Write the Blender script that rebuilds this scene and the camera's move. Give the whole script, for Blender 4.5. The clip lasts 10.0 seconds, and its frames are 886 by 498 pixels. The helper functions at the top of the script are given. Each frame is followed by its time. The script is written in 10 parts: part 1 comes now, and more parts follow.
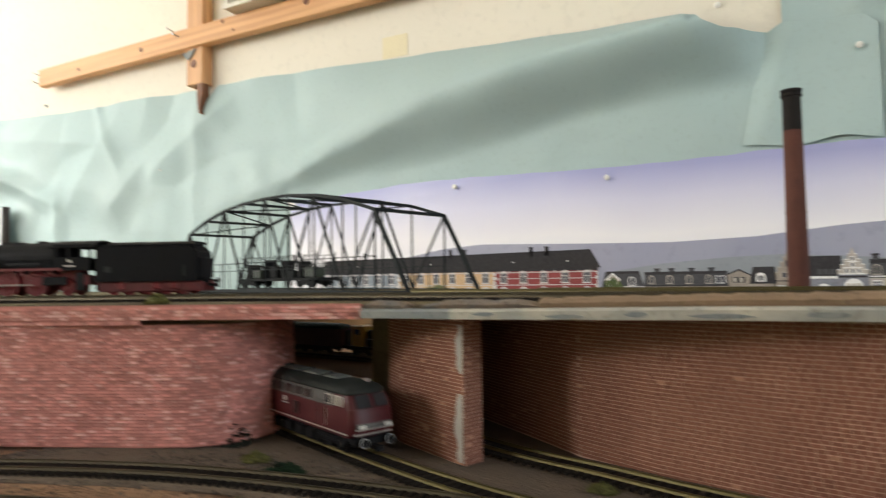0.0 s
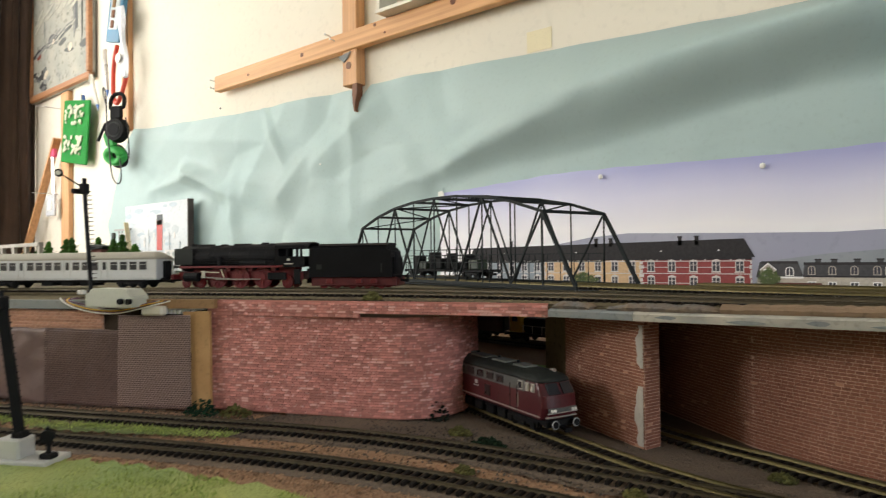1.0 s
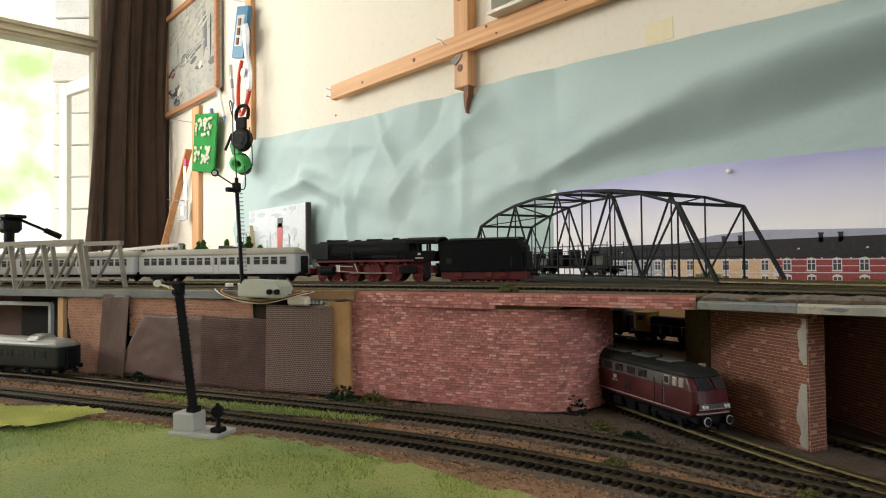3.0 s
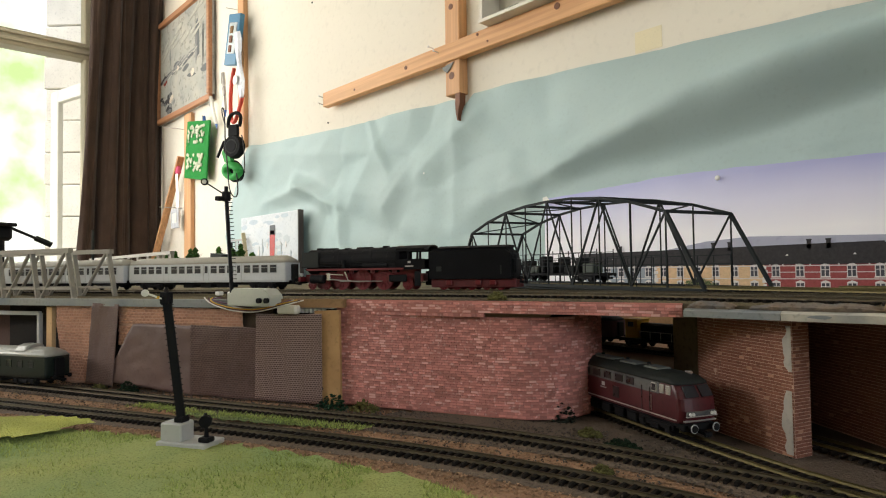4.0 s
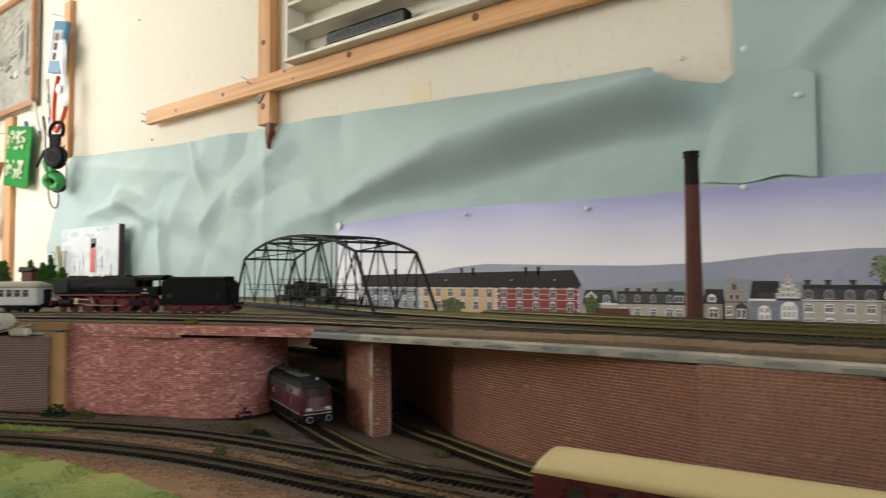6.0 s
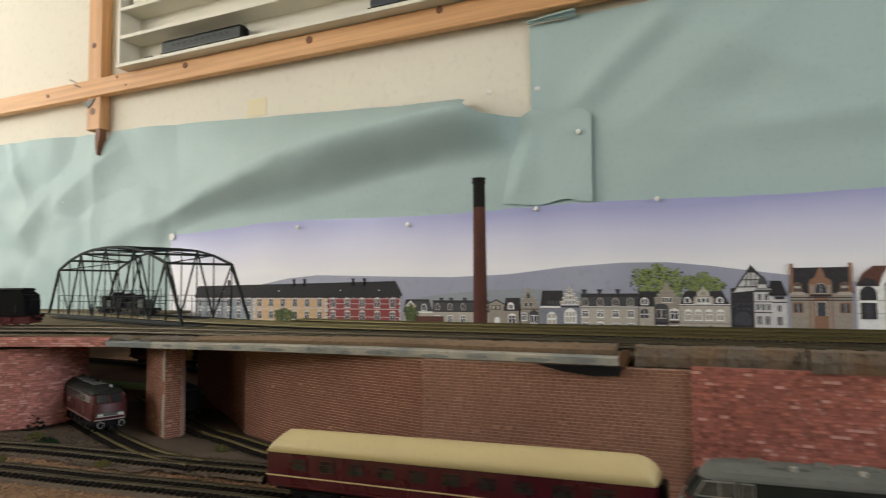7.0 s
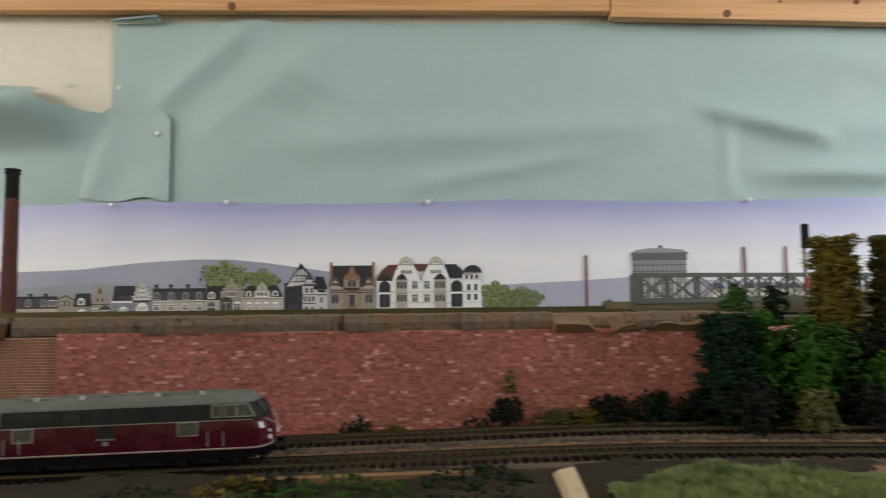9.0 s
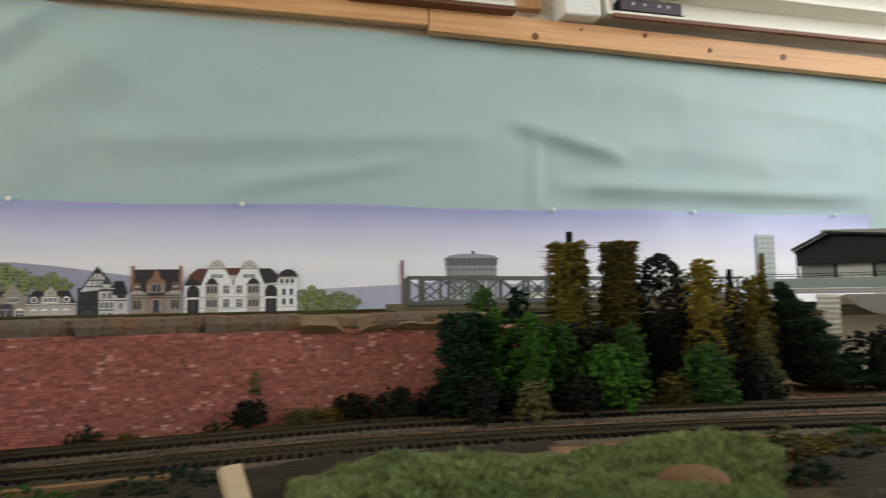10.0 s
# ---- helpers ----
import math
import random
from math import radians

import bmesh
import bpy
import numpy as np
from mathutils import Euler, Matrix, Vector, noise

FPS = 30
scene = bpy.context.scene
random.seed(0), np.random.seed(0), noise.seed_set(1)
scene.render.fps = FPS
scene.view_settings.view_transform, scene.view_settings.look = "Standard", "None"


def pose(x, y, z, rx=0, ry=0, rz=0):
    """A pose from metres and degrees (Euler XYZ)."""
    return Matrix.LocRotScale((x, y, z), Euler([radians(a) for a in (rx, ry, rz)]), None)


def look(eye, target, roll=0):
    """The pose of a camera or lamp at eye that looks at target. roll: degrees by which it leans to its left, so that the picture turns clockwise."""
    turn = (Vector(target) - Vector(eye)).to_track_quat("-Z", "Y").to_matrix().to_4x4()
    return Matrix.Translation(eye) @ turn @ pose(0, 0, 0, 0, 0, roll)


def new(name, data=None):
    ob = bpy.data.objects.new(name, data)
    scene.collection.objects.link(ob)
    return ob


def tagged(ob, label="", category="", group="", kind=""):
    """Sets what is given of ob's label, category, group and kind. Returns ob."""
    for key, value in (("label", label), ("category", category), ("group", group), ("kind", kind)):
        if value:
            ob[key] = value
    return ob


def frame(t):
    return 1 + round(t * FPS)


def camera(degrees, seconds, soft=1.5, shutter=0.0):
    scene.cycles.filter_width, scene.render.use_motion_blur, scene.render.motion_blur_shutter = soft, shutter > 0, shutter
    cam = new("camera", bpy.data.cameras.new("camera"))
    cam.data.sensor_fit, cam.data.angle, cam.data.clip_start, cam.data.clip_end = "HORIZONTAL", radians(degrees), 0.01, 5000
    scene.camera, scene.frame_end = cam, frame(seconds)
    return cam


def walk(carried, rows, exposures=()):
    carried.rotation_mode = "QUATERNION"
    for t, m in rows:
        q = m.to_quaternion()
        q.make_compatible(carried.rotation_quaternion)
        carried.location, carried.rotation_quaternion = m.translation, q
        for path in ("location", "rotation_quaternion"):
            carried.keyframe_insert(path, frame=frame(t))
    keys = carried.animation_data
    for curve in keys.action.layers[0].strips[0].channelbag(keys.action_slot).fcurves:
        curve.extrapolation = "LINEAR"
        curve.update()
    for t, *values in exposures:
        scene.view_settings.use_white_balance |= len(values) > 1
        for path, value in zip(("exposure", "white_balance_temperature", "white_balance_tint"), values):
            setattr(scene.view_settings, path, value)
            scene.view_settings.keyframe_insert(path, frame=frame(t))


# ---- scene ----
cam = camera(71.0, 10.0, soft=1.1, shutter=0.4)
PATH = [
    (0, (0.025, 0.027, 0.128), (-0.892, 1.801, 0.228), -0.8),
    (0.5, (0.0, -0.03, 0.155), (-1.139, 1.611, 0.256), -2.1),
    (1, (0.018, -0.057, 0.151), (-1.227, 1.508, 0.179), -0.7),
    (1.5, (0.007, -0.08, 0.145), (-1.343, 1.395, 0.17), -0.8),
    (2, (-0.001, -0.081, 0.143), (-1.445, 1.303, 0.168), -1.0),
    (2.5, (-0.006, -0.083, 0.14), (-1.48, 1.268, 0.177), -0.7),
    (4, (-0.001, -0.081, 0.142), (-1.462, 1.284, 0.207), -0.8),
    (4.5, (0.045, -0.074, 0.152), (-1.375, 1.333, 0.217), -0.8),
    (5, (0.125, -0.069, 0.157), (-1.238, 1.392, 0.242), -0.7),
    (5.2, (0.155, -0.071, 0.156), (-1.192, 1.405, 0.245), -0.6),
    (6.3, (0.318, -0.065, 0.169), (-0.75, 1.623, 0.265), -0.2),
    (6.5, (0.343, -0.068, 0.166), (-0.65, 1.665, 0.273), -0.1),
    (7, (0.4, -0.091, 0.166), (-0.416, 1.731, 0.285), -0.5),
    (7.5, (0.471, -0.115, 0.154), (-0.154, 1.781, 0.261), -0.5),
    (8, (0.545, -0.128, 0.155), (0.127, 1.824, 0.272), -0.5),
    (8.5, (0.624, -0.136, 0.151), (0.442, 1.851, 0.287), -0.5),
    (9, (0.692, -0.152, 0.142), (0.748, 1.843, 0.272), -0.6),
    (9.5, (0.739, -0.163, 0.139), (0.994, 1.817, 0.265), -0.8),
    (10, (0.792, -0.175, 0.137), (1.265, 1.763, 0.281), -0.9),
]
EXPOSURES = [(0.0, 0.15), (0.5, -0.05), (1.0, -0.05), (2.5, -0.18), (5.0, -0.28), (7.0, -0.20), (8.5, -0.17), (10.0, -0.20)]
walk(cam, [(t, look(eye, target, roll)) for t, eye, target, roll in PATH], EXPOSURES)

# ---- daylight: a pale sky, a window in the west, east and south walls each ----
world = bpy.data.worlds.new("sky")
scene.world = world
world.use_nodes = True
wn, wl = world.node_tree.nodes, world.node_tree.links
sky = wn.new("ShaderNodeTexSky")
sky.sky_type, sky.sun_disc = "NISHITA", False
sky.sun_elevation, sky.sun_rotation = radians(37), radians(187)
wl.new(sky.outputs[0], wn["Background"].inputs[0])
wn["Background"].inputs[1].default_value = 0.15
sun_data = bpy.data.lights.new("sun", "SUN")
sun_data.energy, sun_data.angle, sun_data.color = 4.0, radians(0.6), (1.0, 0.96, 0.90)
new("sun", sun_data).matrix_world = look((-0.1, -0.8, 0.6), (0, 0, 0))


def window_light(name, where, towards, width, height, watts, color):
    data = bpy.data.lights.new(name, "AREA")
    data.shape, data.size, data.size_y, data.energy, data.color = "RECTANGLE", width, height, watts, color
    ob = new(name, data)
    ob.matrix_world = look(where, towards)
    return ob


window_light("west_window_daylight", (-3.52, -0.35, 0.85), (0.0, -0.05, 0.45), 2.0, 1.4, 55, (1.0, 0.97, 0.92))
window_light("east_window_daylight", (3.12, -0.35, 0.97), (1.3, 0.75, 0.35), 1.0, 1.05, 38, (0.88, 0.94, 1.0))
window_light("southwest_window_daylight", (-2.75, -2.62, 1.36), (-0.6, 0.3, 0.05), 1.4, 0.62, 52, (1.0, 0.98, 0.95))


# ---- materials ----
def mat(name, base, rough=0.6, metal=0.0, var=0.18, s1=9.0, s2=220.0, bump=0.0, bscale=None, tint=None, rand=0.0, island=0.0, spec=0.5, coat=0.0, fleck=None):
    """Base colour with a broad and a fine variation, at real size; bump in metres."""
    m = bpy.data.materials.new(name)
    m.use_nodes = True
    n, l = m.node_tree.nodes, m.node_tree.links
    b = n["Principled BSDF"]
    b.inputs["Roughness"].default_value, b.inputs["Metallic"].default_value = rough, metal
    b.inputs["Specular IOR Level"].default_value = spec if rough < 0.65 else 0.2
    b.inputs["Coat Weight"].default_value = coat
    geo = n.new("ShaderNodeNewGeometry")
    pos = geo.outputs["Position"]

    def grain(scale, detail=3.0):
        t = n.new("ShaderNodeTexNoise")
        t.inputs["Scale"].default_value, t.inputs["Detail"].default_value = scale, detail
        l.new(pos, t.inputs["Vector"])
        return t.outputs[0]

    def mixed(fac, a, c, blend="MIX"):
        x = n.new("ShaderNodeMix")
        x.data_type, x.blend_type = "RGBA", blend
        for sock, v in ((x.inputs[0], fac), (x.inputs[6], a), (x.inputs[7], c)):
            if isinstance(v, (int, float)):
                sock.default_value = v
            elif isinstance(v, tuple):
                sock.default_value = (*v[:3], 1)
            else:
                l.new(v, sock)
        return x.outputs[2]

    def spread(value, lo, hi):
        r = n.new("ShaderNodeMapRange")
        l.new(value, r.inputs[0])
        r.inputs[1].default_value, r.inputs[2].default_value = lo, hi
        return r.outputs[0]

    dark = tuple(c * (1 - 1.6 * var) for c in base)
    other = tint or tuple(min(1, c * (1 + var)) for c in base)
    fine, broad = grain(s2), grain(s1)
    col = mixed(spread(broad, 0.3, 0.7), base, other)
    col = mixed(spread(fine, 0.55, 0.85), col, dark)
    if fleck:
        col = mixed(spread(grain(330, 4.0), 0.58, 0.72), col, fleck)
    if rand or island:
        r = n.new("ShaderNodeObjectInfo").outputs["Random"] if rand else geo.outputs["Random Per Island"]
        hue = n.new("ShaderNodeHueSaturation")
        l.new(spread(r, 0, 1), hue.inputs["Value"])
        r2 = n.new("ShaderNodeMapRange")
        l.new(r, r2.inputs[0])
        k = rand or island
        r2.inputs[3].default_value, r2.inputs[4].default_value = 1 - k, 1 + k
        l.new(r2.outputs[0], hue.inputs["Value"])
        l.new(col, hue.inputs["Color"])
        col = hue.outputs[0]
    l.new(col, b.inputs["Base Color"])
    rr = n.new("ShaderNodeMapRange")
    l.new(broad, rr.inputs[0])
    rr.inputs[1].default_value, rr.inputs[2].default_value = 0.3, 0.7
    rr.inputs[3].default_value, rr.inputs[4].default_value = max(0.02, rough - 0.08), min(1, rough + 0.08)
    l.new(rr.outputs[0], b.inputs["Roughness"])
    if bump:
        bp = n.new("ShaderNodeBump")
        bp.inputs["Distance"].default_value, bp.inputs["Strength"].default_value = bump, 1.0
        l.new(grain(bscale or s2, 5.0), bp.inputs["Height"])
        l.new(bp.outputs[0], b.inputs["Normal"])
    return m


def glow(name, color, strength):
    m = bpy.data.materials.new(name)
    m.use_nodes = True
    n = m.node_tree.nodes
    e = n.new("ShaderNodeEmission")
    e.inputs[0].default_value, e.inputs[1].default_value = (*color, 1), strength
    m.node_tree.links.new(e.outputs[0], n["Material Output"].inputs[0])
    return m


def wood(name, base, dark, along="x"):
    """Planed softwood: streaks along the grain, broader bands and a slight sheen."""
    m = bpy.data.materials.new(name)
    m.use_nodes = True
    n, l = m.node_tree.nodes, m.node_tree.links
    b = n["Principled BSDF"]
    b.inputs["Roughness"].default_value = 0.55
    geo, mp = n.new("ShaderNodeNewGeometry"), n.new("ShaderNodeMapping")
    l.new(geo.outputs["Position"], mp.inputs[0])
    k = {"x": (2.5, 90, 90), "z": (90, 90, 2.5)}[along]
    mp.inputs["Scale"].default_value = k
    t = n.new("ShaderNodeTexNoise")
    t.inputs["Scale"].default_value, t.inputs["Detail"].default_value = 1.0, 6.0
    t.inputs["Distortion"].default_value = 0.6
    l.new(mp.outputs[0], t.inputs["Vector"])
    ramp = n.new("ShaderNodeValToRGB")
    ramp.color_ramp.elements[0].position, ramp.color_ramp.elements[0].color = 0.3, (*dark, 1)
    ramp.color_ramp.elements[1].position, ramp.color_ramp.elements[1].color = 0.65, (*base, 1)
    l.new(t.outputs[0], ramp.inputs[0])
    l.new(ramp.outputs[0], b.inputs["Base Color"])
    bp = n.new("ShaderNodeBump")
    bp.inputs["Distance"].default_value = 0.0006
    l.new(t.outputs[0], bp.inputs["Height"])
    l.new(bp.outputs[0], b.inputs["Normal"])
    return m


PLASTER = mat("cream_plaster", (0.80, 0.75, 0.64), 0.85, var=0.05, s1=2, s2=60, bump=0.0012, bscale=45)
CEILING = mat("white_ceiling", (0.8, 0.78, 0.74), 0.9, var=0.04)
FLOOR = mat("brown_floor", (0.16, 0.11, 0.07), 0.5, var=0.2, s1=3, s2=40)
PINE = wood("pine_along", (0.78, 0.44, 0.20), (0.58, 0.29, 0.12))
PINE_UP = wood("pine_upright", (0.72, 0.40, 0.19), (0.52, 0.27, 0.12), "z")
KNOT = mat("wood_knot", (0.16, 0.06, 0.025), 0.6, var=0.3, s1=80, s2=500)
OILWOOD = mat("brown_weathered_board", (0.26, 0.155, 0.075), 0.7, var=0.25, s1=30, s2=300, bump=0.0004)
RAWWOOD = mat("raw_board", (0.62, 0.40, 0.21), 0.7, var=0.14, s1=30, s2=300, bump=0.0004)
TEAL = mat("teal_paper", (0.415, 0.53, 0.52), 0.62, var=0.05, s1=3, s2=120, tint=(0.415, 0.545, 0.54), bump=0.0004, bscale=70)
WHITE = mat("white_paint", (0.78, 0.77, 0.72), 0.45, var=0.05)
SHELFWHITE = mat("ivory_shelf", (0.74, 0.70, 0.60), 0.5, var=0.05)
STEEL = mat("bright_steel", (0.6, 0.58, 0.55), 0.3, 1.0, var=0.1)
BLACK = mat("black_plastic", (0.009, 0.009, 0.010), 0.6, var=0.3, s1=60, s2=400, spec=0.12)
BLACKSHEEN = mat("black_lacquer", (0.006, 0.006, 0.007), 0.5, var=0.3, s1=60, s2=500, spec=0.09)
# near-black that puts the shade of closed spaces into the colour
DARK = mat("inside_shade_black", (0.02, 0.017, 0.015), 0.9, var=0.2)
EARTH = mat("brown_cork_ground", (0.42, 0.25, 0.15), 0.9, var=0.3, s1=14, s2=420, tint=(0.32, 0.20, 0.125), bump=0.0022, bscale=330)
DIRT = mat("dark_track_dirt", (0.135, 0.105, 0.082), 0.95, var=0.35, s1=22, s2=520, tint=(0.18, 0.135, 0.10), bump=0.0025, bscale=420)
GRASS = mat("grass_mat", (0.27, 0.385, 0.15), 0.95, var=0.45, s1=9, s2=520, tint=(0.47, 0.50, 0.17), bump=0.0035, bscale=480)
GRASS_OLD = mat("old_grass_mat", (0.14, 0.185, 0.075), 0.95, var=0.4, s1=14, s2=480, tint=(0.20, 0.23, 0.085), bump=0.0045, bscale=420)
GRASS_LIGHT = mat("pale_grass_mat", (0.50, 0.53, 0.12), 0.95, var=0.28, s1=20, s2=500, tint=(0.32, 0.34, 0.08), bump=0.0035, bscale=450)
SLEEPER = mat("sleeper_plastic", (0.012, 0.009, 0.007), 0.75, var=0.3, s1=90, s2=900, rand=0.3)
RAIL = mat("dull_rail", (0.10, 0.082, 0.052), 0.48, 0.6, var=0.25, s1=25, s2=300)
RAILYELLOW = mat("brass_rail", (0.13, 0.105, 0.042), 0.5, 0.6, var=0.2, s1=20, s2=300)
DECK = mat("deck_ballast", (0.11, 0.085, 0.055), 0.95, var=0.3, s1=16, s2=500, tint=(0.19, 0.16, 0.09), bump=0.002, bscale=400)
CONCRETE = mat("grey_edge_beam", (0.34, 0.34, 0.31), 0.8, var=0.25, s1=18, s2=220, tint=(0.22, 0.24, 0.25), bump=0.0008, bscale=160)
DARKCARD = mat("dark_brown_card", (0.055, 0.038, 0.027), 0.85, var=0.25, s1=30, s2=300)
STONE = mat("rough_stone_edge", (0.25, 0.175, 0.115), 0.95, var=0.45, s1=46, s2=320, tint=(0.15, 0.150, 0.150), bump=0.003, bscale=220)
MORTAR_RED = mat("red_card", (0.44, 0.18, 0.15), 0.85, var=0.2, s1=18, s2=300)
BRICK_RED = mat("red_card_brick", (0.64, 0.285, 0.25), 0.7, var=0.3, s1=13, s2=240, tint=(0.49, 0.205, 0.175), island=0.30, fleck=(0.80, 0.52, 0.48), bump=0.0004)
BRICK_ONE = mat("red_card_brick_single", (0.64, 0.285, 0.25), 0.7, var=0.3, s1=13, s2=240, tint=(0.49, 0.205, 0.175), rand=0.30, fleck=(0.80, 0.52, 0.48), bump=0.0004)
BRICK_DEEP = mat("deep_red_card_brick", (0.53, 0.195, 0.158), 0.75, var=0.35, s1=9, s2=240, tint=(0.40, 0.155, 0.118), island=0.32, fleck=(0.68, 0.40, 0.36), bump=0.0004)
BRICK_PALE = mat("pale_pink_brick", (0.72, 0.42, 0.38), 0.8, var=0.15, s1=30, s2=380)
MORTAR_OLD = mat("pale_mortar", (0.46, 0.30, 0.23), 0.9, var=0.55, s1=25, s2=350)
BRICK_OLD = mat("brown_red_brick", (0.25, 0.103, 0.070), 0.8, var=0.3, s1=11, s2=380, tint=(0.30, 0.135, 0.090), island=0.12, bump=0.0004)
BRICK_TAN = mat("tan_card_brick", (0.44, 0.235, 0.16), 0.8, var=0.15, s1=20, s2=300, island=0.12, bump=0.0003)
MORTAR_TAN = mat("tan_card", (0.50, 0.31, 0.23), 0.8, var=0.15, s1=20, s2=300)
PATCH = mat("brown_purple_card", (0.105, 0.064, 0.054), 0.75, var=0.2, s1=16, s2=400, island=0.15, bump=0.0003)
PATCH_PLAIN = mat("mauve_brown_card", (0.180, 0.112, 0.096), 0.55, var=0.25, s1=22, s2=300, tint=(0.14, 0.088, 0.078), bump=0.0012, bscale=40)
PATCH_JOINT = mat("pale_card_joint", (0.33, 0.24, 0.215), 0.8, var=0.12, s1=16, s2=400)
PLASTERPATCH = mat("grey_filler", (0.47, 0.44, 0.40), 0.9, var=0.15, s1=50, s2=300, bump=0.0008, bscale=150)
BRIDGE = mat("black_green_steel", (0.012, 0.015, 0.016), 0.7, 0.0, var=0.2, s1=40, s2=400)
GREYSTEEL = mat("grey_beige_steel", (0.30, 0.275, 0.23), 0.6, var=0.15, s1=40, s2=400)
GREENSTEEL = mat("olive_green_steel", (0.085, 0.095, 0.068), 0.6, var=0.2, s1=40, s2=400)
WINE = mat("wine_red_lacquer", (0.078, 0.006, 0.016), 0.28, var=0.08, s1=30, s2=300, coat=0.3)
LOCOGREY = mat("loco_dark_grey", (0.022, 0.025, 0.023), 0.6, var=0.12, s1=50, s2=400, spec=0.2)
ROOFGREY = mat("weathered_grey_roof", (0.13, 0.138, 0.13), 0.62, var=0.25, s1=60, s2=450)
CREAM = mat("cream_roof", (0.70, 0.57, 0.30), 0.5, var=0.06, s1=20, s2=300)
SILVERLINE = mat("silver_trim", (0.55, 0.53, 0.50), 0.35, 0.6, var=0.1)
PANE = mat("dark_window_pane", (0.035, 0.036, 0.04), 0.16, var=0.2, s1=60, s2=200)
PANELIGHT = mat("pale_window_pane", (0.38, 0.37, 0.33), 0.15, var=0.2, s1=80, s2=200)
SILVERBODY = mat("silver_coach_side", (0.60, 0.62, 0.63), 0.38, 0.2, var=0.08, s1=40, s2=350)
BEIGEROOF = mat("beige_grey_roof", (0.36, 0.34, 0.28), 0.6, var=0.1, s1=30, s2=300)
REDFRAME = mat("red_undercarriage", (0.12, 0.005, 0.008), 0.45, var=0.2, s1=60, s2=400)
DARKRED = mat("old_red_lacquer", (0.085, 0.006, 0.012), 0.4, var=0.12, s1=40, s2=300)
GREENCOACH = mat("dark_green_coach", (0.007, 0.014, 0.011), 0.35, var=0.15, s1=40, s2=300)
SILVERROOF = mat("silver_grey_roof", (0.33, 0.335, 0.31), 0.42, 0.2, var=0.12, s1=40, s2=300)
YELLOW = mat("yellow_lacquer", (0.62, 0.36, 0.03), 0.45, var=0.1, s1=40, s2=300)
LIGHTGREY = mat("light_grey_plastic", (0.46, 0.47, 0.46), 0.5, var=0.06, s1=40, s2=300)
IVORYBOX = mat("ivory_motor_box", (0.52, 0.53, 0.46), 0.5, var=0.06, s1=40, s2=300)
CHIMNEYBRICK = mat("brown_chimney_brick", (0.10, 0.042, 0.032), 0.85, var=0.25, s1=60, s2=700, bump=0.0005)
SOOT = mat("chimney_soot", (0.018, 0.015, 0.014), 0.9, var=0.2)
CURTAIN = mat("brown_curtain", (0.042, 0.025, 0.0175), 0.85, var=0.25, s1=11, s2=500, tint=(0.066, 0.040, 0.028), bump=0.0008)
CURTAIN.node_tree.nodes["Principled BSDF"].inputs["Sheen Weight"].default_value = 0.12
REDSTRAP = mat("red_strap", (0.62, 0.06, 0.03), 0.5, var=0.1)
NEONGREEN = mat("bright_green_foam", (0.035, 0.36, 0.065), 0.6, var=0.15, s2=300)
MATGREEN = mat("green_flower_mat", (0.025, 0.22, 0.045), 0.9, var=0.35, s1=60, s2=500, bump=0.003, bscale=350)
BLUEPACK = mat("blue_card_pack", (0.06, 0.20, 0.34), 0.4, var=0.12, s1=40)
PINK = mat("pink_plastic", (0.75, 0.10, 0.22), 0.4)
CABLE = mat("black_cable", (0.01, 0.01, 0.01), 0.5)


# ---- building helpers ----
def mesh_of(name, bm, material, smooth=False):
    me = bpy.data.meshes.new(name)
    bmesh.ops.recalc_face_normals(bm, faces=bm.faces[:])
    bm.to_mesh(me)
    bm.free()
    for m in material if isinstance(material, (list, tuple)) else [material]:
        me.materials.append(m)
    if smooth:
        me.shade_smooth()
    return me


def part(name, bm, material, parent, label="", smooth=False):
    ob = new(name, mesh_of(name, bm, material, smooth))
    ob.parent = parent
    return tagged(ob, label)


def thing(name, label, category, group="", kind="", at=None, bm=None, material=None, smooth=False):
    ob = new(name, mesh_of(name, bm, material, smooth) if bm else None)
    if at:
        ob.matrix_world = at
    return tagged(ob, label, category, group, kind)


def structure(name, bm, material, label="", smooth=False):
    return tagged(new(name, mesh_of(name, bm, material, smooth)), label or name.replace("_", " "), "structure", kind="structure")


def box(bm, c, s, rz=0.0, bevel=0.0, m=None, mi=0):
    """A box of size s about c, turned by rz degrees, in the bmesh."""
    w = (m or Matrix()) @ pose(*c, 0, 0, rz) @ Matrix.Diagonal((*s, 1))
    r = bmesh.ops.create_cube(bm, size=1.0, matrix=w)
    faces = {f for v in r["verts"] for f in v.link_faces}
    for f in faces:
        f.material_index = mi
    if bevel:
        bmesh.ops.bevel(bm, geom=list({e for v in r["verts"] for e in v.link_edges}), offset=bevel, segments=1, affect="EDGES")
    return bm


def bx(c, s, rz=0.0, bevel=0.0):
    return box(bmesh.new(), c, s, rz, bevel)


def rod(bm, a, b, r, n=8, r2=None):
    """A round bar from a to b."""
    a, b = Vector(a), Vector(b)
    d = b - a
    w = Matrix.Translation((a + b) / 2) @ d.to_track_quat("Z", "Y").to_matrix().to_4x4()
    bmesh.ops.create_cone(bm, cap_ends=True, segments=n, radius1=r, radius2=r if r2 is None else r2, depth=d.length, matrix=w)
    return bm


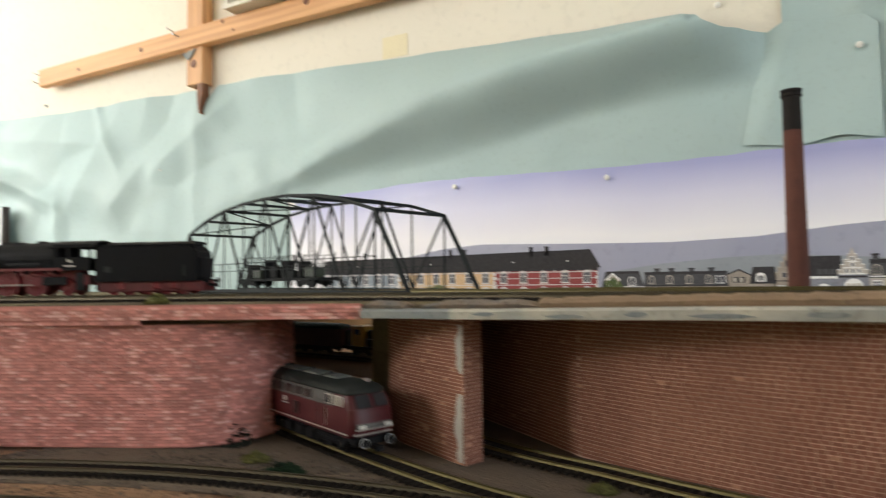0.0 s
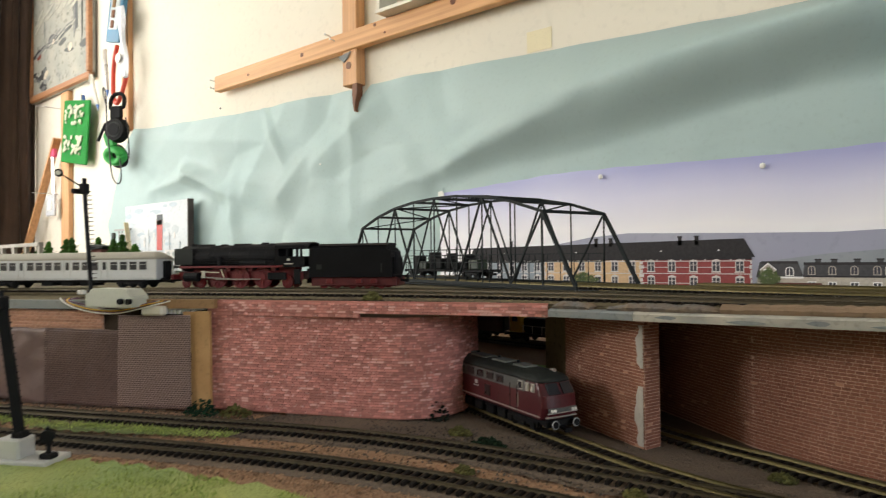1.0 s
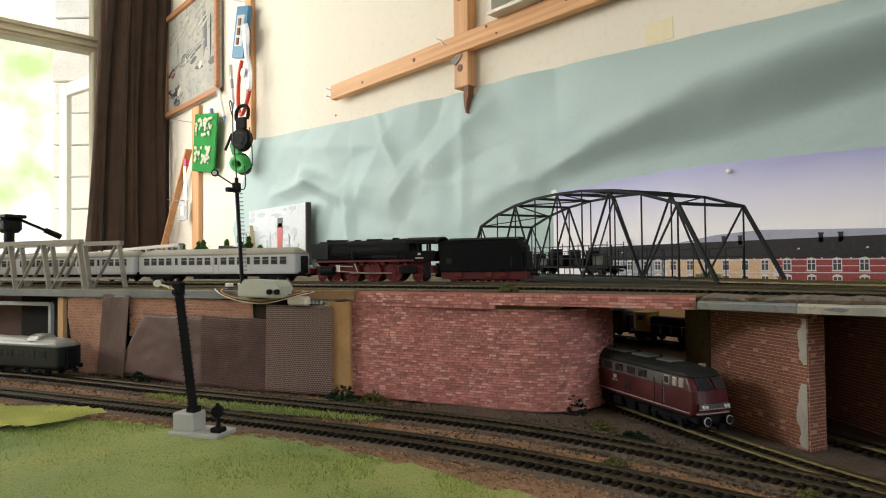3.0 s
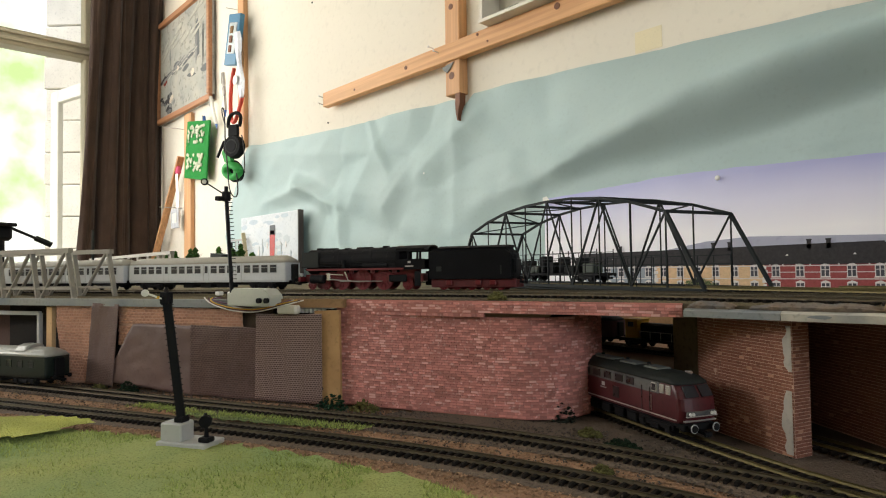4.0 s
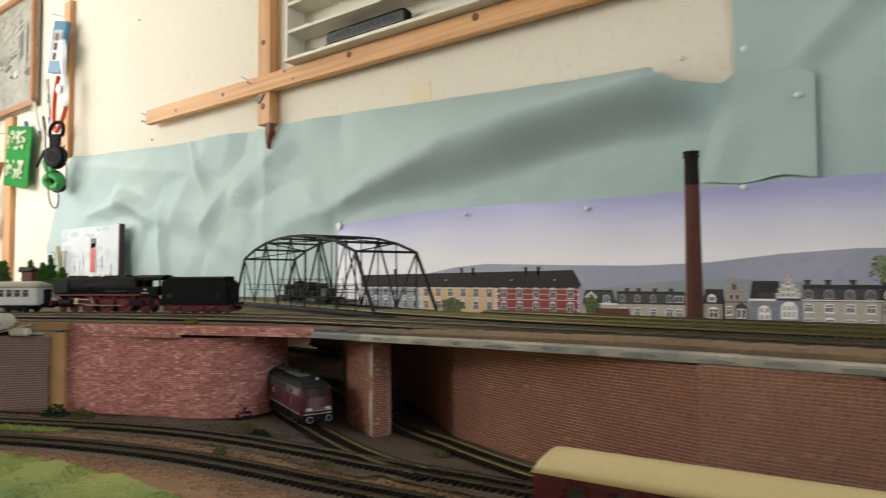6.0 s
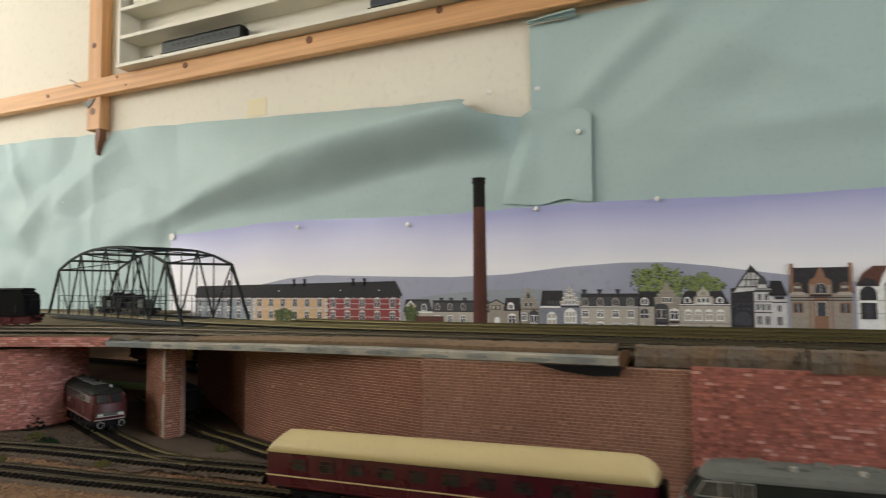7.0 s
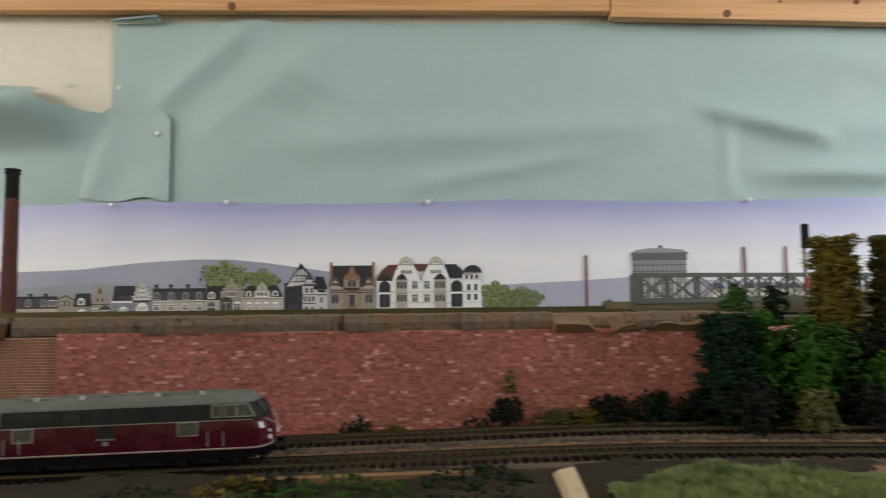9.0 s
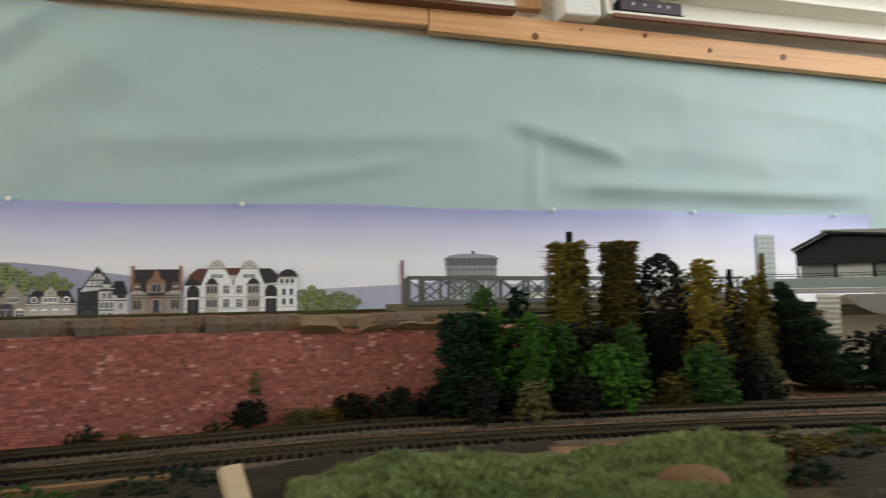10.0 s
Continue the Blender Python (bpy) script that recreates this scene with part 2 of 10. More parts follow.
def bar(bm, a, b, w, h):
    """A square bar from a to b, w across and h deep."""
    a, b = Vector(a), Vector(b)
    d = b - a
    m = Matrix.Translation((a + b) / 2) @ d.to_track_quat("Z", "Y").to_matrix().to_4x4() @ Matrix.Diagonal((w, h, d.length, 1))
    bmesh.ops.create_cube(bm, size=1.0, matrix=m)
    return bm


def ball(bm, c, r, sq=(1, 1, 1), n=8):
    bmesh.ops.create_uvsphere(bm, u_segments=n + 2, v_segments=n, radius=r, matrix=Matrix.Translation(c) @ Matrix.Diagonal((*sq, 1)))
    return bm


def prism(bm, outline, z0, z1, mi=0):
    """An upright prism on an outline of (x, y)."""
    lo = [bm.verts.new((x, y, z0)) for x, y in outline]
    hi = [bm.verts.new((x, y, z1)) for x, y in outline]
    n = len(outline)
    fs = [bm.faces.new(lo[::-1]), bm.faces.new(hi)]
    fs += [bm.faces.new((lo[i], lo[(i + 1) % n], hi[(i + 1) % n], hi[i])) for i in range(n)]
    for f in fs:
        f.material_index = mi
    return bm


def slab(bm, outline, y0, y1, mi=0):
    """A flat piece with an outline of (x, z), between y0 and y1."""
    lo = [bm.verts.new((x, y0, z)) for x, z in outline]
    hi = [bm.verts.new((x, y1, z)) for x, z in outline]
    n = len(outline)
    fs = [bm.faces.new(lo), bm.faces.new(hi[::-1])]
    fs += [bm.faces.new((lo[i], hi[i], hi[(i + 1) % n], lo[(i + 1) % n])) for i in range(n)]
    for f in fs:
        f.material_index = mi
    return bm


def loft(bm, rings, closed=True):
    """A skin over rings of equally many points."""
    vs = [[bm.verts.new(p) for p in ring] for ring in rings]
    n = len(rings[0])
    for a, b in zip(vs, vs[1:]):
        for i in range(n if closed else n - 1):
            bm.faces.new((a[i], a[(i + 1) % n], b[(i + 1) % n], b[i]))
    if closed:
        bm.faces.new(vs[0][::-1])
        bm.faces.new(vs[-1])
    return bm


def along(points, step):
    """Points evenly spaced on a smooth line through points: (x, y, heading)."""
    pts = [Vector((p[0], p[1], 0)) for p in points]
    fine = []
    for i in range(len(pts) - 1):
        p0, p1, p2, p3 = pts[max(i - 1, 0)], pts[i], pts[i + 1], pts[min(i + 2, len(pts) - 1)]
        for k in range(24):
            u = k / 24
            fine.append(0.5 * ((2 * p1) + (p2 - p0) * u + (2 * p0 - 5 * p1 + 4 * p2 - p3) * u * u + (3 * p1 - p0 - 3 * p2 + p3) * u ** 3))
    fine.append(pts[-1])
    out, want, run = [], 0.0, 0.0
    for a, b in zip(fine, fine[1:]):
        d = (b - a).length
        while want <= run + d:
            p = a.lerp(b, (want - run) / d)
            out.append((p.x, p.y, math.atan2(b.y - a.y, b.x - a.x)))
            want += step
        run += d
    return out


def rise(x):
    """The height of the lower ground, which climbs to the east."""
    return float(np.interp(x, (-0.1, 0.15, 0.4, 0.65, 0.85, 1.1, 2.0), (0, 0.007, 0.014, 0.021, 0.027, 0.030, 0.032)))


def tube(name, points, r, material, parent=None, label="", category="cable", cyclic=False):
    cu = bpy.data.curves.new(name, "CURVE")
    cu.dimensions, cu.bevel_depth, cu.bevel_resolution, cu.resolution_u = "3D", r, 2, 6
    sp = cu.splines.new("NURBS")
    sp.points.add(len(points) - 1)
    for p, q in zip(sp.points, points):
        p.co = (*q, 1)
    sp.use_endpoint_u, sp.order_u, sp.use_cyclic_u = True, min(4, len(points)), cyclic
    cu.materials.append(material)
    ob = new(name, cu)
    if parent:
        ob.parent = parent
        return tagged(ob, label)
    return tagged(ob, label, category)

# ---- the room ----
WALL_Y, WEST_X, EAST_X, SOUTH_Y, FLOOR_Z, CEIL_Z = 1.105, -3.62, 3.2, -2.7, -0.95, 1.75
structure("floor", bx(((WEST_X + EAST_X) / 2, (SOUTH_Y + WALL_Y) / 2, FLOOR_Z - 0.05), (EAST_X - WEST_X + 0.4, WALL_Y - SOUTH_Y + 0.4, 0.1)), FLOOR, "brown wooden room floor")
structure("ceiling", bx(((WEST_X + EAST_X) / 2, (SOUTH_Y + WALL_Y) / 2, CEIL_Z + 0.05), (EAST_X - WEST_X + 0.4, WALL_Y - SOUTH_Y + 0.4, 0.1)), CEILING, "plain white room ceiling")
H_MID, H_ALL = (FLOOR_Z + CEIL_Z) / 2, CEIL_Z - FLOOR_Z
structure("wall_north", bx(((WEST_X + EAST_X) / 2, WALL_Y + 0.06, H_MID), (EAST_X - WEST_X + 0.4, 0.12, H_ALL)), PLASTER, "cream plastered room wall")


def pierced(name, axis, at, lo, hi, opening, material):
    """A wall across an axis with one window opening (a0, a1, z0, z1)."""
    a0, a1, z0, z1 = opening
    bm = bmesh.new()
    for u0, u1, w0, w1 in ((lo, a0, FLOOR_Z, CEIL_Z), (a1, hi, FLOOR_Z, CEIL_Z), (a0, a1, FLOOR_Z, z0), (a0, a1, z1, CEIL_Z)):
        c, s = ((u0 + u1) / 2, (w0 + w1) / 2), (u1 - u0, w1 - w0)
        if axis == "x":
            box(bm, (at, c[0], c[1]), (0.14, s[0], s[1]))
        else:
            box(bm, (c[0], at, c[1]), (s[0], 0.14, s[1]))
    return structure(name, bm, material, "cream plastered wall with a window opening")


pierced("wall_west", "x", WEST_X - 0.07, SOUTH_Y, WALL_Y, (-1.45, 0.80, 0.12, 1.70), PLASTER)
pierced("wall_east", "x", EAST_X + 0.07, SOUTH_Y, WALL_Y, (-0.90, 0.20, 0.42, 1.525), PLASTER)
structure("wall_south", bx((EAST_X / 2, SOUTH_Y - 0.07, H_MID), (EAST_X, 0.14, H_ALL)), PLASTER, "cream plastered room wall")
pierced("wall_south_2", "y", SOUTH_Y - 0.07, WEST_X, 0.0, (-3.5, -2.0, 1.02, 1.70), PLASTER)
# added out of view: keeps the south windows' light off the low ground
structure("wall_parapet", bx((1.105, -0.68, (FLOOR_Z + 0.58) / 2), (4.19, 0.06, 0.58 - FLOOR_Z)), PLASTER, "unseen added wall that keeps window light off the low ground")

# window in the west wall: grey-green frame with a transom
win = thing("window_1", "tall window with a weathered beige frame and a transom", "window", kind="structure")
FRAMEPAINT = mat("beige_window_paint", (0.46, 0.41, 0.29), 0.55, var=0.12, s1=20)
for z0, z1, nm in ((1.262, 1.345, "transom"), (0.12, 0.165, "window_sill"), (1.66, 1.70, "window_frame")):
    part(nm, bx((WEST_X - 0.03, -0.325, (z0 + z1) / 2), (0.09, 2.25, z1 - z0), 0, 0.006), FRAMEPAINT, win)
part("glazing_bead", bx((WEST_X + 0.022, -0.325, 1.29), (0.018, 2.25, 0.016), 0, 0.003), FRAMEPAINT, win)
part("glazing_bead", bx((WEST_X + 0.022, -0.325, 1.322), (0.018, 2.25, 0.010), 0, 0.003), FRAMEPAINT, win)
for y in (-1.42, 0.775):
    part("window_frame", bx((WEST_X - 0.03, y, 0.90), (0.08, 0.05, 1.5), 0, 0.006), FRAMEPAINT, win)
east = thing("window_2", "plain window in the east wall", "window", kind="structure")
for y in (-0.875, 0.175):
    part("window_frame", bx((EAST_X + 0.06, y, 0.9725), (0.06, 0.05, 1.105)), FRAMEPAINT, east)
for z in (0.445, 1.50):
    part("window_frame", bx((EAST_X + 0.06, -0.35, z), (0.06, 1.0, 0.05)), FRAMEPAINT, east)
south2 = thing("window_3", "plain window in the wall behind the railway table", "window", kind="structure")
for x in (-3.48, -2.02):
    part("window_frame", bx((x, SOUTH_Y - 0.06, 1.36), (0.05, 0.06, 0.62)), FRAMEPAINT, south2)
for z in (1.04, 1.68):
    part("window_frame", bx((-2.75, SOUTH_Y - 0.06, z), (1.5, 0.06, 0.05)), FRAMEPAINT, south2)

# outside the west window: bright sky, foliage and a concrete neighbour with a white casement
OUTSKY = glow("overcast_glare", (1.0, 0.99, 0.95), 1.5)
n, l = OUTSKY.node_tree.nodes, OUTSKY.node_tree.links
geo, tex, ramp = n.new("ShaderNodeNewGeometry"), n.new("ShaderNodeTexNoise"), n.new("ShaderNodeValToRGB")
tex.inputs["Scale"].default_value, tex.inputs["Detail"].default_value = 1.6, 8.0
l.new(geo.outputs["Position"], tex.inputs["Vector"])
l.new(tex.outputs[0], ramp.inputs[0])
for e, (p_, c) in zip(ramp.color_ramp.elements, ((0.36, (0.62, 0.80, 0.34)), (0.54, (1.0, 1.0, 0.95)))):
    e.position, e.color = p_, (*c, 1)
l.new(ramp.outputs[0], n["Emission"].inputs[0])
structure("backdrop", bx((-7.5, 0.2, 1.0), (0.05, 12.0, 8.0)), OUTSKY, "bright blurred sky and foliage outside the window")
OUTCONC = mat("outdoor_concrete", (0.80, 0.77, 0.70), 0.9, var=0.15, s1=6, s2=90, bump=0.003, bscale=60)
neighbour = thing("concrete_pillar", "rough pale concrete block pillar outside the window", "pillar", at=pose(-4.50, 0.735, 0.6, 0, 0, 45))
for k in range(16):
    part("block", bx((0.20 + 0.006 * (k % 3 - 1), 0.15 + 0.004 * (k % 2), -1.6 + 0.2 * k), (0.40, 0.30, 0.196), 0, 0.006), OUTCONC, neighbour)
# the casement is swung outwards, so that it runs away from the window
casement = thing("window_casement", "white painted window casement standing open outside", "window", at=pose(-4.10, 0.705, 0.0, 0, 0, 13.5))
part("stile", bx((0.045, 0, 0.63), (0.085, 0.030, 1.10), 0, 0.004), WHITE, casement)
part("stile", bx((0.42, 0, 0.63), (0.06, 0.030, 1.10), 0, 0.004), WHITE, casement)
part("top_rail", bx((0.238, 0, 1.145), (0.300, 0.030, 0.072), 0, 0.004), WHITE, casement)
part("bottom_rail", bx((0.238, 0, 0.12), (0.300, 0.030, 0.072), 0, 0.004), WHITE, casement)

# curtain: one gathered velvet sheet by the corner, with deep and shallow folds
bm = bmesh.new()
rings = []
for i in range(201):
    u = i / 200
    row = []
    for k in range(17):
        f = k / 16
        z = 0.02 + (CEIL_Z - 0.06) * f
        left = 0.672 + 0.085 * f ** 0.8
        y = left + (1.098 - left) * u + 0.006 * math.sin(u * 17 + 3 * f)
        warp = u + 0.035 * noise.noise((u * 2.5, f * 1.6, 7.0))
        x = -3.50 + 0.034 * abs(math.sin(warp * 13 + 2.5 * warp * warp + 0.6 * math.sin(f * 3))) ** 0.8 - 0.03 * noise.noise((warp * 6, f * 0.9, 1.3)) + 0.004 * math.sin(warp * 57 + 1.5 * f) + 0.004 * noise.noise((u * 40, f * 5, 2.2))
        row.append((x, y, z))
    rings.append(row)
loft(bm, rings, closed=False)
cur = thing("curtain", "dark brown gathered velvet curtain hanging beside the window", "curtain", bm=bm, material=CURTAIN, smooth=True)
cur.modifiers.new("thickness", "SOLIDIFY").thickness = 0.004

# ---- slats and long beam on the north wall ----
BY = WALL_Y - 0.024


def knots(parent, spots, y):
    for x, z, r in spots:
        bm = bmesh.new()
        rod(bm, (x, y + 0.002, z), (x, y - 0.0015, z), r, 9)
        part("knot", bm, KNOT, parent)


rail1 = thing("wall_batten", "long knotty pine batten screwed along the wall", "batten", bm=bx((-0.374, BY - 0.006, 0.726), (2.888, 0.024, 0.049), 0, 0.002), material=PINE)
knots(rail1, [(-1.372, 0.727, 0.006), (-1.05, 0.715, 0.003), (-1.085, 0.742, 0.004), (-0.835, 0.735, 0.008), (-0.45, 0.735, 0.009), (-0.12, 0.742, 0.008), (0.31, 0.71, 0.008), (0.66, 0.735, 0.007), (0.18, 0.735, 0.004), (-1.63, 0.72, 0.004)], BY - 0.018)
for i, (x, z) in enumerate(((-1.817, 0.735), (-1.817, 0.71), (-1.255, 0.752), (-1.235, 0.735))):
    bm = rod(bmesh.new(), (x, BY - 0.016, z), (x - 0.003, BY - 0.032, z + 0.003), 0.0018, 8)
    ball(bm, (x - 0.003, BY - 0.032, z + 0.003), 0.0036, (1, 0.5, 1), 6)
    part("screw", bm, STEEL, rail1)
rail2 = thing("wall_batten", "long knotty pine batten screwed along the wall", "batten", bm=bar(bmesh.new(), (1.0725, BY - 0.006, 0.716), (3.186, BY - 0.006, 0.678), 0.024, 0.052), material=PINE)
knots(rail2, [(1.31, 0.697, 0.008), (1.75, 0.700, 0.006), (1.42, 0.722, 0.003), (1.58, 0.722, 0.006), (1.956, 0.700, 0.008)], BY - 0.018)
up1 = thing("upright_slat", "knotty pine upright slat on the wall", "slat", bm=bx((-1.188, WALL_Y - 0.0175, 1.065), (0.054, 0.033, 0.91), 0, 0.002), material=PINE_UP)
knots(up1, [(-1.190, 0.662, 0.010), (-1.19, 0.85, 0.008)], WALL_Y - 0.034)
bm = bmesh.new()
slab(bm, [(-1.178, 0.616), (-1.1615, 0.616), (-1.1620, 0.585), (-1.168, 0.566), (-1.170, 0.545), (-1.166, 0.536), (-1.173, 0.538), (-1.178, 0.560), (-1.180, 0.585)], WALL_Y - 0.033, WALL_Y - 0.012)
part("splintered_end", bm, KNOT, up1, "dark splintered end of the slat")
bm = bmesh.new()
slab(bm, [(-1.226, 0.690), (-1.180, 0.697), (-1.192, 0.682), (-1.206, 0.672)], WALL_Y - 0.038, WALL_Y - 0.0345)
part("bent_clip", bm, CONCRETE, up1, "grey bent metal clip")

thing("upright_slat", "orange pine upright slat on the wall", "slat", bm=bx((-2.495, WALL_Y - 0.0105, 1.000), (0.055, 0.021, 0.66), 0, 0.002), material=PINE_UP)
thing("upright_slat", "short pine upright slat under the painting", "slat", bm=bx((-3.09, WALL_Y - 0.0105, 0.53), (0.085, 0.021, 0.80), 0, 0.002), material=PINE_UP)
thing("upright_slat", "pine upright slat between the wall shelves", "slat", bm=bx((1.30, WALL_Y - 0.0105, 1.15), (0.075, 0.021, 0.76), 0, 0.002), material=PINE_UP)
bm = bmesh.new()
bar(bm, (-3.62 + 0.12, WALL_Y - 0.06, 0.14), (-3.135, WALL_Y - 0.035, 0.72), 0.032, 0.012)
thing("leaning_lath", "thin pine lath leaning against the wall", "lath", bm=bm, material=PINE_UP)


# ---- teal paper sheets with creases ----
def crease(x, z, x0, z0, x1, z1, width, depth):
    """A soft ridge along the line from (x0, z0) to (x1, z1)."""
    dx, dz = x1 - x0, z1 - z0
    L = math.hypot(dx, dz)
    t = ((x - x0) * dx + (z - z0) * dz) / (L * L)
    d = ((x - x0) * dz - (z - z0) * dx) / L
    if t < -0.25 or t > 1.25:
        return 0.0
    fade = min(1, max(0, (t + 0.25) / 0.3)) * min(1, max(0, (1.25 - t) / 0.3))
    return depth * fade * max(0.0, 1 - abs(d) / width) ** 1.3


def paper(name, label, x0, x1, top, bottom, folds, nx, nz, y=WALL_Y - 0.004, left=None, lean=None, rumple=0.006):
    rings = []
    for i in range(nx + 1):
        x = x0 + (x1 - x0) * i / nx
        zt, zb = top(x), bottom(x)
        row = []
        for k in range(nz + 1):
            z = zb + (zt - zb) * k / nz
            if nz > 40:
                z = zb + (0.33 - zb) * k / 14 if k <= 14 else 0.33 + (zt - 0.33) * (k - 14) / (nz - 14)
            xx = x + (left(z) if left else 0) * (1 - i / nx) ** 6
            d = sum(crease(xx, z, *f) for f in folds)
            if lean:
                d += lean(xx, z, zt)
            v = noise.voronoi((xx * 3.4, z * 4.6, 0.3))[0]
            d += rumple * (v[1] - v[0]) * float(np.interp(xx, (-1.0, -0.7), (1.0, 0.35)))
            d += 0.005 * (noise.noise((xx * 5, z * 7, 3.1)) + 0.6) + 0.0025 * noise.noise((xx * 16, z * 19, 1.7))
            row.append((xx, y - max(0.0, d), z))
        rings.append(row)
    bm = loft(bmesh.new(), rings, closed=False)
    return thing(name, label, "paper", bm=bm, material=TEAL, smooth=True)


def sag(x, z, zt):
    """The sheet bellies out along a rising ridge and hangs back in shade below it."""
    a = float(np.interp(x, (-0.95, -0.80, -0.64, -0.42, -0.22, -0.06, 0.0, 0.04), (0.0, 0.024, 0.052, 0.068, 0.074, 0.076, 0.046, 0.0)))
    ridge = float(np.interp(x, (-0.84, -0.66, -0.43, -0.22, -0.04), (0.408, 0.449, 0.492, 0.511, 0.525)))
    foot = float(np.interp(x, (-0.84, -0.54, -0.33, -0.15, 0.01), (0.335, 0.352, 0.388, 0.414, 0.414)))
    if z < ridge:
        k = max(0.0, (z - foot) / (ridge - foot))
        return a * k * k * (3 - 2 * k)
    k = min(1.0, (z - ridge) / max(0.02, zt - ridge))
    loose = float(np.interp(x, (-0.5, -0.24, -0.04), (0.0, 0.05, 0.28)))
    return a * (1 - (1 - loose) * k ** 1.4)


left_top = lambda x: float(np.interp(x, (-2.44, -2.3, -1.72, -1.2, -1.165, -1.135, -0.62, -0.43, -0.22, -0.072, -0.064, -0.048, -0.020, 0.02, 0.07, 0.17), (0.672, 0.655, 0.622, 0.603, 0.575, 0.607, 0.583, 0.573, 0.560, 0.551, 0.535, 0.518, 0.506, 0.503, 0.506, 0.49)))
LEFT_FOLDS = [
    (-1.10, 0.31, -0.62, 0.43, 0.05, 0.008), (-1.35, 0.42, -1.12, 0.55, 0.06, 0.010), (-1.75, 0.30, -1.52, 0.56, 0.07, 0.008), (-1.215, 0.12, -1.20, 0.56, 0.045, 0.007),
    (-1.52, 0.33, -1.38, 0.46, 0.05, 0.008), (-2.25, 0.42, -1.95, 0.45, 0.05, 0.020), (-2.05, 0.47, -1.80, 0.37, 0.05, 0.026), (-1.76, 0.37, -1.72, 0.12, 0.05, 0.014),
    (-0.95, 0.33, -0.78, 0.40, 0.05, 0.007), (-1.02, 0.40, -0.92, 0.30, 0.05, 0.006), (-2.35, 0.62, -1.5, 0.50, 0.09, 0.014), (-1.6, 0.62, -1.50, 0.45, 0.03, 0.008), (-1.02, 0.44, -0.86, 0.36, 0.05, 0.005),
]
paper("paper_sheet", "creased teal paper sheet pinned along the wall", -2.44, 0.175, left_top, lambda x: 0.09 if x < -0.9 else 0.30, LEFT_FOLDS, 330, 56,
      left=lambda z: 0.03 * math.sin(z * 9) - min(0.24, 0.65 * (0.67 - z)), lean=lambda x, z, zt: sag(x, z, zt), rumple=0.026)
RIGHT_FOLDS = [
    (0.17, 0.535, 0.36, 0.70, 0.045, 0.014), (0.097, 0.50, 0.097, 0.69, 0.006, 0.003), (1.296, 0.506, 1.50, 0.450, 0.030, 0.022), (1.318, 0.47, 1.315, 0.35, 0.022, 0.010),
    (1.48, 0.374, 2.08, 0.366, 0.035, 0.020), (1.48, 0.47, 2.1, 0.45, 0.09, 0.010), (0.27, 0.48, 0.52, 0.66, 0.08, 0.012), (0.45, 0.44, 1.1, 0.47, 0.06, 0.010), (0.30, 0.66, 0.6, 0.50, 0.08, 0.010), (1.9, 0.42, 2.25, 0.36, 0.06, 0.006),
    (0.7, 0.36, 1.0, 0.41, 0.03, 0.008), (1.5, 0.62, 2.2, 0.55, 0.10, 0.012),
]
hung = paper("paper_sheet", "creased teal paper sheet hung below the pine batten", 0.062, 3.15, lambda x: 0.688 if x < 0.14 else 0.692, lambda x: 0.06 if x > 2.185 else 0.30, RIGHT_FOLDS, 240, 46, y=WALL_Y - 0.0025)
rings = []
for i in range(13):
    x = 0.062 + 0.095 * i / 12
    r = 0.0035 + 0.004 * i / 12
    rings.append([(x, WALL_Y - 0.022 - r * math.cos(a), 0.688 + 0.006 * i / 12 + r * math.sin(a)) for a in [k * 0.55 for k in range(10)]])
part("curled_corner", loft(bmesh.new(), rings, closed=False), TEAL, hung, "curled upper corner", smooth=True)
paper("paper_strip", "teal paper offcut pinned over the joint", 0.035, 0.182, lambda x: float(np.interp(x, (0.035, 0.06, 0.10, 0.165, 0.182), (0.500, 0.514, 0.508, 0.506, 0.490))), lambda x: 0.327 + 0.004 * math.sin(x * 60), [(0.02, 0.33, 0.075, 0.5, 0.05, 0.008)], 24, 24, y=WALL_Y - 0.004, left=lambda z: -0.20 * (0.50 - z), lean=lambda x, z, zt: 0.008 * min(1.0, max(0.0, (x - 0.02) / 0.09)), rumple=0.002)

# ---- the printed strip: a flat poster of sky, hills and town ----
PY = WALL_Y - 0.018
STRIP = bpy.data.materials.new("printed_sky")
STRIP.use_nodes = True
n, l = STRIP.node_tree.nodes, STRIP.node_tree.links
geo, sep, ramp = n.new("ShaderNodeNewGeometry"), n.new("ShaderNodeSeparateXYZ"), n.new("ShaderNodeValToRGB")
mr, wob, add = n.new("ShaderNodeMapRange"), n.new("ShaderNodeTexNoise"), n.new("ShaderNodeMath")
wob.inputs["Scale"].default_value = 4.0
l.new(geo.outputs["Position"], wob.inputs["Vector"])
l.new(geo.outputs["Position"], sep.inputs[0])
l.new(sep.outputs[2], mr.inputs[0])
mr.inputs[1].default_value, mr.inputs[2].default_value = 0.10, 0.33
add.operation, add.inputs[1].default_value = "MULTIPLY_ADD", 0.16
l.new(wob.outputs[0], add.inputs[0])
l.new(mr.outputs[0], add.inputs[2])
for pos_, c in ((0.02, (0.92, 0.905, 0.94)), (0.52, (0.93, 0.915, 0.955)), (0.78, (0.69, 0.69, 0.87)), (0.99, (0.40, 0.415, 0.69))):
    e = ramp.color_ramp.elements.new(pos_)
    e.color = (*c, 1)
ramp.color_ramp.elements.remove(ramp.color_ramp.elements[0])
ramp.color_ramp.elements.remove(ramp.color_ramp.elements[-1])
l.new(add.outputs[0], ramp.inputs[0])
l.new(ramp.outputs[0], n["Principled BSDF"].inputs["Base Color"])
n["Principled BSDF"].inputs["Roughness"].default_value = 0.30

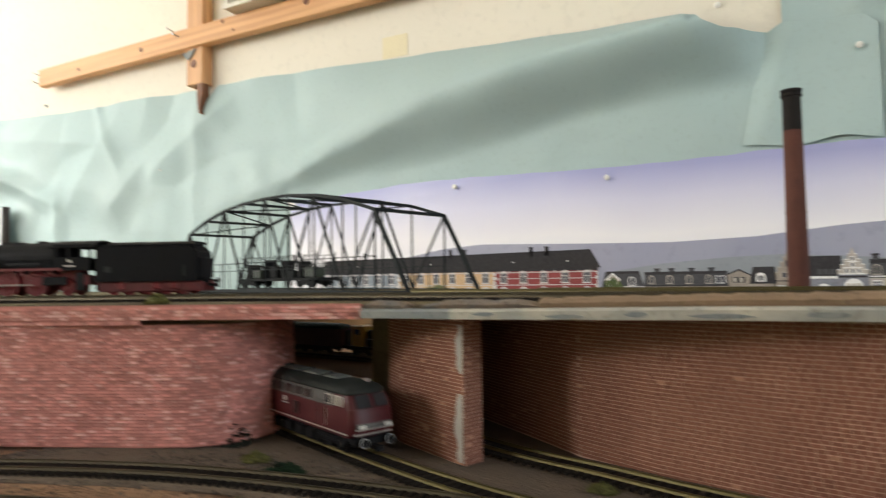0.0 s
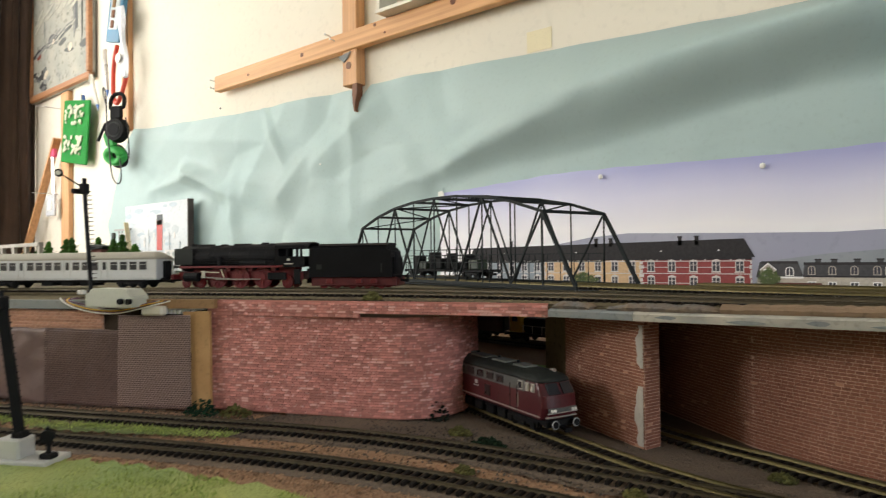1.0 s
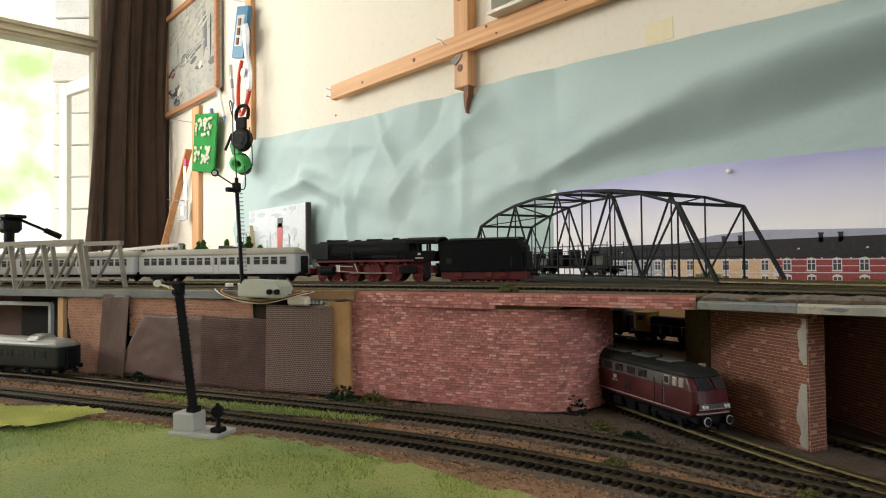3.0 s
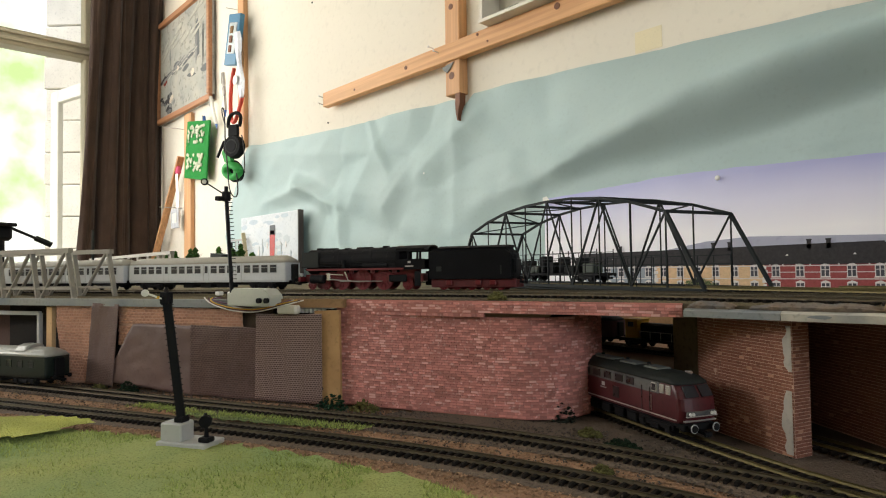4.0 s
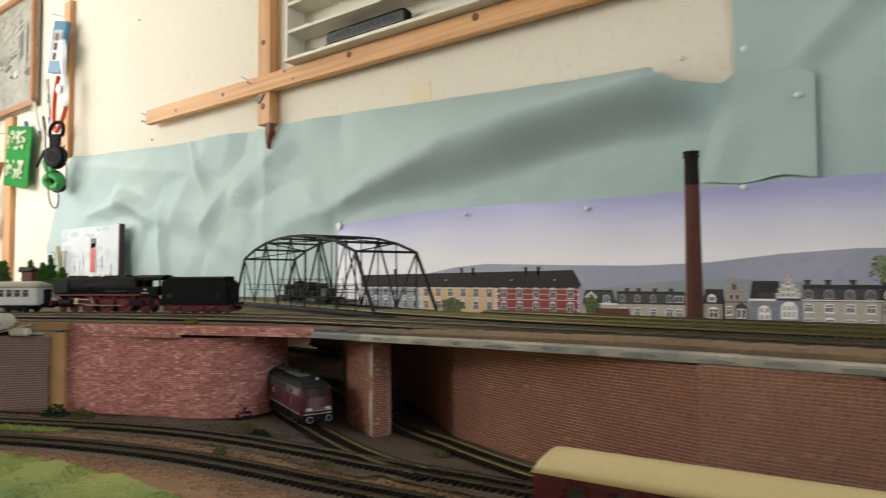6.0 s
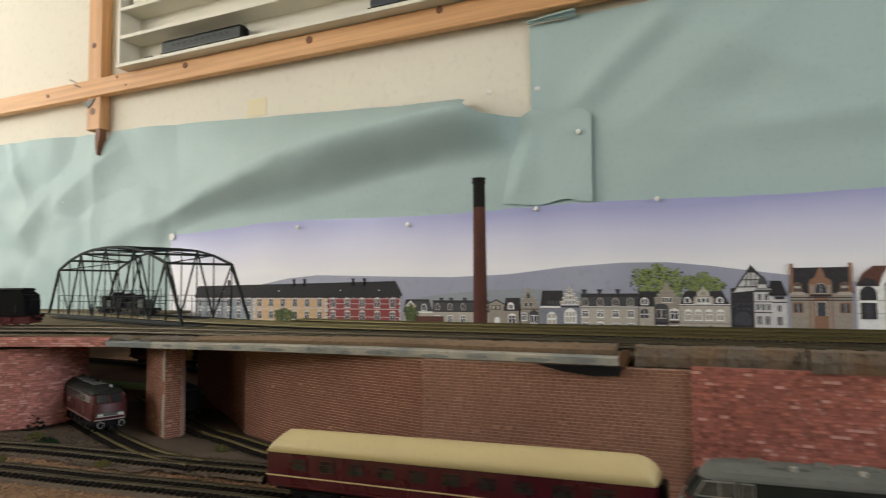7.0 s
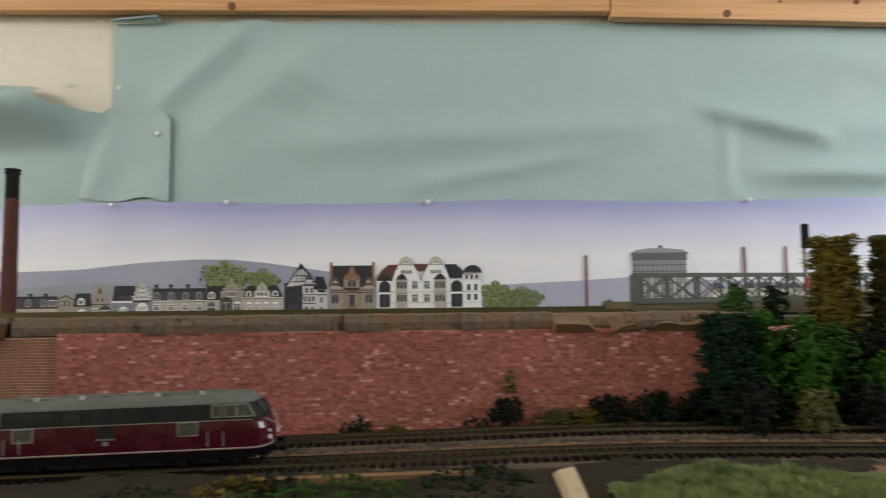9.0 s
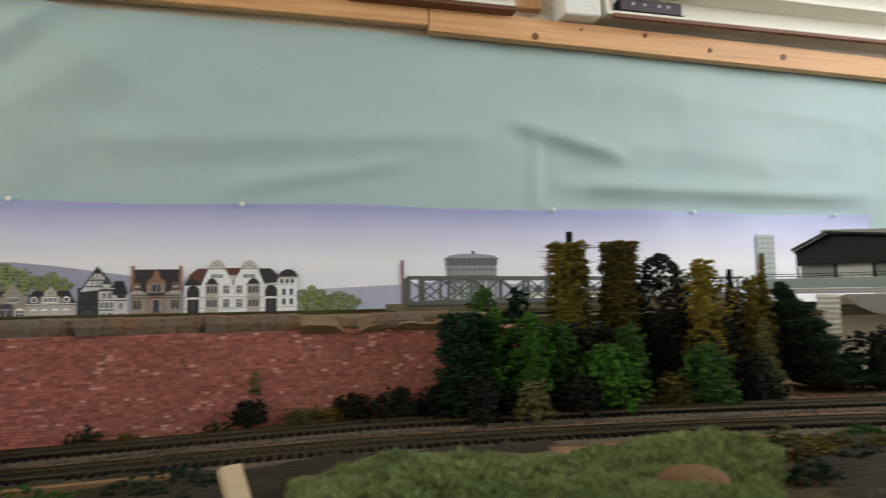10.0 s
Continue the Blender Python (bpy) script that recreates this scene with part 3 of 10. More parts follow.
town = thing("town_poster", "long printed paper strip showing sky, hills and a town", "poster")
rings = []
for i in range(221):
    x = -0.90 + 3.11 * i / 220
    zt = 0.318 + 0.003 * math.sin(x * 9) + 0.002 * noise.noise((x * 25, 0, 0)) - (0.012 if x < -0.6 else 0) * min(1, (-0.6 - x) / 0.3)
    rings.append([(x, PY - 0.0012 * (noise.noise((x * 7, k * 0.5, 9.0)) + 0.5) * (0.3 + k / 6) - 0.0012 * abs(math.sin(x * 13 + 2 * noise.noise((x * 3, 0, 0)))) * k / 6, 0.06 + (zt - 0.06) * k / 6) for k in range(7)])
part("sky_print", loft(bmesh.new(), rings, closed=False), STRIP, town, "printed violet sky", smooth=True)


def ink(name, c, var=0.12):
    return mat("print_" + name, c, 0.68, var=max(var, 0.3), s1=170, s2=620, tint=tuple(min(1, 1.22 * q + 0.012) for q in c))


INK = {k: ink(k, c) for k, c in dict(
    roof=(0.03, 0.028, 0.03), trim=(0.60, 0.58, 0.57), redwall=(0.27, 0.060, 0.060), ochre=(0.60, 0.42, 0.25), greyblue=(0.26, 0.30, 0.34),
    white=(0.84, 0.82, 0.80), pane=(0.06, 0.06, 0.075), stone=(0.33, 0.285, 0.24), palestone=(0.47, 0.425, 0.37), dark=(0.04, 0.037, 0.04), redroof=(0.12, 0.052, 0.040), brownbrick=(0.26, 0.14, 0.09),
    gas=(0.30, 0.32, 0.31), gasdark=(0.13, 0.14, 0.14), stack=(0.24, 0.14, 0.16), slate=(0.07, 0.07, 0.075), bluegrey=(0.23, 0.235, 0.27)).items()}
LEAF_LOW = ink("leaf_shade", (0.040, 0.060, 0.024), 0.3)
LEAF_DIM = ink("leaf_dim", (0.085, 0.115, 0.055), 0.3)
LEAF_MID = ink("leaf_middle", (0.115, 0.150, 0.052), 0.3)
LEAF_HIGH = ink("leaf_light", (0.25, 0.30, 0.105), 0.3)
P0 = PY - 0.0036


def flat(bm, outline, layer, mi=0):
    """A printed patch: an outline of (x, z) on its layer of the sheet."""
    y = P0 - 0.00022 * layer
    f = bm.faces.new([bm.verts.new((x, y, z)) for x, z in outline])
    f.material_index = mi
    return f


def rect(bm, x0, x1, z0, z1, layer, mi=0):
    return flat(bm, [(x0, z0), (x1, z0), (x1, z1), (x0, z1)], layer, mi)


def printed(name, bm, mats, label=""):
    me = bpy.data.meshes.new(name)
    bm.to_mesh(me)
    bm.free()
    for m in mats:
        me.materials.append(m)
    ob = new(name, me)
    ob.parent = town
    return tagged(ob, label)


def foliage(name, cx, cz, w, h, pale, seed, layer=3):
    """A printed tree: an airy dome of small leaf clumps, in shade below and sunlit above, with gaps."""
    rnd = random.Random(seed)
    bm = bmesh.new()
    clumps = []
    for i in range(24):
        a, r = i * 2.4, math.sqrt((i + 0.5) / 24)
        clumps.append((cx + 0.82 * w * r * math.cos(a), cz + 0.78 * h * r * math.sin(a), rnd.uniform(0.17, 0.27)))
    clumps.sort(key=lambda c: -c[1])
    n = 0
    for x0, z0, q0 in clumps:
        for shade in range(3):
            for k in range((34, 30, 22)[shade]):
                a, r = rnd.uniform(0, 6.283), rnd.random() ** 0.6 * (1.0, 0.88, 0.66)[shade]
                x, z = x0 + 1.15 * q0 * w * r * math.cos(a), z0 + q0 * h * (1.15 * r * math.sin(a) + (-0.15, 0.20, 0.42)[shade])
                q = rnd.uniform(0.022, 0.052) * min(w, h)
                n += 1
                flat(bm, [(x + q * rnd.uniform(0.5, 1.5) * math.cos(j * 1.2566), z + q * rnd.uniform(0.5, 1.3) * math.sin(j * 1.2566)) for j in range(5)], layer + 0.0004 * n, shade)
    mats = [LEAF_LOW, LEAF_MID, LEAF_HIGH] if pale else [LEAF_LOW, LEAF_DIM, LEAF_MID]
    return printed(name, bm, mats, "printed leafy tree")


BASE = 0.070
bm = bmesh.new()
flat(bm, [(-0.62, BASE), (-0.62, 0.17), (-0.52, 0.187), (-0.44, 0.193), (-0.34, 0.190), (-0.24, 0.187), (-0.106, 0.184), (0.016, 0.188), (0.128, 0.200), (0.233, 0.206), (0.311, 0.205), (0.376, 0.198), (0.497, 0.180), (0.62, 0.164), (0.75, 0.152), (0.80, BASE)], 0)
printed("hill_print", bm, [mat("print_hill_smooth", (0.335, 0.345, 0.455), 0.5, var=0.10, s1=5, s2=60, tint=(0.40, 0.41, 0.50))], "printed violet hills")
bm = bmesh.new()
flat(bm, [(0.74, BASE), (0.78, 0.146), (0.855, 0.151), (1.0, 0.157), (1.10, 0.163), (1.2, 0.158), (1.4, 0.15), (1.7, 0.14), (1.9, 0.12), (1.9, BASE)], 0)
printed("hill_print", bm, [mat("print_far_hill_smooth", (0.44, 0.455, 0.565), 0.5, var=0.08, s1=5, s2=60, tint=(0.50, 0.51, 0.60))], "printed pale far hills")
bm = bmesh.new()
flat(bm, [(-0.24, BASE), (-0.2, 0.139), (-0.12, 0.150), (-0.03, 0.157), (0.05, 0.160), (0.13, 0.155), (0.22, 0.148), (0.42, 0.140), (0.5, BASE)], 1)
printed("hill_print", bm, [mat("print_low_hill_smooth", (0.285, 0.315, 0.345), 0.5, var=0.12, s1=12, s2=120, tint=(0.33, 0.355, 0.39))], "printed low wooded ridge")


def sash(bm, x, z, w, h, layer, frame_, pane_, head=True, bars=True):
    """A printed window: pale surround, sill, small pediment, dark pane and glazing bars; w is half its width."""
    rect(bm, x - w - 0.0014, x + w + 0.0014, z - 0.0016, z + h + 0.0016, layer, frame_)
    rect(bm, x - w - 0.0024, x + w + 0.0024, z - 0.0024, z - 0.0010, layer + 0.1, frame_)
    if head:
        flat(bm, [(x - w - 0.0026, z + h + 0.0016), (x + w + 0.0026, z + h + 0.0016), (x + 0.0006, z + h + 0.0048), (x - 0.0006, z + h + 0.0048)], layer, frame_)
    rect(bm, x - w, x + w, z, z + h, layer + 0.4, pane_)
    if bars:
        rect(bm, x - 0.0007, x + 0.0007, z, z + h, layer + 0.8, frame_)
        rect(bm, x - w, x + w, z + 0.62 * h, z + 0.62 * h + 0.0010, layer + 0.8, frame_)


def terrace():
    """The long three-coloured terrace with its dark roof."""
    bm = bmesh.new()
    m = [INK["roof"], INK["greyblue"], INK["ochre"], INK["redwall"], INK["trim"], INK["pane"], INK["redroof"], INK["white"]]
    flat(bm, [(-0.812, 0.143), (-0.800, 0.171), (-0.238, 0.1775), (-0.221, 0.146)], 4, 0)
    for x0, x1, k in ((-0.808, -0.622, 1), (-0.622, -0.416, 2), (-0.416, -0.226, 3)):
        rect(bm, x0, x1, BASE, 0.146, 3, k)
        cols = 5 if k == 3 else 6
        light = 4
        for i in range(cols):
            x = x0 + (x1 - x0) * (i + 0.5) / cols
            for z in (0.1218, 0.0935):
                sash(bm, x, z, 0.0056, 0.0165, 5, light, 5)
        for z in (0.1165, 0.1388):
            rect(bm, x0, x1, z, z + 0.0014, 4.5, light)
        if k == 3:
            for z in (0.0995, 0.1280):
                rect(bm, x0, x1, z, z + 0.0012, 4.5, light)
        for i in range(9):
            rect(bm, x0, x0 + 0.0035 + 0.002 * (i % 2), BASE + 0.0080 * i, BASE + 0.0080 * i + 0.0062, 4.6, light)
            rect(bm, x1 - 0.0022 - 0.0015 * (i % 2), x1, BASE + 0.0080 * i, BASE + 0.0080 * i + 0.0062, 4.6, light)
        rect(bm, x0, x1, 0.1415, 0.1465, 5, 0)
        for i in range(9):
            rect(bm, x0 + (x1 - x0) * (i + 0.4) / 9, x0 + (x1 - x0) * (i + 0.5) / 9, 0.1405, 0.1425, 5.2, light)
    for x in (-0.70, -0.505, -0.475, -0.344, -0.315):
        rect(bm, x - 0.0034, x + 0.0034, 0.168, 0.1835, 4, 0)
        rect(bm, x - 0.0044, x + 0.0044, 0.182, 0.1845, 5, 0)
    for x in (-0.72, -0.55, -0.38, -0.28):
        flat(bm, [(x - 0.001, 0.157), (x + 0.004, 0.157), (x + 0.0022, 0.1602)], 5, 4)
    rect(bm, -0.300, -0.232, BASE, 0.088, 9, 6)
    return printed("house_print", bm, m, "printed long terrace in grey, ochre and red")


terrace()


def arched(bm, x, z, w, h, layer, frame_, pane_):
    """A printed window or dormer with a round head, a frame, a pane and a glazing bar."""
    for g, mi, lay in ((0.0, frame_, layer), (0.0012, pane_, layer + 0.4)):
        top = [(x + (w - g) * math.cos(k * 0.524), z + h - w + (w - g) * math.sin(k * 0.524)) for k in range(7)]
        flat(bm, [(x + w - g, z + g)] + top + [(x - w + g, z + g)], lay, mi)
    rect(bm, x - 0.0005, x + 0.0005, z, z + h - 0.002, layer + 0.8, frame_)


def stepped(bm, x, w, z0, z1, layer, mi, edge):
    """A printed crow-stepped gable with a pale coping on every step."""
    n = 4
    for i in range(n):
        k = w * (1 - i / n) + 0.0015
        a, b = z0 + (z1 - z0) * i / n, z0 + (z1 - z0) * (i + 1) / n
        rect(bm, x - k, x + k, a, b, layer, mi)
        for sg in (-1, 1):
            lo, hi = sorted((x + sg * k, x + sg * (k - w / n - 0.0005)))
            rect(bm, lo, hi, b - 0.0012, b, layer + 0.4, edge)
    rect(bm, x - 0.0022, x + 0.0022, z1, z1 + 0.004, layer, mi)


TOWN_INKS = ["stone", "dark", "white", "pane", "palestone", "bluegrey", "slate", "brownbrick", "redroof"]


def house(label, draw):
    bm = bmesh.new()
    draw(bm)
    return printed("house_print", bm, [INK[k] for k in TOWN_INKS], label)


def roof_edge(bm, x0, x1, z, layer):
    """A pale printed eave with a thin shadow line below it."""
    rect(bm, x0, x1, z, z + 0.0016, layer, 2)
    rect(bm, x0, x1, z - 0.0012, z, layer, 1)


def low_terrace(bm):
    rect(bm, -0.150, -0.027, BASE, 0.115, 3, 4)
    flat(bm, [(-0.151, 0.114), (-0.025, 0.114), (-0.027, 0.134), (-0.149, 0.134)], 4, 6)
    rect(bm, -0.150, -0.026, 0.132, 0.1365, 4.4, 1)
    rect(bm, -0.151, -0.025, 0.1128, 0.1150, 5, 1)
    for x in (-0.139, -0.111, -0.082, -0.053):
        arched(bm, x, 0.1165, 0.0052, 0.0145, 5, 4, 3)
        sash(bm, x, 0.0915, 0.0046, 0.0130, 5, 2, 3, False)
    for x in (-0.0350,):
        rect(bm, x - 0.008, x + 0.006, 0.117, 0.129, 5, 2)
        rect(bm, x - 0.007, x - 0.0015, 0.118, 0.128, 5.4, 3)
        rect(bm, x - 0.0005, x + 0.005, 0.118, 0.128, 5.4, 3)
        sash(bm, x - 0.001, 0.0915, 0.0042, 0.0120, 5, 2, 3, False)
    for x in (-0.130, -0.108, -0.078, -0.049):
        rect(bm, x - 0.0040, x + 0.0040, 0.1355, 0.1405, 4, 6)
        rect(bm, x - 0.0050, x + 0.0050, 0.1400, 0.1420, 4.4, 1)


def villa(bm):
    rect(bm, -0.218, -0.150, BASE, 0.113, 3, 4)
    flat(bm, [(-0.220, 0.112), (-0.150, 0.112), (-0.158, 0.137), (-0.214, 0.137)], 4, 6)
    rect(bm, -0.212, -0.158, 0.1345, 0.1385, 4.4, 1)
    flat(bm, [(-0.213, BASE), (-0.190, BASE), (-0.190, 0.124), (-0.196, 0.130), (-0.2015, 0.1335), (-0.207, 0.130), (-0.213, 0.124)], 5, 4)
    flat(bm, [(-0.214, 0.123), (-0.2015, 0.1335), (-0.189, 0.123), (-0.189, 0.125), (-0.2015, 0.1362), (-0.214, 0.125)], 5.6, 2)
    sash(bm, -0.2015, 0.1115, 0.0048, 0.0125, 6, 2, 3, False)
    arched(bm, -0.170, 0.1145, 0.0062, 0.0150, 6, 2, 3)
    rect(bm, -0.190, -0.150, 0.1105, 0.1135, 6, 2)
    rect(bm, -0.192, -0.125, BASE, 0.1035, 8, 8)


def hut(bm):
    flat(bm, [(-0.027, BASE), (0.006, BASE), (0.006, 0.128), (-0.010, 0.1375), (-0.027, 0.130)], 3, 0)
    flat(bm, [(-0.029, 0.1285), (-0.010, 0.1365), (0.008, 0.127), (0.008, 0.129), (-0.010, 0.139), (-0.029, 0.1305)], 4, 1)
    rect(bm, -0.020, -0.002, 0.1180, 0.1265, 5, 1)
    for x in (-0.016, -0.007):
        rect(bm, x - 0.0024, x + 0.0024, 0.1190, 0.1255, 5.4, 4)
    arched(bm, -0.009, 0.089, 0.0062, 0.0150, 5, 2, 2)


def black_roof(bm):
    rect(bm, 0.006, 0.040, BASE, 0.119, 3, 0)
    flat(bm, [(0.004, 0.116), (0.040, 0.116), (0.038, 0.1415), (0.009, 0.1415)], 4, 1)
    arched(bm, 0.0195, 0.1190, 0.0068, 0.0140, 5, 2, 2)
    rect(bm, 0.0155, 0.0190, 0.1205, 0.1280, 6, 6)
    rect(bm, 0.0200, 0.0235, 0.1205, 0.1280, 6, 6)
    sash(bm, 0.0215, 0.0925, 0.0064, 0.0140, 5, 2, 3, True)


def tall_gable(bm):
    rect(bm, 0.036, 0.076, BASE, 0.126, 3, 0)
    stepped(bm, 0.0555, 0.0165, 0.126, 0.156, 4, 0, 4)
    flat(bm, [(0.0505, 0.152), (0.0605, 0.152), (0.0570, 0.160), (0.0555, 0.165), (0.0540, 0.160)], 4.8, 0)
    rect(bm, 0.047, 0.064, 0.1245, 0.1330, 5, 4)
    for x in (0.051, 0.060):
        rect(bm, x - 0.0028, x + 0.0028, 0.1250, 0.1320, 5.4, 3)
    rect(bm, 0.0528, 0.0582, 0.141, 0.150, 5, 6)
    rect(bm, 0.036, 0.076, 0.1190, 0.1205, 5, 1)
    sash(bm, 0.0465, 0.099, 0.0042, 0.0125, 5, 2, 3, False)
    flat(bm, [(0.0565, 0.091), (0.0755, 0.091), (0.0755, 0.113), (0.066, 0.119), (0.0565, 0.113)], 6, 6)
    for x in (0.0625, 0.0695):
        sash(bm, x, 0.094, 0.0024, 0.0130, 7, 2, 3, False, False)
    rect(bm, 0.0565, 0.0755, 0.0895, 0.0920, 8, 1)


def white_band(bm):
    rect(bm, 0.079, 0.122, BASE, 0.124, 3, 5)
    rect(bm, 0.078, 0.122, 0.1225, 0.1262, 4, 2)
    flat(bm, [(0.079, 0.126), (0.124, 0.126), (0.123, 0.1555), (0.0835, 0.1555)], 4, 1)
    for x in (0.096, 0.104, 0.112):
        rect(bm, x - 0.0030, x + 0.0030, 0.1285, 0.1365, 5, 6)
    arched(bm, 0.101, 0.0915, 0.0092, 0.0240, 5, 2, 2)
    for z in (0.0925, 0.1035):
        for dx in (-0.0042, 0.0042):
            rect(bm, 0.101 + dx - 0.0030, 0.101 + dx + 0.0030, z, z + 0.0072, 6.5, 4)


def pale_gable(bm):
    rect(bm, 0.118, 0.156, BASE, 0.128, 5, 5)
    stepped(bm, 0.1365, 0.0175, 0.128, 0.158, 5.2, 4, 2)
    flat(bm, [(0.1320, 0.155), (0.1410, 0.155), (0.1385, 0.162), (0.1365, 0.167), (0.1345, 0.162)], 6, 4)
    for z in (0.1295, 0.1385, 0.1475):
        wide = 0.0155 - 0.45 * (z - 0.1295)
        rect(bm, 0.1365 - wide, 0.1365 + wide, z - 0.0016, z, 6, 2)
        for dx in (-0.0075, 0.0, 0.0075):
            if abs(dx) < wide - 0.004:
                rect(bm, 0.1365 + dx - 0.0026, 0.1365 + dx + 0.0026, z + 0.0006, z + 0.0066, 6.2, 2)
                rect(bm, 0.1365 + dx - 0.0015, 0.1365 + dx + 0.0015, z + 0.0012, z + 0.0058, 6.6, 6)
    rect(bm, 0.119, 0.154, 0.1235, 0.1262, 6, 1)
    arched(bm, 0.1370, 0.0935, 0.0118, 0.0290, 6, 2, 2)
    for dx in (-0.0065, 0.0, 0.0065):
        rect(bm, 0.137 + dx - 0.0024, 0.137 + dx + 0.0024, 0.0965, 0.1055, 7, 4)
        rect(bm, 0.137 + dx - 0.0022, 0.137 + dx + 0.0022, 0.1080, 0.1150, 7, 4)
    rect(bm, 0.121, 0.153, 0.0855, 0.0885, 7, 2)


def mansard_row(bm):
    rect(bm, 0.156, 0.262, BASE, 0.126, 3, 4)
    flat(bm, [(0.156, 0.126), (0.262, 0.126), (0.260, 0.145), (0.158, 0.145)], 4, 6)
    rect(bm, 0.157, 0.261, 0.1435, 0.1495, 4.5, 1)
    roof_edge(bm, 0.155, 0.262, 0.1240, 5)
    for x in (0.164, 0.192, 0.225):
        rect(bm, x - 0.0035, x + 0.0035, 0.148, 0.1555, 5, 6)
        rect(bm, x - 0.0048, x + 0.0048, 0.1545, 0.1572, 5, 1)
    for x in (0.165, 0.193, 0.2205, 0.247):
        arched(bm, x, 0.1270, 0.0060, 0.0150, 6, 4, 6)
        sash(bm, x, 0.1068, 0.0047, 0.0110, 6, 2, 3, False)
        sash(bm, x, 0.0845, 0.0047, 0.0100, 6, 2, 3, x > 0.18 and x < 0.2)
    rect(bm, 0.188, 0.198, 0.0985, 0.1005, 6, 0)


def gabled_pair(bm):
    rect(bm, 0.260, 0.331, BASE, 0.126, 3, 4)
    flat(bm, [(0.259, 0.126), (0.298, 0.126), (0.296, 0.153), (0.262, 0.153)], 4, 1)
    arched(bm, 0.2715, 0.1285, 0.0072, 0.0140, 5, 2, 2)
    for dx in (-0.003, 0.003):
        rect(bm, 0.2715 + dx - 0.0020, 0.2715 + dx + 0.0020, 0.130, 0.139, 6, 6)
    arched(bm, 0.2710, 0.1045, 0.0080, 0.0190, 5, 4, 3)
    rect(bm, 0.263, 0.279, 0.1115, 0.1130, 6.2, 2)
    arched(bm, 0.2715, 0.0800, 0.0080, 0.0110, 5, 1, 6)
    rect(bm, 0.289, 0.331, BASE, 0.137, 5, 0)
    stepped(bm, 0.3095, 0.0195, 0.137, 0.161, 5.4, 0, 4)
    flat(bm, [(0.3035, 0.159), (0.3155, 0.159), (0.3120, 0.167), (0.3095, 0.171), (0.3070, 0.167)], 6, 0)
    rect(bm, 0.3015, 0.3185, 0.1325, 0.1425, 6.4, 2)
    for dx in (-0.0055, 0.0, 0.0055):
        rect(bm, 0.310 + dx - 0.0021, 0.310 + dx + 0.0021, 0.1335, 0.1415, 6.8, 6)
    flat(bm, [(0.288, 0.094), (0.3115, 0.094), (0.3115, 0.126), (0.307, 0.131), (0.2925, 0.131), (0.288, 0.126)], 7, 6)
    rect(bm, 0.2915, 0.3080, 0.1045, 0.1215, 7.3, 4)
    for x in (0.2955, 0.304):
        rect(bm, x - 0.0032, x + 0.0032, 0.1060, 0.1200, 7.6, 3)
    rect(bm, 0.288, 0.3115, 0.0945, 0.0985, 7.6, 1)
    sash(bm, 0.3215, 0.1045, 0.0060, 0.0140, 7, 2, 3, True)
    rect(bm, 0.3130, 0.3300, 0.0965, 0.1005, 7.6, 1)
    for x in (0.2995, 0.3215):
        sash(bm, x, 0.0835, 0.0060, 0.0080, 7, 2, 3, False)


def end_house(bm):
    rect(bm, 0.331, 0.411, BASE, 0.130, 3, 4)
    flat(bm, [(0.332, 0.130), (0.411, 0.130), (0.400, 0.153), (0.340, 0.153)], 4, 1)
    roof_edge(bm, 0.330, 0.412, 0.1290, 6)
    for x in (0.3435, 0.3955):
        arched(bm, x, 0.1325, 0.0058, 0.0110, 5, 2, 2)
        rect(bm, x - 0.0030, x + 0.0030, 0.1335, 0.1405, 6, 6)
    flat(bm, [(0.353, 0.130), (0.387, 0.130), (0.386, 0.141), (0.380, 0.145), (0.379, 0.152), (0.373, 0.156), (0.3695, 0.163), (0.366, 0.156), (0.360, 0.152), (0.359, 0.145), (0.354, 0.141)], 6.2, 4)
    rect(bm, 0.3540, 0.3860, 0.1425, 0.1440, 6.6, 0)
    for dx in (-0.007, 0.0, 0.007):
        sash(bm, 0.3697 + dx, 0.1335, 0.0023, 0.0070, 6.6, 2, 6, False, False)
    rect(bm, 0.3665, 0.3730, 0.1465, 0.1520, 6.6, 0)
    for x in (0.3445, 0.3610, 0.3785, 0.3960):
        sash(bm, x, 0.1035, 0.0044, 0.0140, 6, 2, 0, True)
        rect(bm, x - 0.0060, x + 0.0060, 0.0995, 0.1015, 6, 0)
    rect(bm, 0.331, 0.411, 0.0960, 0.0985, 5, 0)
    for x in (0.342, 0.3575, 0.402):
        sash(bm, x, 0.0820, 0.0046, 0.0085, 6, 2, 3, False)
    arched(bm, 0.380, 0.0780, 0.0100, 0.0160, 6, 0, 1)


for text, draw in (("printed pale villa with slate roof", villa), ("printed low grey terrace with dormers", low_terrace), ("printed stone hut with a shallow gable", hut), ("printed house with a black roof", black_roof),
                   ("printed narrow stepped-gable house", tall_gable), ("printed black-roofed house with a white band", white_band), ("printed grey stepped-gable house", pale_gable),
                   ("printed long stone house with mansard dormers", mansard_row), ("printed stone house with stepped gable", gabled_pair), ("printed pale stone house at the row's end", end_house)):
    house(text, draw)
foliage("tree_print", 0.297, 0.165, 0.052, 0.042, True, 4, 1.2)
foliage("tree_print", 0.372, 0.160, 0.036, 0.028, True, 5, 2.4)


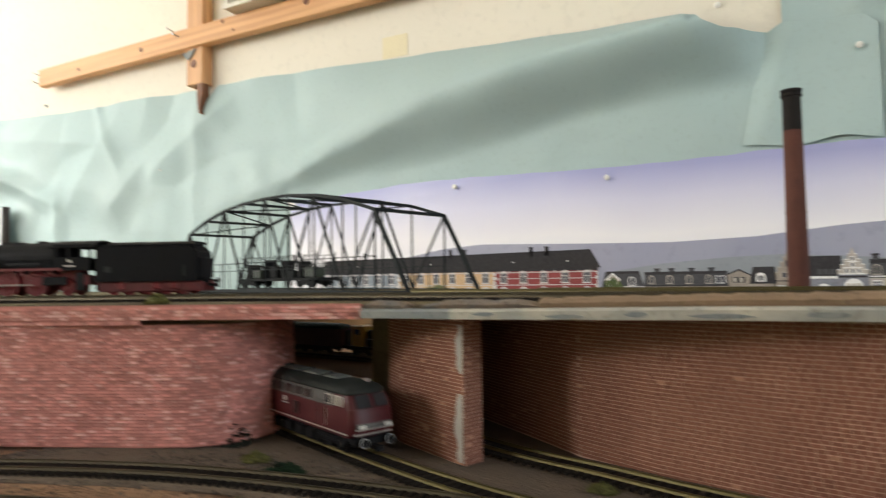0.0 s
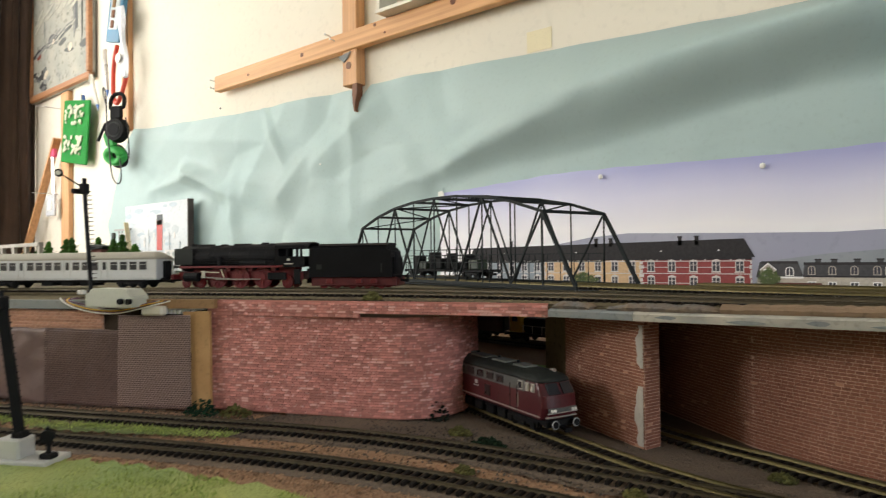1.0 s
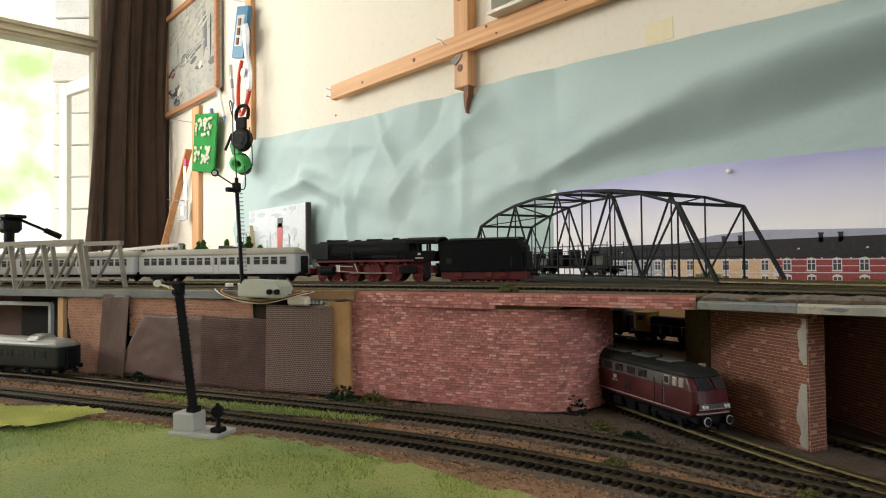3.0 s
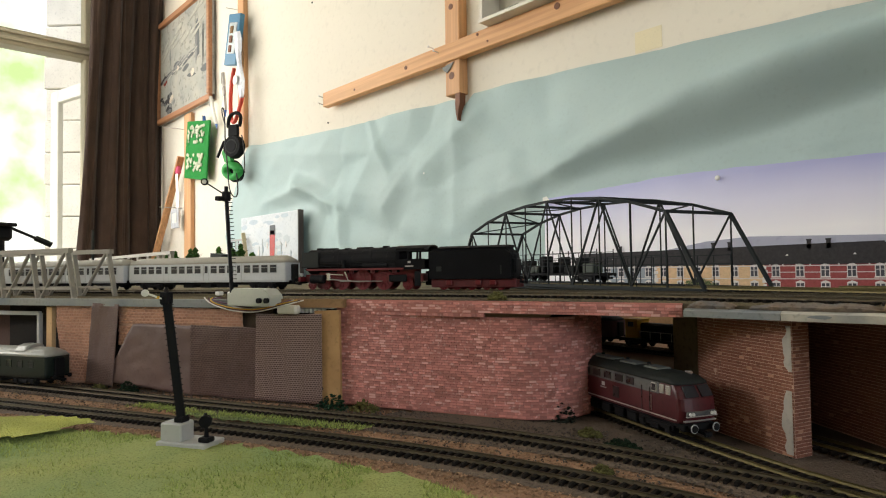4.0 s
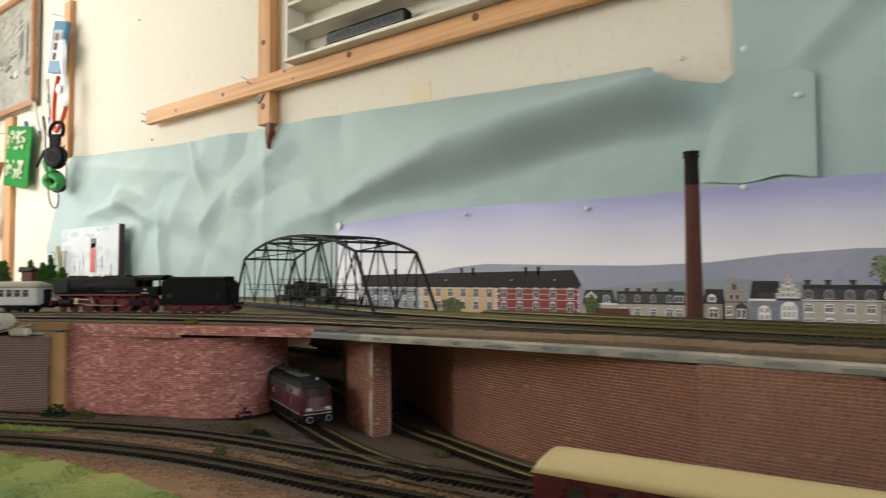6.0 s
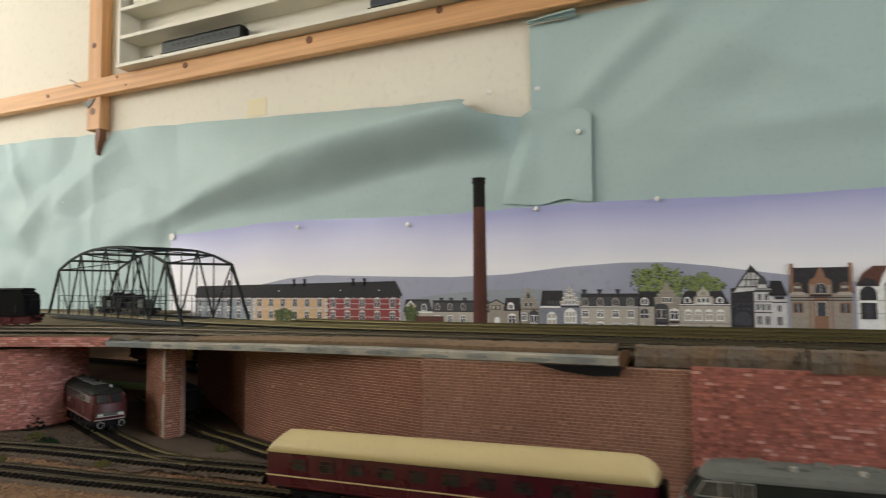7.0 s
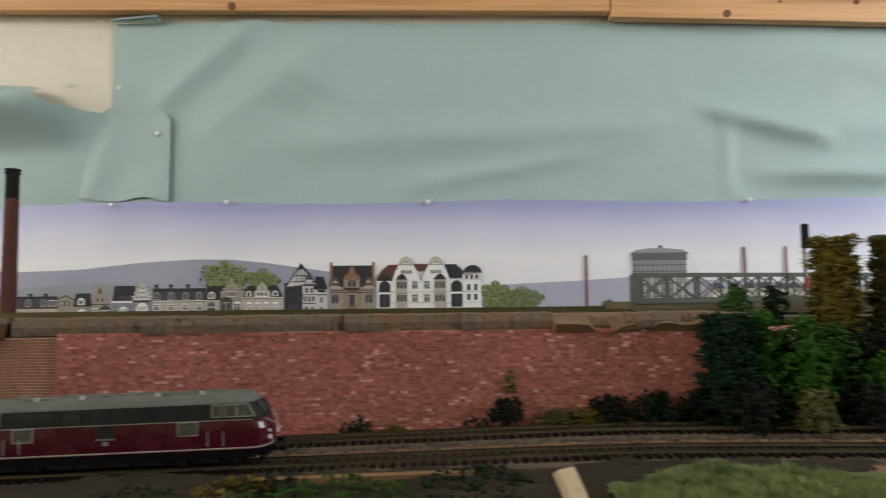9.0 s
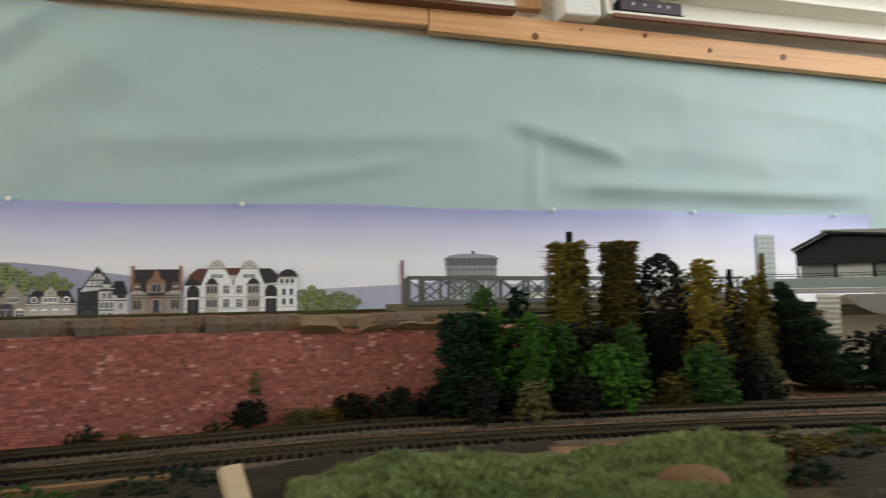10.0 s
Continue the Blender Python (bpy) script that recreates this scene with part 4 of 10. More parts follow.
def timbered():
    bm = bmesh.new()
    rect(bm, 0.413, 0.448, BASE, 0.158, 3, 1)
    flat(bm, [(0.414, 0.150), (0.430, 0.168), (0.445, 0.197), (0.458, 0.178), (0.470, 0.160), (0.452, 0.154)], 3.4, 0)
    flat(bm, [(0.414, 0.149), (0.417, 0.149), (0.4445, 0.192), (0.4455, 0.198)], 4, 1)
    flat(bm, [(0.4445, 0.198), (0.4455, 0.192), (0.462, 0.170), (0.466, 0.172)], 4, 1)
    flat(bm, [(0.437, 0.184), (0.453, 0.184), (0.445, 0.197)], 4.4, 1)
    for x0, z0, x1, z1 in ((0.430, 0.172, 0.460, 0.172), (0.436, 0.160, 0.440, 0.184), (0.452, 0.184, 0.450, 0.160), (0.445, 0.160, 0.445, 0.184), (0.424, 0.160, 0.462, 0.160)):
        d = Vector((x1 - x0, z1 - z0)).normalized() * 0.0009
        flat(bm, [(x0 - d.y, z0 + d.x), (x1 - d.y, z1 + d.x), (x1 + d.y, z1 - d.x), (x0 + d.y, z0 - d.x)], 5, 1)
    rect(bm, 0.449, 0.475, BASE, 0.152, 5, 0)
    flat(bm, [(0.447, 0.151), (0.477, 0.151), (0.472, 0.158), (0.468, 0.170), (0.463, 0.178), (0.459, 0.178), (0.455, 0.170), (0.452, 0.158)], 6, 2)
    rect(bm, 0.455, 0.468, 0.158, 0.164, 7, 0)
    rect(bm, 0.475, 0.497, BASE, 0.143, 4, 0)
    flat(bm, [(0.470, 0.145), (0.498, 0.145), (0.490, 0.170), (0.474, 0.170)], 5, 3)
    rect(bm, 0.479, 0.494, 0.139, 0.144, 6, 1)
    for x, z in ((0.454, 0.121), (0.462, 0.121), (0.470, 0.121), (0.457, 0.138), (0.467, 0.138), (0.486, 0.119)):
        rect(bm, x - 0.0026, x + 0.0026, z, z + 0.010, 6, 4)
        rect(bm, x - 0.0004, x + 0.0004, z, z + 0.010, 7, 0)
    rect(bm, 0.449, 0.475, 0.134, 0.1355, 6, 2)
    rect(bm, 0.415, 0.447, 0.1255, 0.1275, 5, 2)
    for k in range(7):
        rect(bm, 0.4165 + k * 0.0045, 0.4175 + k * 0.0045, 0.1275, 0.1325, 5, 2)
    arched(bm, 0.431, 0.096, 0.0125, 0.0225, 5, 2, 4)
    rect(bm, 0.449, 0.475, 0.1555, 0.1570, 7.2, 0)
    rect(bm, 0.449, 0.475, 0.1160, 0.1180, 6.4, 2)
    for x, z in ((0.456, 0.097), (0.468, 0.097), (0.486, 0.096)):
        rect(bm, x - 0.0034, x + 0.0034, z, z + 0.014, 6, 4)
        rect(bm, x - 0.0006, x + 0.0006, z, z + 0.014, 7, 0)
    rect(bm, 0.475, 0.497, 0.1330, 0.1350, 6, 2)
    for x in (0.424, 0.432, 0.440):
        rect(bm, x - 0.0025, x + 0.0025, 0.121, 0.133, 5, 4)
    return printed("house_print", bm, [INK["trim"], INK["dark"], INK["slate"], INK["roof"], INK["pane"]], "printed half-timbered black and white house")


def brownhouse():
    bm = bmesh.new()
    rect(bm, 0.502, 0.590, BASE, 0.150, 3, 0)
    flat(bm, [(0.500, 0.149), (0.592, 0.149), (0.588, 0.191), (0.505, 0.191)], 4, 1)
    for x in (0.505, 0.588):
        rect(bm, x - 0.0026, x + 0.0026, 0.150, 0.198, 5, 2)
    rect(bm, 0.529, 0.562, BASE, 0.163, 5, 2)
    flat(bm, [(0.528, 0.162), (0.563, 0.162), (0.560, 0.171), (0.553, 0.175), (0.550, 0.186), (0.546, 0.192), (0.542, 0.186), (0.538, 0.175), (0.531, 0.171)], 6, 2)
    for x in (0.533, 0.558):
        rect(bm, x - 0.002, x + 0.002, BASE, 0.163, 6.2, 0)
    for x in (0.513, 0.579):
        arched(bm, x, 0.151, 0.0062, 0.016, 6, 2, 3)
        rect(bm, x - 0.0042, x + 0.0042, 0.157, 0.161, 7, 5)
        rect(bm, x - 0.0095, x + 0.0095, 0.146, 0.151, 6, 5)
        rect(bm, x - 0.0075, x + 0.0075, 0.117, 0.134, 6, 2)
        rect(bm, x - 0.0055, x + 0.0055, 0.118, 0.132, 7, 4)
        rect(bm, x - 0.0006, x + 0.0006, 0.118, 0.132, 7.5, 5)
    arched(bm, 0.546, 0.148, 0.0095, 0.018, 7, 5, 4)
    rect(bm, 0.530, 0.561, 0.1435, 0.147, 7, 1)
    rect(bm, 0.538, 0.554, 0.112, 0.136, 7, 5)
    rect(bm, 0.540, 0.552, 0.112, 0.134, 7.5, 4)
    for z in (0.137, 0.1415):
        rect(bm, 0.502, 0.590, z, z + 0.0014, 6.5, 1)
    return printed("house_print", bm, [INK["stone"], INK["dark"], INK["brownbrick"], INK["slate"], INK["pane"], INK["palestone"]], "printed brown brick house with a dark roof")


def whitehouse():
    bm = bmesh.new()
    rect(bm, 0.595, 0.765, BASE, 0.162, 3, 0)
    flat(bm, [(0.594, 0.161), (0.640, 0.161), (0.640, 0.192), (0.618, 0.192), (0.604, 0.180)], 4, 1)
    flat(bm, [(0.660, 0.180), (0.705, 0.180), (0.701, 0.193), (0.664, 0.193)], 4, 1)
    flat(bm, [(0.730, 0.165), (0.772, 0.165), (0.767, 0.178), (0.752, 0.192), (0.730, 0.192)], 4, 2)
    for gx in (0.653, 0.712):
        flat(bm, [(gx - 0.026, 0.140), (gx + 0.026, 0.140), (gx + 0.027, 0.163), (gx + 0.021, 0.180), (gx + 0.015, 0.191), (gx - 0.015, 0.191), (gx - 0.021, 0.180), (gx - 0.027, 0.163)], 6, 0)
        flat(bm, [(gx - 0.016, 0.191), (gx + 0.016, 0.191), (gx + 0.012, 0.199), (gx + 0.008, 0.205), (gx, 0.2085), (gx - 0.008, 0.205), (gx - 0.012, 0.199)], 6.4, 5)
        arched(bm, gx, 0.193, 0.0055, 0.0105, 7, 0, 4)
        rect(bm, gx - 0.017, gx + 0.017, 0.1905, 0.1925, 7, 4)
        for x in (-0.0085, -0.003, 0.003, 0.0085):
            rect(bm, gx + x - 0.0017, gx + x + 0.0017, 0.174, 0.181, 7, 3)
    for x, w in ((0.644, 0.0115), (0.720, 0.0125)):
        rect(bm, x - w, x + w, BASE, 0.162, 7.4, 5)
        flat(bm, [(x - w - 0.001, 0.161), (x + w + 0.001, 0.161), (x + w * 0.5, 0.171), (x, 0.174), (x - w * 0.5, 0.171)], 7.8, 2)
        for z in (0.119, 0.145):
            for dx in (-0.0068, 0.0, 0.0068):
                rect(bm, x + dx - 0.0024, x + dx + 0.0024, z, z + 0.013, 8, 3)
            rect(bm, x - w, x + w, z + 0.0155, z + 0.0175, 8.2, 4)
    for x in (0.670, 0.694):
        for z in (0.119, 0.145):
            rect(bm, x - 0.0056, x + 0.0056, z - 0.001, z + 0.0145, 8, 5)
            rect(bm, x - 0.0044, x + 0.0044, z, z + 0.013, 8.4, 3)
            rect(bm, x - 0.0006, x + 0.0006, z, z + 0.013, 8.8, 0)
            rect(bm, x - 0.0044, x + 0.0044, z + 0.0085, z + 0.0095, 8.8, 0)
    for x in (0.6105, 0.753):
        arched(bm, x, 0.136, 0.0112, 0.024, 8, 2, 2)
        rect(bm, x - 0.0105, x + 0.0105, 0.108, 0.134, 8, 2)
        rect(bm, x - 0.0115, x + 0.0115, 0.1335, 0.1375, 9, 0)
        rect(bm, x - 0.004, x + 0.004, 0.110, 0.131, 8.6, 3)
    flat(bm, [(0.596, 0.160), (0.626, 0.160), (0.618, 0.171), (0.606, 0.173), (0.600, 0.168)], 6.8, 2)
    rect(bm, 0.765, 0.802, BASE, 0.172, 5, 0)
    flat(bm, [(0.766, 0.176), (0.804, 0.176), (0.799, 0.185), (0.790, 0.190), (0.781, 0.190), (0.771, 0.185)], 6, 2)
    rect(bm, 0.766, 0.803, 0.1735, 0.1765, 6, 4)
    for x in (0.773, 0.783, 0.793):
        rect(bm, x - 0.003, x + 0.003, 0.1625, 0.171, 6, 3)
    for z in (0.121, 0.140):
        for x in (0.777, 0.791):
            rect(bm, x - 0.0032, x + 0.0032, z, z + 0.012, 6, 3)
    for z in (0.116, 0.137, 0.160):
        rect(bm, 0.595, 0.802, z, z + 0.0012, 5.4, 5)
    return printed("house_print", bm, [INK["white"], INK["redroof"], INK["dark"], INK["pane"], INK["stone"], INK["palestone"]], "printed white mansion with two curved gables")


timbered(), brownhouse(), whitehouse()
foliage("tree_print", 0.832, 0.128, 0.036, 0.032, True, 7)
foliage("tree_print", 0.885, 0.122, 0.046, 0.026, True, 8, 5)
foliage("tree_print", 1.058, 0.108, 0.018, 0.012, False, 9)
foliage("tree_print", -0.532, 0.100, 0.034, 0.022, False, 10, 9)
foliage("tree_print", -0.200, 0.108, 0.018, 0.022, False, 12, 9)
for x, z, w in ((1.0125, 0.207, 0.0038), (1.335, 0.222, 0.004), (1.42, 0.222, 0.0035)):
    bm = bmesh.new()
    flat(bm, [(x - w, BASE), (x + w, BASE), (x + w * 0.75, z), (x - w * 0.75, z)], 3)
    printed("stack_print", bm, [INK["stack"]], "printed slim factory stack")
# gasometer print with rings and uprights
bm = bmesh.new()
flat(bm, [(1.108, BASE), (1.214, BASE), (1.214, 0.211), (1.108, 0.211)], 3, 0)
flat(bm, [(1.104, 0.210), (1.220, 0.210), (1.210, 0.217), (1.175, 0.2205), (1.140, 0.2205), (1.114, 0.217)], 4, 0)
rect(bm, 1.104, 1.220, 0.2085, 0.2115, 6.5, 1)
for i in range(9):
    z = 0.098 + i * 0.0125
    rect(bm, 1.106, 1.217, z, z + 0.002, 5, 1)
for i in range(12):
    x = 1.109 + i * 0.0095
    rect(bm, x, x + 0.0013, BASE, 0.211, 5, 1)
rect(bm, 1.106, 1.217, 0.196, 0.210, 5.5, 1)
for i in range(7):
    rect(bm, 1.112 + i * 0.0155, 1.1155 + i * 0.0155, 0.110, 0.150 + 0.006 * (i % 3), 5.6, 2)
rect(bm, 1.160, 1.168, 0.2205, 0.226, 6, 1)
printed("gasometer_print", bm, [INK["gas"], INK["gasdark"], INK["trim"]], "printed round grey gasometer")
# pale lattice tower and works
bm = bmesh.new()
rect(bm, 1.868, 1.918, BASE, 0.265, 3, 0)
for i in range(14):
    z = 0.10 + i * 0.012
    rect(bm, 1.868, 1.918, z, z + 0.003, 4, 1)
for x in (1.868, 1.884, 1.900, 1.914):
    rect(bm, x, x + 0.003, BASE, 0.268, 4, 1)
printed("tower_print", bm, [ink("paletower", (0.50, 0.52, 0.50)), ink("palelattice", (0.34, 0.37, 0.36))], "printed pale lattice tower")
bm = bmesh.new()
rect(bm, 1.26, 1.62, BASE, 0.140, 2, 0)
for i in range(11):
    x = 1.265 + i * 0.031
    flat(bm, [(x, 0.138), (x + 0.029, 0.138), (x + 0.020, 0.150), (x + 0.008, 0.150)], 3, 1)
    rect(bm, x + 0.004, x + 0.022, 0.115, 0.128, 3, 2)
printed("works_print", bm, [INK["palestone"], INK["slate"], INK["white"]], "printed low factory sheds")


def pin(x, z, y, r=0.0068):
    bm = ball(bmesh.new(), (x, y, z), r, (1, 0.45, 1), 8)
    return thing("drawing_pin", "white round drawing pin in the paper", "pin", "pins along the paper", bm=bm, material=WHITE, smooth=True)


for x, z in ((-0.492, 0.3045), (-0.206, 0.297), (0.075, 0.314), (0.299, 0.319), (0.698, 0.3165), (1.349, 0.3165), (1.70, 0.3165), (2.10, 0.316)):
    pin(x, z, P0 - 0.0045, 0.0050)
for x, z in ((0.158, 0.459), (-0.027, 0.563), (0.080, 0.553)):
    pin(x, z, WALL_Y - (0.006 if x < 0 else 0.018), 0.0052)
pin(-1.32, 0.415, WALL_Y - 0.024, 0.0030)
bm = bmesh.new()
slab(bm, [(-0.899, 0.290), (-0.886, 0.291), (-0.882, 0.299), (-0.889, 0.308), (-0.901, 0.306)], PY - 0.006, PY - 0.0045)
part("torn_corner", bm, WHITE, town, "torn white paper corner")

# ---- the layout: lower ground ----
rings = []
XS = [-1.75 + 0.05 * i for i in range(75)]
for x in XS:
    row = []
    for k in range(58):
        y = -0.62 + 0.03 * k
        z = rise(x) + 0.0012 * noise.noise((x * 20, y * 20, 0))
        if y > 0.56:
            z += 0.016 * min(1, (y - 0.56) / 0.06)
        row.append((x, y, z))
    rings.append(row)
ground = structure("ground", loft(bmesh.new(), rings, closed=False), EARTH, "brown cork ground of the model railway table", smooth=True)
structure("table_board", bx((0.08, 0.22, -0.03), (3.66, 1.70, 0.045)), RAWWOOD, "raw wooden board under the railway ground")
for x in (-1.6, 0.1, 1.75):
    for y in (-0.5, 0.95):
        thing("table_leg", "square wooden leg under the railway table", "table leg", "table legs", bm=bx((x, y, (FLOOR_Z - 0.0525) / 2), (0.06, 0.06, -FLOOR_Z - 0.0525)), material=RAWWOOD)


def mat_sheet(name, label, outline, material, lift=0.003, rough=0.0015, cell=0.012, category="grass"):
    """A sheet of scenic cover with a ragged edge, following the ground."""
    xs, ys = [p[0] for p in outline], [p[1] for p in outline]

    def inside(x, y):
        c = False
        for (x0, y0), (x1, y1) in zip(outline, outline[1:] + outline[:1]):
            if (y0 > y) != (y1 > y) and x < (x1 - x0) * (y - y0) / (y1 - y0) + x0:
                c = not c
        return c
    bm = bmesh.new()
    made = {}

    def vert(i, j):
        if (i, j) not in made:
            x = min(xs) + i * cell + 0.5 * cell * noise.noise((i * 0.7, j * 0.9, 4.0))
            y = min(ys) + j * cell + 0.5 * cell * noise.noise((i * 0.8, j * 0.6, 8.0))
            made[i, j] = bm.verts.new((x, y, rise(x) + lift + rough * noise.noise((x * 60, y * 60, 2)) + 2 * rough * noise.noise((x * 11, y * 11, 5))))
        return made[i, j]
    for i in range(int((max(xs) - min(xs)) / cell)):
        for j in range(int((max(ys) - min(ys)) / cell)):
            if inside(min(xs) + (i + 0.5) * cell, min(ys) + (j + 0.5) * cell):
                bm.faces.new((vert(i, j), vert(i + 1, j), vert(i + 1, j + 1), vert(i, j + 1)))
    ob = thing(name, label, category, kind="stuff", bm=bm, material=material, smooth=True)
    return ob


FRONT = [(-1.6, -0.40), (-1.3, -0.235), (-0.95, -0.035), (-0.83, 0.025), (-0.69, 0.088), (-0.53, 0.160), (-0.35, 0.232), (-0.2, 0.268), (0.0, 0.286), (0.2, 0.290), (0.4, 0.286), (0.6, 0.284), (0.83, 0.275), (1.06, 0.248), (1.4, 0.19), (1.85, 0.09)]
REAR = [(-1.6, -0.30), (-1.3, -0.13), (-0.98, 0.042), (-0.82, 0.112), (-0.69, 0.165), (-0.5, 0.247), (-0.41, 0.285), (-0.3, 0.318), (-0.15, 0.338), (0.1, 0.349), (0.4, 0.350), (0.66, 0.348), (0.86, 0.340), (1.1, 0.312), (1.4, 0.262), (1.85, 0.165)]
SIDING = [(-0.66, 0.575), (-0.5, 0.512), (-0.42, 0.477), (-0.286, 0.419), (-0.137, 0.362), (-0.03, 0.339)]
PORTAL = [(-0.42, 0.60), (-0.27, 0.515), (-0.152, 0.455), (-0.083, 0.431), (-0.012, 0.402), (0.06, 0.378), (0.16, 0.353)]
GRASSEDGE = [(-1.6, -0.475), (-0.95, -0.10), (-0.80, -0.02), (-0.66, 0.045), (-0.56, 0.10), (-0.44, 0.155), (-0.32, 0.19), (-0.2, 0.20), (0.0, 0.205), (0.12, 0.20), (0.35, 0.19)]
mat_sheet("grass_mat", "worn green grass matting over the table front", GRASSEDGE + [(0.33, 0.10), (0.1, -0.05), (-0.05, -0.3), (-0.2, -0.55), (-1.7, -0.55)], GRASS, 0.004, 0.0014, 0.01)
mat_sheet("grass_strip", "narrow strip of green grass between two tracks", [(-0.625, 0.148), (-0.58, 0.165), (-0.53, 0.192), (-0.475, 0.226), (-0.46, 0.240), (-0.52, 0.214), (-0.58, 0.184), (-0.63, 0.160)], GRASS_OLD, 0.0035, 0.001, 0.006)
mat_sheet("pale_grass_mat", "yellow-green loose grass mat with a lifted edge", [(-0.86, -0.075), (-0.79, -0.025), (-0.709, 0.024), (-0.673, 0.060), (-0.634, 0.076), (-0.625, 0.045), (-0.621, 0.012), (-0.66, -0.03), (-0.74, -0.075), (-0.84, -0.13)], GRASS_LIGHT, 0.009, 0.0016, 0.007)
mat_sheet("grass_mat", "rumpled green grass mat beside the track", [(0.795, 0.205), (0.85, 0.212), (1.0, 0.200), (1.09, 0.188), (1.075, 0.145), (1.03, 0.11), (1.0, 0.03), (0.9, 0.02), (0.80, 0.06), (0.785, 0.14)], GRASS_OLD, 0.010, 0.005, 0.008)
SOIL = mat("dark_scenic_soil", (0.040, 0.033, 0.024), 0.95, var=0.45, s1=22, s2=380, tint=(0.066, 0.052, 0.034), bump=0.004, bscale=300)
mat_sheet("scenic_soil", "dark crumbly scenic soil before the track", [(0.20, 0.266), (0.35, 0.265), (0.5, 0.264), (0.66, 0.260), (0.80, 0.254), (0.87, 0.248), (0.97, 0.236), (0.95, 0.205), (0.80, 0.200), (0.78, 0.02), (0.40, 0.0), (0.27, 0.12), (0.215, 0.20)], SOIL, 0.0055, 0.003, 0.008, "soil")
mat_sheet("scenic_soil", "dark crumbly scenic soil beside the grass mat", [(1.085, 0.200), (1.2, 0.178), (1.4, 0.130), (1.6, 0.070), (1.6, -0.2), (1.02, -0.2), (1.03, 0.02), (1.07, 0.11)], SOIL, 0.0055, 0.003, 0.008, "soil")
SCRUB = mat("dry_scrub_cover", (0.085, 0.068, 0.030), 0.95, var=0.4, s1=24, s2=420, tint=(0.12, 0.085, 0.045), bump=0.004, bscale=300)
mat_sheet("scrub_cover", "dry brown scenic cover on the table edge", [(1.085, 0.180), (1.18, 0.165), (1.30, 0.10), (1.25, -0.02), (1.0, -0.02), (1.0, 0.04), (1.03, 0.11), (1.07, 0.14)], SCRUB, 0.005, 0.003, 0.008)
mat_sheet("dirt_bed", "dark ballast dirt around the sidings", [(-0.50, 0.275), (-0.36, 0.295), (-0.2, 0.312), (0.0, 0.32), (0.3, 0.322), (0.3, 0.40), (0.0, 0.50), (-0.3, 0.60), (-0.7, 0.60), (-0.6, 0.5), (-0.36, 0.42), (-0.40, 0.36), (-0.48, 0.31)], DIRT, 0.0018, 0.0008, 0.012, "ballast")


# ---- track: sleepers, two rails and a bed ----
SLEEPER_MESH = mesh_of("sleeper", bx((0, 0, 0.0015), (0.0026, 0.030, 0.003), 0, 0.0004), SLEEPER)


def rail_line(centre, side, z_of, material, width=0.0007, height=0.0026):
    rings = []
    for x, y, h in centre:
        nx, ny = -math.sin(h), math.cos(h)
        z = z_of(x)
        rings.append([(x + nx * (side + a), y + ny * (side + a), z + b) for a, b in ((-width, 0), (width, 0), (width * 0.5, height * 0.6), (width * 0.8, height), (-width * 0.8, height), (-width * 0.5, height * 0.6))])
    return loft(bmesh.new(), rings)


def railway(label, pts, z_of, near=None, bed=True, rail_material=RAIL, step=0.0068, bedmat=DIRT):
    tr = thing("railway_track", label, "railway track", "model tracks")
    centre = along(pts, 0.02)
    if bed:
        rings = []
        for x, y, h in centre:
            nx, ny = -math.sin(h), math.cos(h)
            z = z_of(x)
            rings.append([(x + nx * a, y + ny * a, z + b) for a, b in ((-0.021, 0.0005), (-0.017, 0.0028), (0.017, 0.0028), (0.021, 0.0005))])
        part("ballast_bed", loft(bmesh.new(), rings, closed=False), bedmat, tr)
    rest = bmesh.new()
    for x, y, h in along(pts, step):
        m = pose(x, y, z_of(x) + 0.0026, 0, 0, math.degrees(h))
        if near and near[0] < x < near[1]:
            ob = new("sleeper", SLEEPER_MESH)
            ob.parent, ob.matrix_local = tr, m
        else:
            box(rest, (0, 0, 0.0013), (0.0026, 0.030, 0.0026), 0, 0, m)
    if rest.verts:
        tagged(part("sleeper_rest", rest, SLEEPER, tr), kind="stuff")
    else:
        rest.free()
    for side in (-0.0083, 0.0083):
        part("rail", rail_line(centre, side, lambda x: z_of(x) + 0.0050, rail_material), rail_material, tr)
    return tr


railway("model track with dark sleepers and dull rails", FRONT, rise, (-0.70, 0.32))
railway("model track with dark sleepers and dull rails", REAR, rise, (-0.60, 0.10))
railway("weathered siding track leading into the arch", SIDING, rise, None, False, RAILYELLOW)
railway("weathered siding track leading under the edge beam", PORTAL, rise, None, False, RAILYELLOW)

# ---- upper level ----
TOP, SOFFIT = 0.1102, 0.1035
UDIR = Vector((math.cos(radians(25)), math.sin(radians(25)), 0))
UOUT = Vector((UDIR.y, -UDIR.x, 0))
U0 = Vector((-0.556, 0.285, 0))


def face(s, out=0.0, z=0.0):
    """A point on the slanted western front: s metres along, out metres proud."""
    p = U0 + UDIR * s + UOUT * out
    return (p.x, p.y, z)


